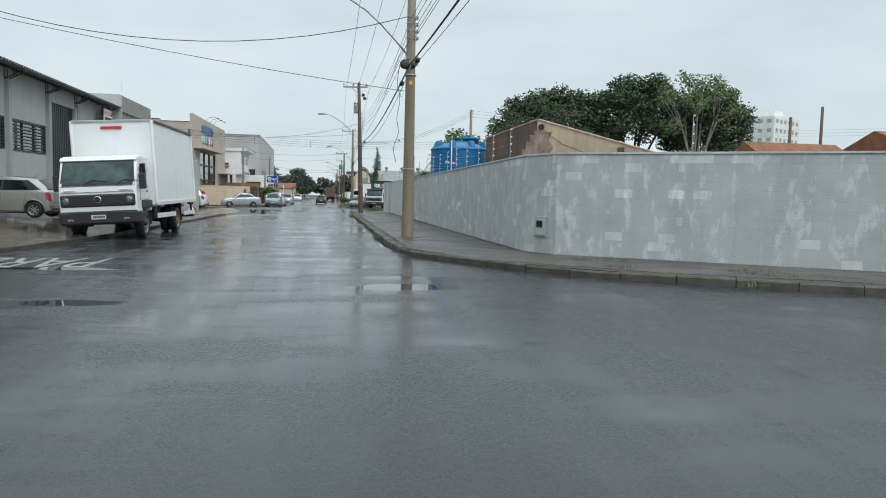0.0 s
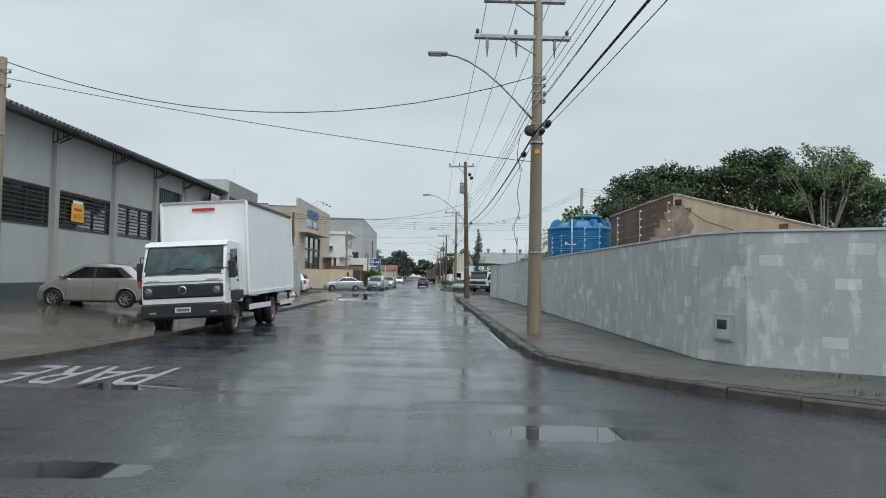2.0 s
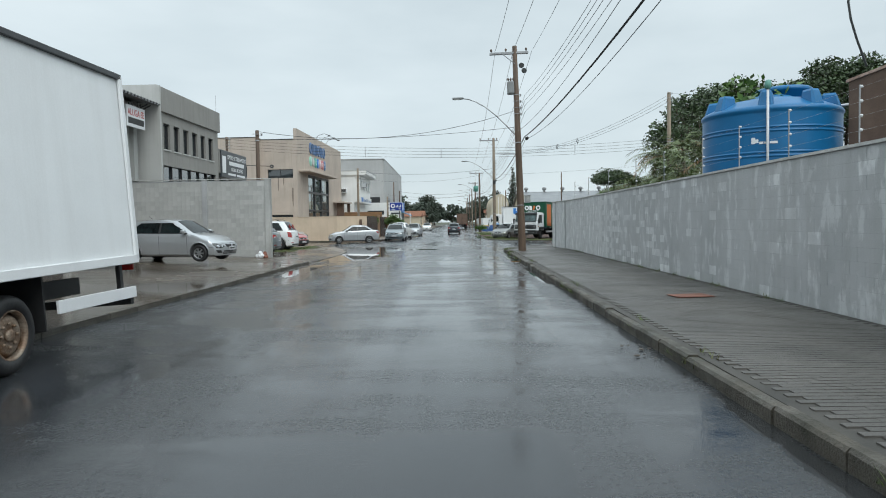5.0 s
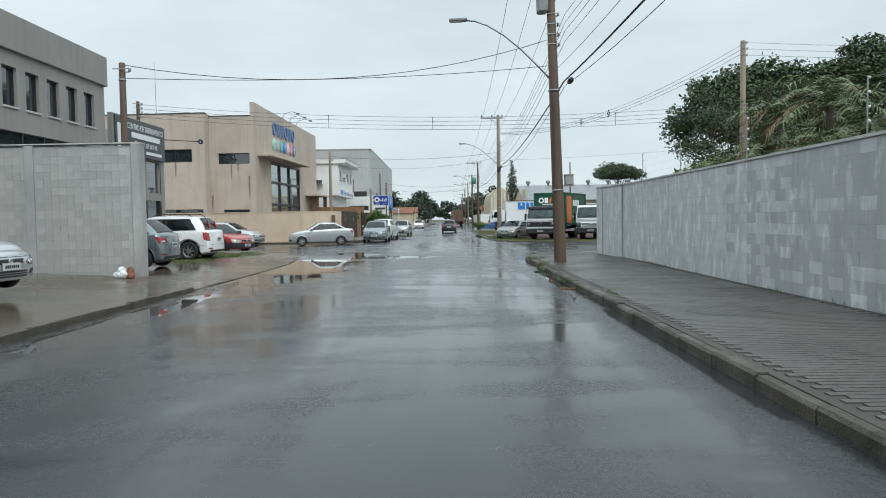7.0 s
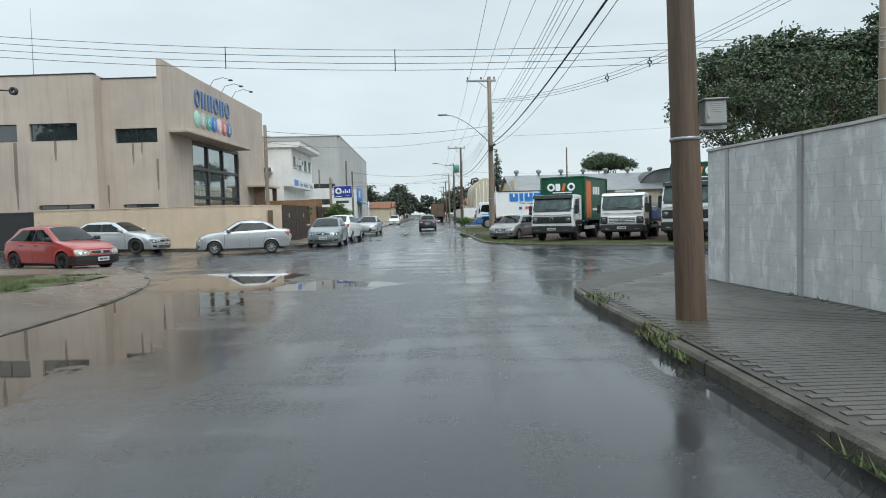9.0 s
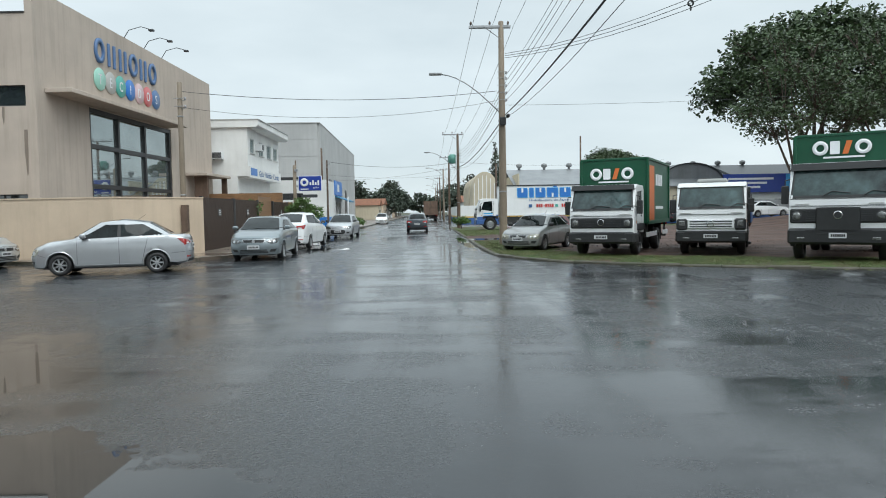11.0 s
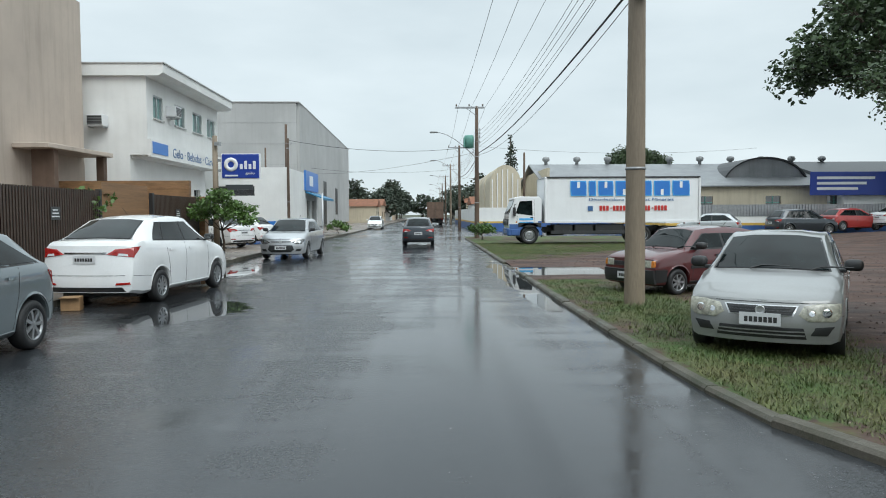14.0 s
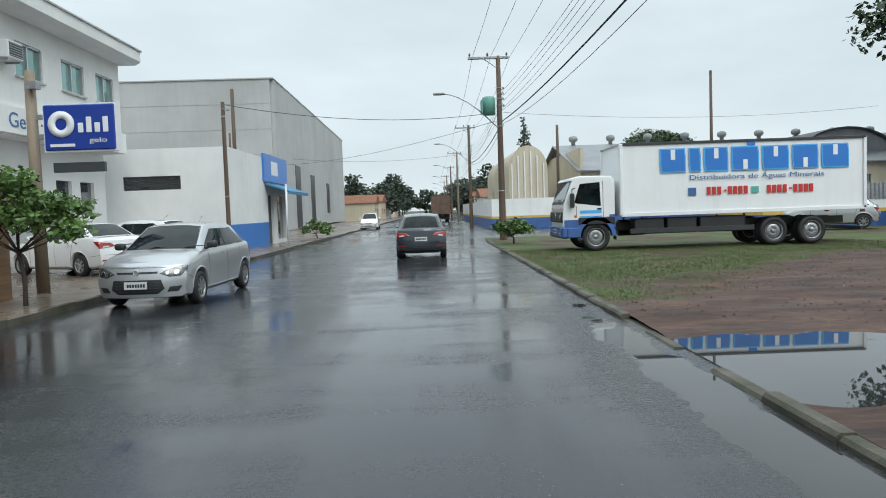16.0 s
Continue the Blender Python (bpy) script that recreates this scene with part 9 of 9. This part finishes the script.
    part("rear_bumper", boxes((-bw2 + 0.1, bw2 - 0.1, end + 0.02, end + 0.12, 0.40, 0.52)), M["blackplastic"], t)
    if body == "box" and axles == 1:
        back = ax[-1] - wheel_r
        for s in (-1, 1):
            part("rear_guard", boxes((s * (bw2 - 0.06) - 0.02, s * (bw2 - 0.06) + 0.02, end + 0.03, back - 0.3, 0.50, 0.66), bevel=0.006), M["signwhite"], t)
            part("guard_bracket", boxes((s * (bw2 - 0.12) - 0.03, s * (bw2 - 0.12) + 0.03, end + 0.3, end + 0.38, 0.5, box_z[0])), M["blackplastic"], t)
            part("mud_flap", boxes((s * (hw - 0.6), s * (hw - 0.0), back - 0.16, back - 0.13, 0.32, box_z[0])) if s > 0 else boxes((-hw, -hw + 0.6, back - 0.16, back - 0.13, 0.32, box_z[0])), M["rubber"], t)
            part("tool_box", boxes((s * 0.55 - 0.1, s * 0.55 + 0.1, back - 0.75, back - 0.35, 0.6, box_z[0]), bevel=0.02), M["blackplastic"], t)
    z0, z1 = box_z
    if body == "box":
        bx = part("cargo_box", boxes((-bw2 + 0.02, bw2 - 0.02, end, -1.9, z0, z1)), M[box_mat], t, "plain panelled cargo box")
        edge = M["truckwhite"] if box_mat == "boxwhite" else M[box_mat]
        for s in (-1, 1):
            part("corner_post", boxes((s * bw2 - 0.05, s * bw2 + 0.05, -1.98, -1.86, z0, z1), bevel=0.03), edge, bx)
            part("corner_post", boxes((s * bw2 - 0.03, s * bw2 + 0.015, end - 0.02, end + 0.08, z0, z1), bevel=0.01), edge, bx)
            part("top_rail", boxes((s * bw2 - 0.03, s * bw2 + 0.015, end, -1.9, z1 - 0.06, z1 + 0.02), bevel=0.008), M["darkmetal"] if box_mat == "boxwhite" else edge, bx)
            part("bottom_rail", boxes((s * bw2 - 0.03, s * bw2 + 0.012, end, -1.9, z0 - 0.03, z0 + 0.09), bevel=0.008), edge, bx)
            for q in range(6):
                v = -2.2 - (box_len - 0.6) * q / 5
                part("marker_lamp", boxes((s * bw2 + 0.005, s * bw2 + 0.022, v - 0.06, v + 0.06, z0 - 0.005, z0 + 0.045)), M["redlamp"], bx)
            part("tail_lamp", boxes((s * (bw2 - 0.2) - 0.12, s * (bw2 - 0.2) + 0.12, end - 0.03, end + 0.0, z0 - 0.13, z0 - 0.05)), M["redlamp"], bx)
        part("top_rail", boxes((-bw2, bw2, -1.93, -1.86, z1 - 0.05, z1 + 0.02), bevel=0.01), M["alu"] if box_mat == "boxwhite" else edge, bx)
        part("door_seam", boxes((-0.01, 0.01, end - 0.006, end, z0, z1)), M["blackplastic"], bx)
        t["front"] = 0
    else:
        part("flatbed", boxes((-bw2, bw2, end, -2.0, z0 - 0.12, z0), bevel=0.01), M["gablebrown"], t)
        for s in (-1, 1):
            for q in range(3):
                seg = (box_len - 0.2) / 3
                part("drop_side", boxes((s * bw2 - 0.03, s * bw2 + 0.01, -2.05 - seg * (q + 1) + 0.04, -2.05 - seg * q, z0, z0 + 0.42), bevel=0.008), M["blue"], t, "dark blue drop side")
        part("headboard", boxes((-bw2, bw2, -2.02, -1.92, z0, z0 + 1.15)), M["darkmetal"], t)
        part("tailgate", boxes((-bw2, bw2, end, end + 0.05, z0, z0 + 0.42)), M["blue"], t)
    return t


tw1 = truck("white cab-over truck with a plain white cargo box", -5.48, 20.15, 0.0, 179.6, box_len=6.25, box_z=(1.03, 3.72))
part("maker_mark", boxes((-0.32, 0.32, -1.86, -1.85, 3.46, 3.54)), M["textred"], tw1, "small red maker mark")
SAG = Matrix.Translation((0, 0, 0.55)) @ pose(0, 0, 0, 0, 3.6, 0) @ Matrix.Translation((0, 0, -0.55))
SETTLE = Matrix.Translation((0, -8.15, 1.0)) @ pose(0, 0, 0, -0.6, 0, 0) @ Matrix.Translation((0, 8.15, -1.0))
for o in tw1.children:
    if not o.name.startswith(("wheel", "axle")):
        o.matrix_basis = SAG @ (SETTLE if o.name.startswith(("cargo_box", "maker_mark")) else Matrix.Identity(4)) @ o.matrix_basis


def green_print(t, bw2, z0, z1, L):
    """White and orange logo shapes on the front and flanks of a green box."""
    zc = z1 - 0.38
    for x0 in (0.58, -0.46):
        part("logo_shape", lathe(bmesh.new(), [(0.1, 0), (0.2, 0.0), (0.2, 0.02), (0.1, 0.02)], 20, "y", (x0, -1.86, zc), hollow=True), M["signwhite"], t)
    part("logo_shape", boxes((0.1, 0.34, -1.86, -1.84, zc - 0.18, zc + 0.18), bevel=0.02), M["signwhite"], t)
    bm = bmesh.new()
    prism(bm, [(0.04, zc - 0.18), (-0.06, zc + 0.18), (-0.2, zc + 0.18), (-0.1, zc - 0.18)], -1.86, -1.84, "y")
    part("logo_shape", bm, M["orange"], t)
    part("text_bar", boxes((-0.5, 0.5, -1.86, -1.845, zc - 0.29, zc - 0.24)), M["signwhite"], t)
    for s in (-1, 1):
        xo = s * (bw2 + 0.012)
        part("side_print", boxes((min(xo, s * bw2), max(xo, s * bw2), -3.3, -2.35, z0 + 0.12, z1 - 0.1)), M["orange"], t, "orange printed panel")
        for q in range(3):
            part("side_print", boxes((min(xo, s * bw2), max(xo, s * bw2), -4.0 - q * 0.5, -3.62 - q * 0.5, z1 - 0.75, z1 - 0.35), bevel=0.004), M["signwhite"], t)
        part("side_print", boxes((min(xo, s * bw2), max(xo, s * bw2), -5.2, -3.6, z0 + 0.5, z0 + 0.6)), M["signwhite"], t)


tg = truck("white cab-over truck with a dark green tarpaulin box", 6.15, 76.3, 0.045, 152.5, wb=3.6, box_len=4.7, box_z=(0.98, 3.14), box_w=2.2, cab_w=2.02, cab_h=2.24, box_mat="green", visor=True, wheel_r=0.39, rim="rimdark")
green_print(tg, 1.08, 0.95, 3.02, 4.5)
truck("white cab-over flatbed truck with blue drop sides", 9.35, 75.7, 0.045, 154, wb=3.6, box_len=4.4, box_z=(0.95, 2.4), box_w=2.16, cab_w=2.0, cab_h=2.24, body="flat", wheel_r=0.39, rim="rimdark", dark_face=True, beacon=True)
tg2 = truck("white heavy truck with a black grille and green box", 11.25, 72.35, 0.045, 145, wb=4.4, box_len=6.2, box_z=(1.1, 3.45), box_w=2.45, cab_w=2.3, cab_h=2.6, box_mat="green", visor=True, wheel_r=0.48, rim="rimdark")
green_print(tg2, 1.22, 1.1, 3.45, 6.2)
part("grille_panel", boxes((-0.5, 0.5, -0.02, 0.005, 0.7, 1.42), bevel=0.02), M["blackplastic"], tg2, "tall black grille")

nz = truck("white long box truck with blue printing on the grass", 4.55, 108.9, 0.06, 90, wb=6.35, box_len=7.85, box_z=(1.1, 3.38), box_w=2.42, cab_w=2.2, cab_h=2.42, axles=2, blue_skirt=True, wheel_r=0.46, rim="rim")
for a, b in ((-2.35, -3.3), (-3.4, -4.35), (-4.45, -5.9)):
    part("tool_box", boxes((-1.12, -0.5, b, a, 0.5, 1.0), bevel=0.03), M["blackplastic"], nz, "dark box under the bed")
arch = [math.radians(a) for a in range(0, 181, 15)]
part("wheel_arch", prism(bmesh.new(), [(-1.12 + 0.64 * math.cos(a), 0.48 + 0.64 * math.sin(a)) for a in arch] + [(-1.12 + 0.51 * math.cos(a), 0.48 + 0.51 * math.sin(a)) for a in arch[::-1]], -1.13, -0.85, "x"), M["blue"], nz, "blue wheel arch")
# printed flank (local -x faces the street)
XO = -1.225
def flank(name, y0, y1, z0, z1, mm, lab="", d=0.0):
    return part(name, boxes((XO - 0.006 - d, XO + 0.02, y0, y1, z0, z1), bevel=0.002), M[mm], nz, lab)


# seven plain blue logo shapes along the flank
yy = -3.2
for k, w0 in enumerate((0.74, 0.3, 0.70, 0.80, 0.78, 0.76, 0.80)):
    for off, g, mm in ((0.0, 0.04, "logolight"), (0.006, 0.0, "logoblue")):
        bm = bmesh.new()
        a, b, q = yy - w0 - g, yy + g, 0.09 if k % 2 else -0.06
        prism(bm, [(a, 2.46 - g), (b - 0.03, 2.46 - g), (b, 2.66), (b, 3.14 + g), (a + 0.03, 3.14 + g), (a, 2.94)], XO - 0.008 - off, XO + 0.01, "x")
        part("logo_shape", bm, M[mm], nz, "blue printed logo shape")
    if k != 1:
        part("logo_notch", boxes((XO - 0.018, XO, yy - w0 * 0.5 - 0.07, yy - w0 * 0.5 + 0.07, 2.46 if k % 2 else 2.82, 2.76 if k % 2 else 3.14), bevel=0.003), M["boxwhite"], nz)
    yy -= w0 + 0.18
flank("accent", -6.2, -5.95, 3.2, 3.3, "logoblue")
text("letters", "Distribuidora de Águas Minerais", 0.3, M["textblue"], nz, Matrix.Translation((XO - 0.004, -6.25, 2.24)) @ Matrix(((0, 0, -1), (-1, 0, 0), (0, 1, 0))).to_4x4(), width=4.3, height=0.24, thick=0.003)
for y0, y1 in ((-5.95, -4.45), (-8.05, -6.4)):
    n = int((y1 - y0) / 0.17)
    for q in range(n):
        if q == 4:
            flank("text_bar", y0 + q * 0.17, y0 + q * 0.17 + 0.08, 1.78, 1.83, "textred")
        else:
            flank("text_bar", y0 + q * 0.17, y0 + q * 0.17 + 0.12, 1.68, 1.93, "textred", "red bar in place of a figure")
flank("icon", -4.3, -4.05, 1.68, 1.92, "textblue")
flank("icon", -6.3, -6.08, 1.7, 1.9, "grn")
part("door_print", boxes((-1.108, -1.09, -1.3, -0.6, 1.02, 1.14), (-1.108, -1.09, -1.3, -0.6, 1.22, 1.32)), M["logolight"], nz)

far_t = truck("distant truck with a rust-brown box at the kerb", 1.6, 182.0, 0.0, 0, wb=4.3, box_len=5.5, box_z=(1.0, 3.4), box_w=2.4, box_mat="gablebrown")

# ---- small pieces of walls and pavements ----
for owner, mesh, at, ang in BLOCK_JOBS:
    part_of("concrete_block", mesh, owner, at, ang)

foot = thing("pavement_east", "wet brown-grey interlocking concrete pavers", "pavement", kind="structure")
PW, PL = 0.205, 0.105
paver_bm = bmesh.new()


def paver_unit(bm, x0, x1, y0, y1, z):
    gx, gy, b = 0.0012, 0.0065, 0.003
    lo = [bm.verts.new(c) for c in ((x0 + gx, y0 + gy, z - 0.04), (x1 - gx, y0 + gy, z - 0.04), (x1 - gx, y1 - gy, z - 0.04), (x0 + gx, y1 - gy, z - 0.04))]
    hi = [bm.verts.new(c) for c in ((x0 + gx, y0 + gy + b, z), (x1 - gx, y0 + gy + b, z), (x1 - gx, y1 - gy - b, z), (x0 + gx, y1 - gy - b, z))]
    bm.faces.new(hi)
    for k in range(4):
        bm.faces.new((lo[k], lo[(k + 1) % 4], hi[(k + 1) % 4], hi[k]))


one = bmesh.new()
paver_unit(one, 0, PW, 0, PL, 0.0)
paver_mesh = finish(one, "paver", M["paver"])
rp = random.Random(5)


def footway_ok(x, y):
    """Inside the footway: past the kerb, before the wall."""
    if y > 15.6:
        east = 6.07 if y < 52.5 else 6.07 - 0.1 * (y - 52.5)
        west = 3.08 if y < 55 else 3.08 + (y - 55) * 0.8
        return west < x and x + PW < (east if y < 56 else 12)
    # splayed corner: between the bent kerb and the bent wall
    kerb_x = 3.2 + max(0.0, 15.6 - y) * 0.42 + max(0.0, 13.0 - y) * 0.75 + max(0.0, 10.5 - y) * 0.8
    wall_y = 14.55 - (x - 6.55) * 0.637 if x > 6.55 else 99
    return x > kerb_x and x < 14 and y + PL < wall_y and (x + PW < 6.1 or y < 14.5)


jj = 0
y = 6.0
while y < 60:
    x = 3.0 - (jj % 2) * PW / 2
    while x < 14:
        if footway_ok(x, y):
            z = 0.158 + 0.006 * noise.noise((x * 1.3, y * 1.3, 1)) + rp.uniform(-0.0006, 0.0006)
            if 29.3 < y < 31.4:
                part_of("paver", paver_mesh, foot, (x, y, z))
            else:
                paver_unit(paver_bm, x, x + PW, y, y + PL, z)
        x += PW
    y += PL
    jj += 1
tagged(part("pavers", paver_bm, M["paver"], foot), kind="stuff")
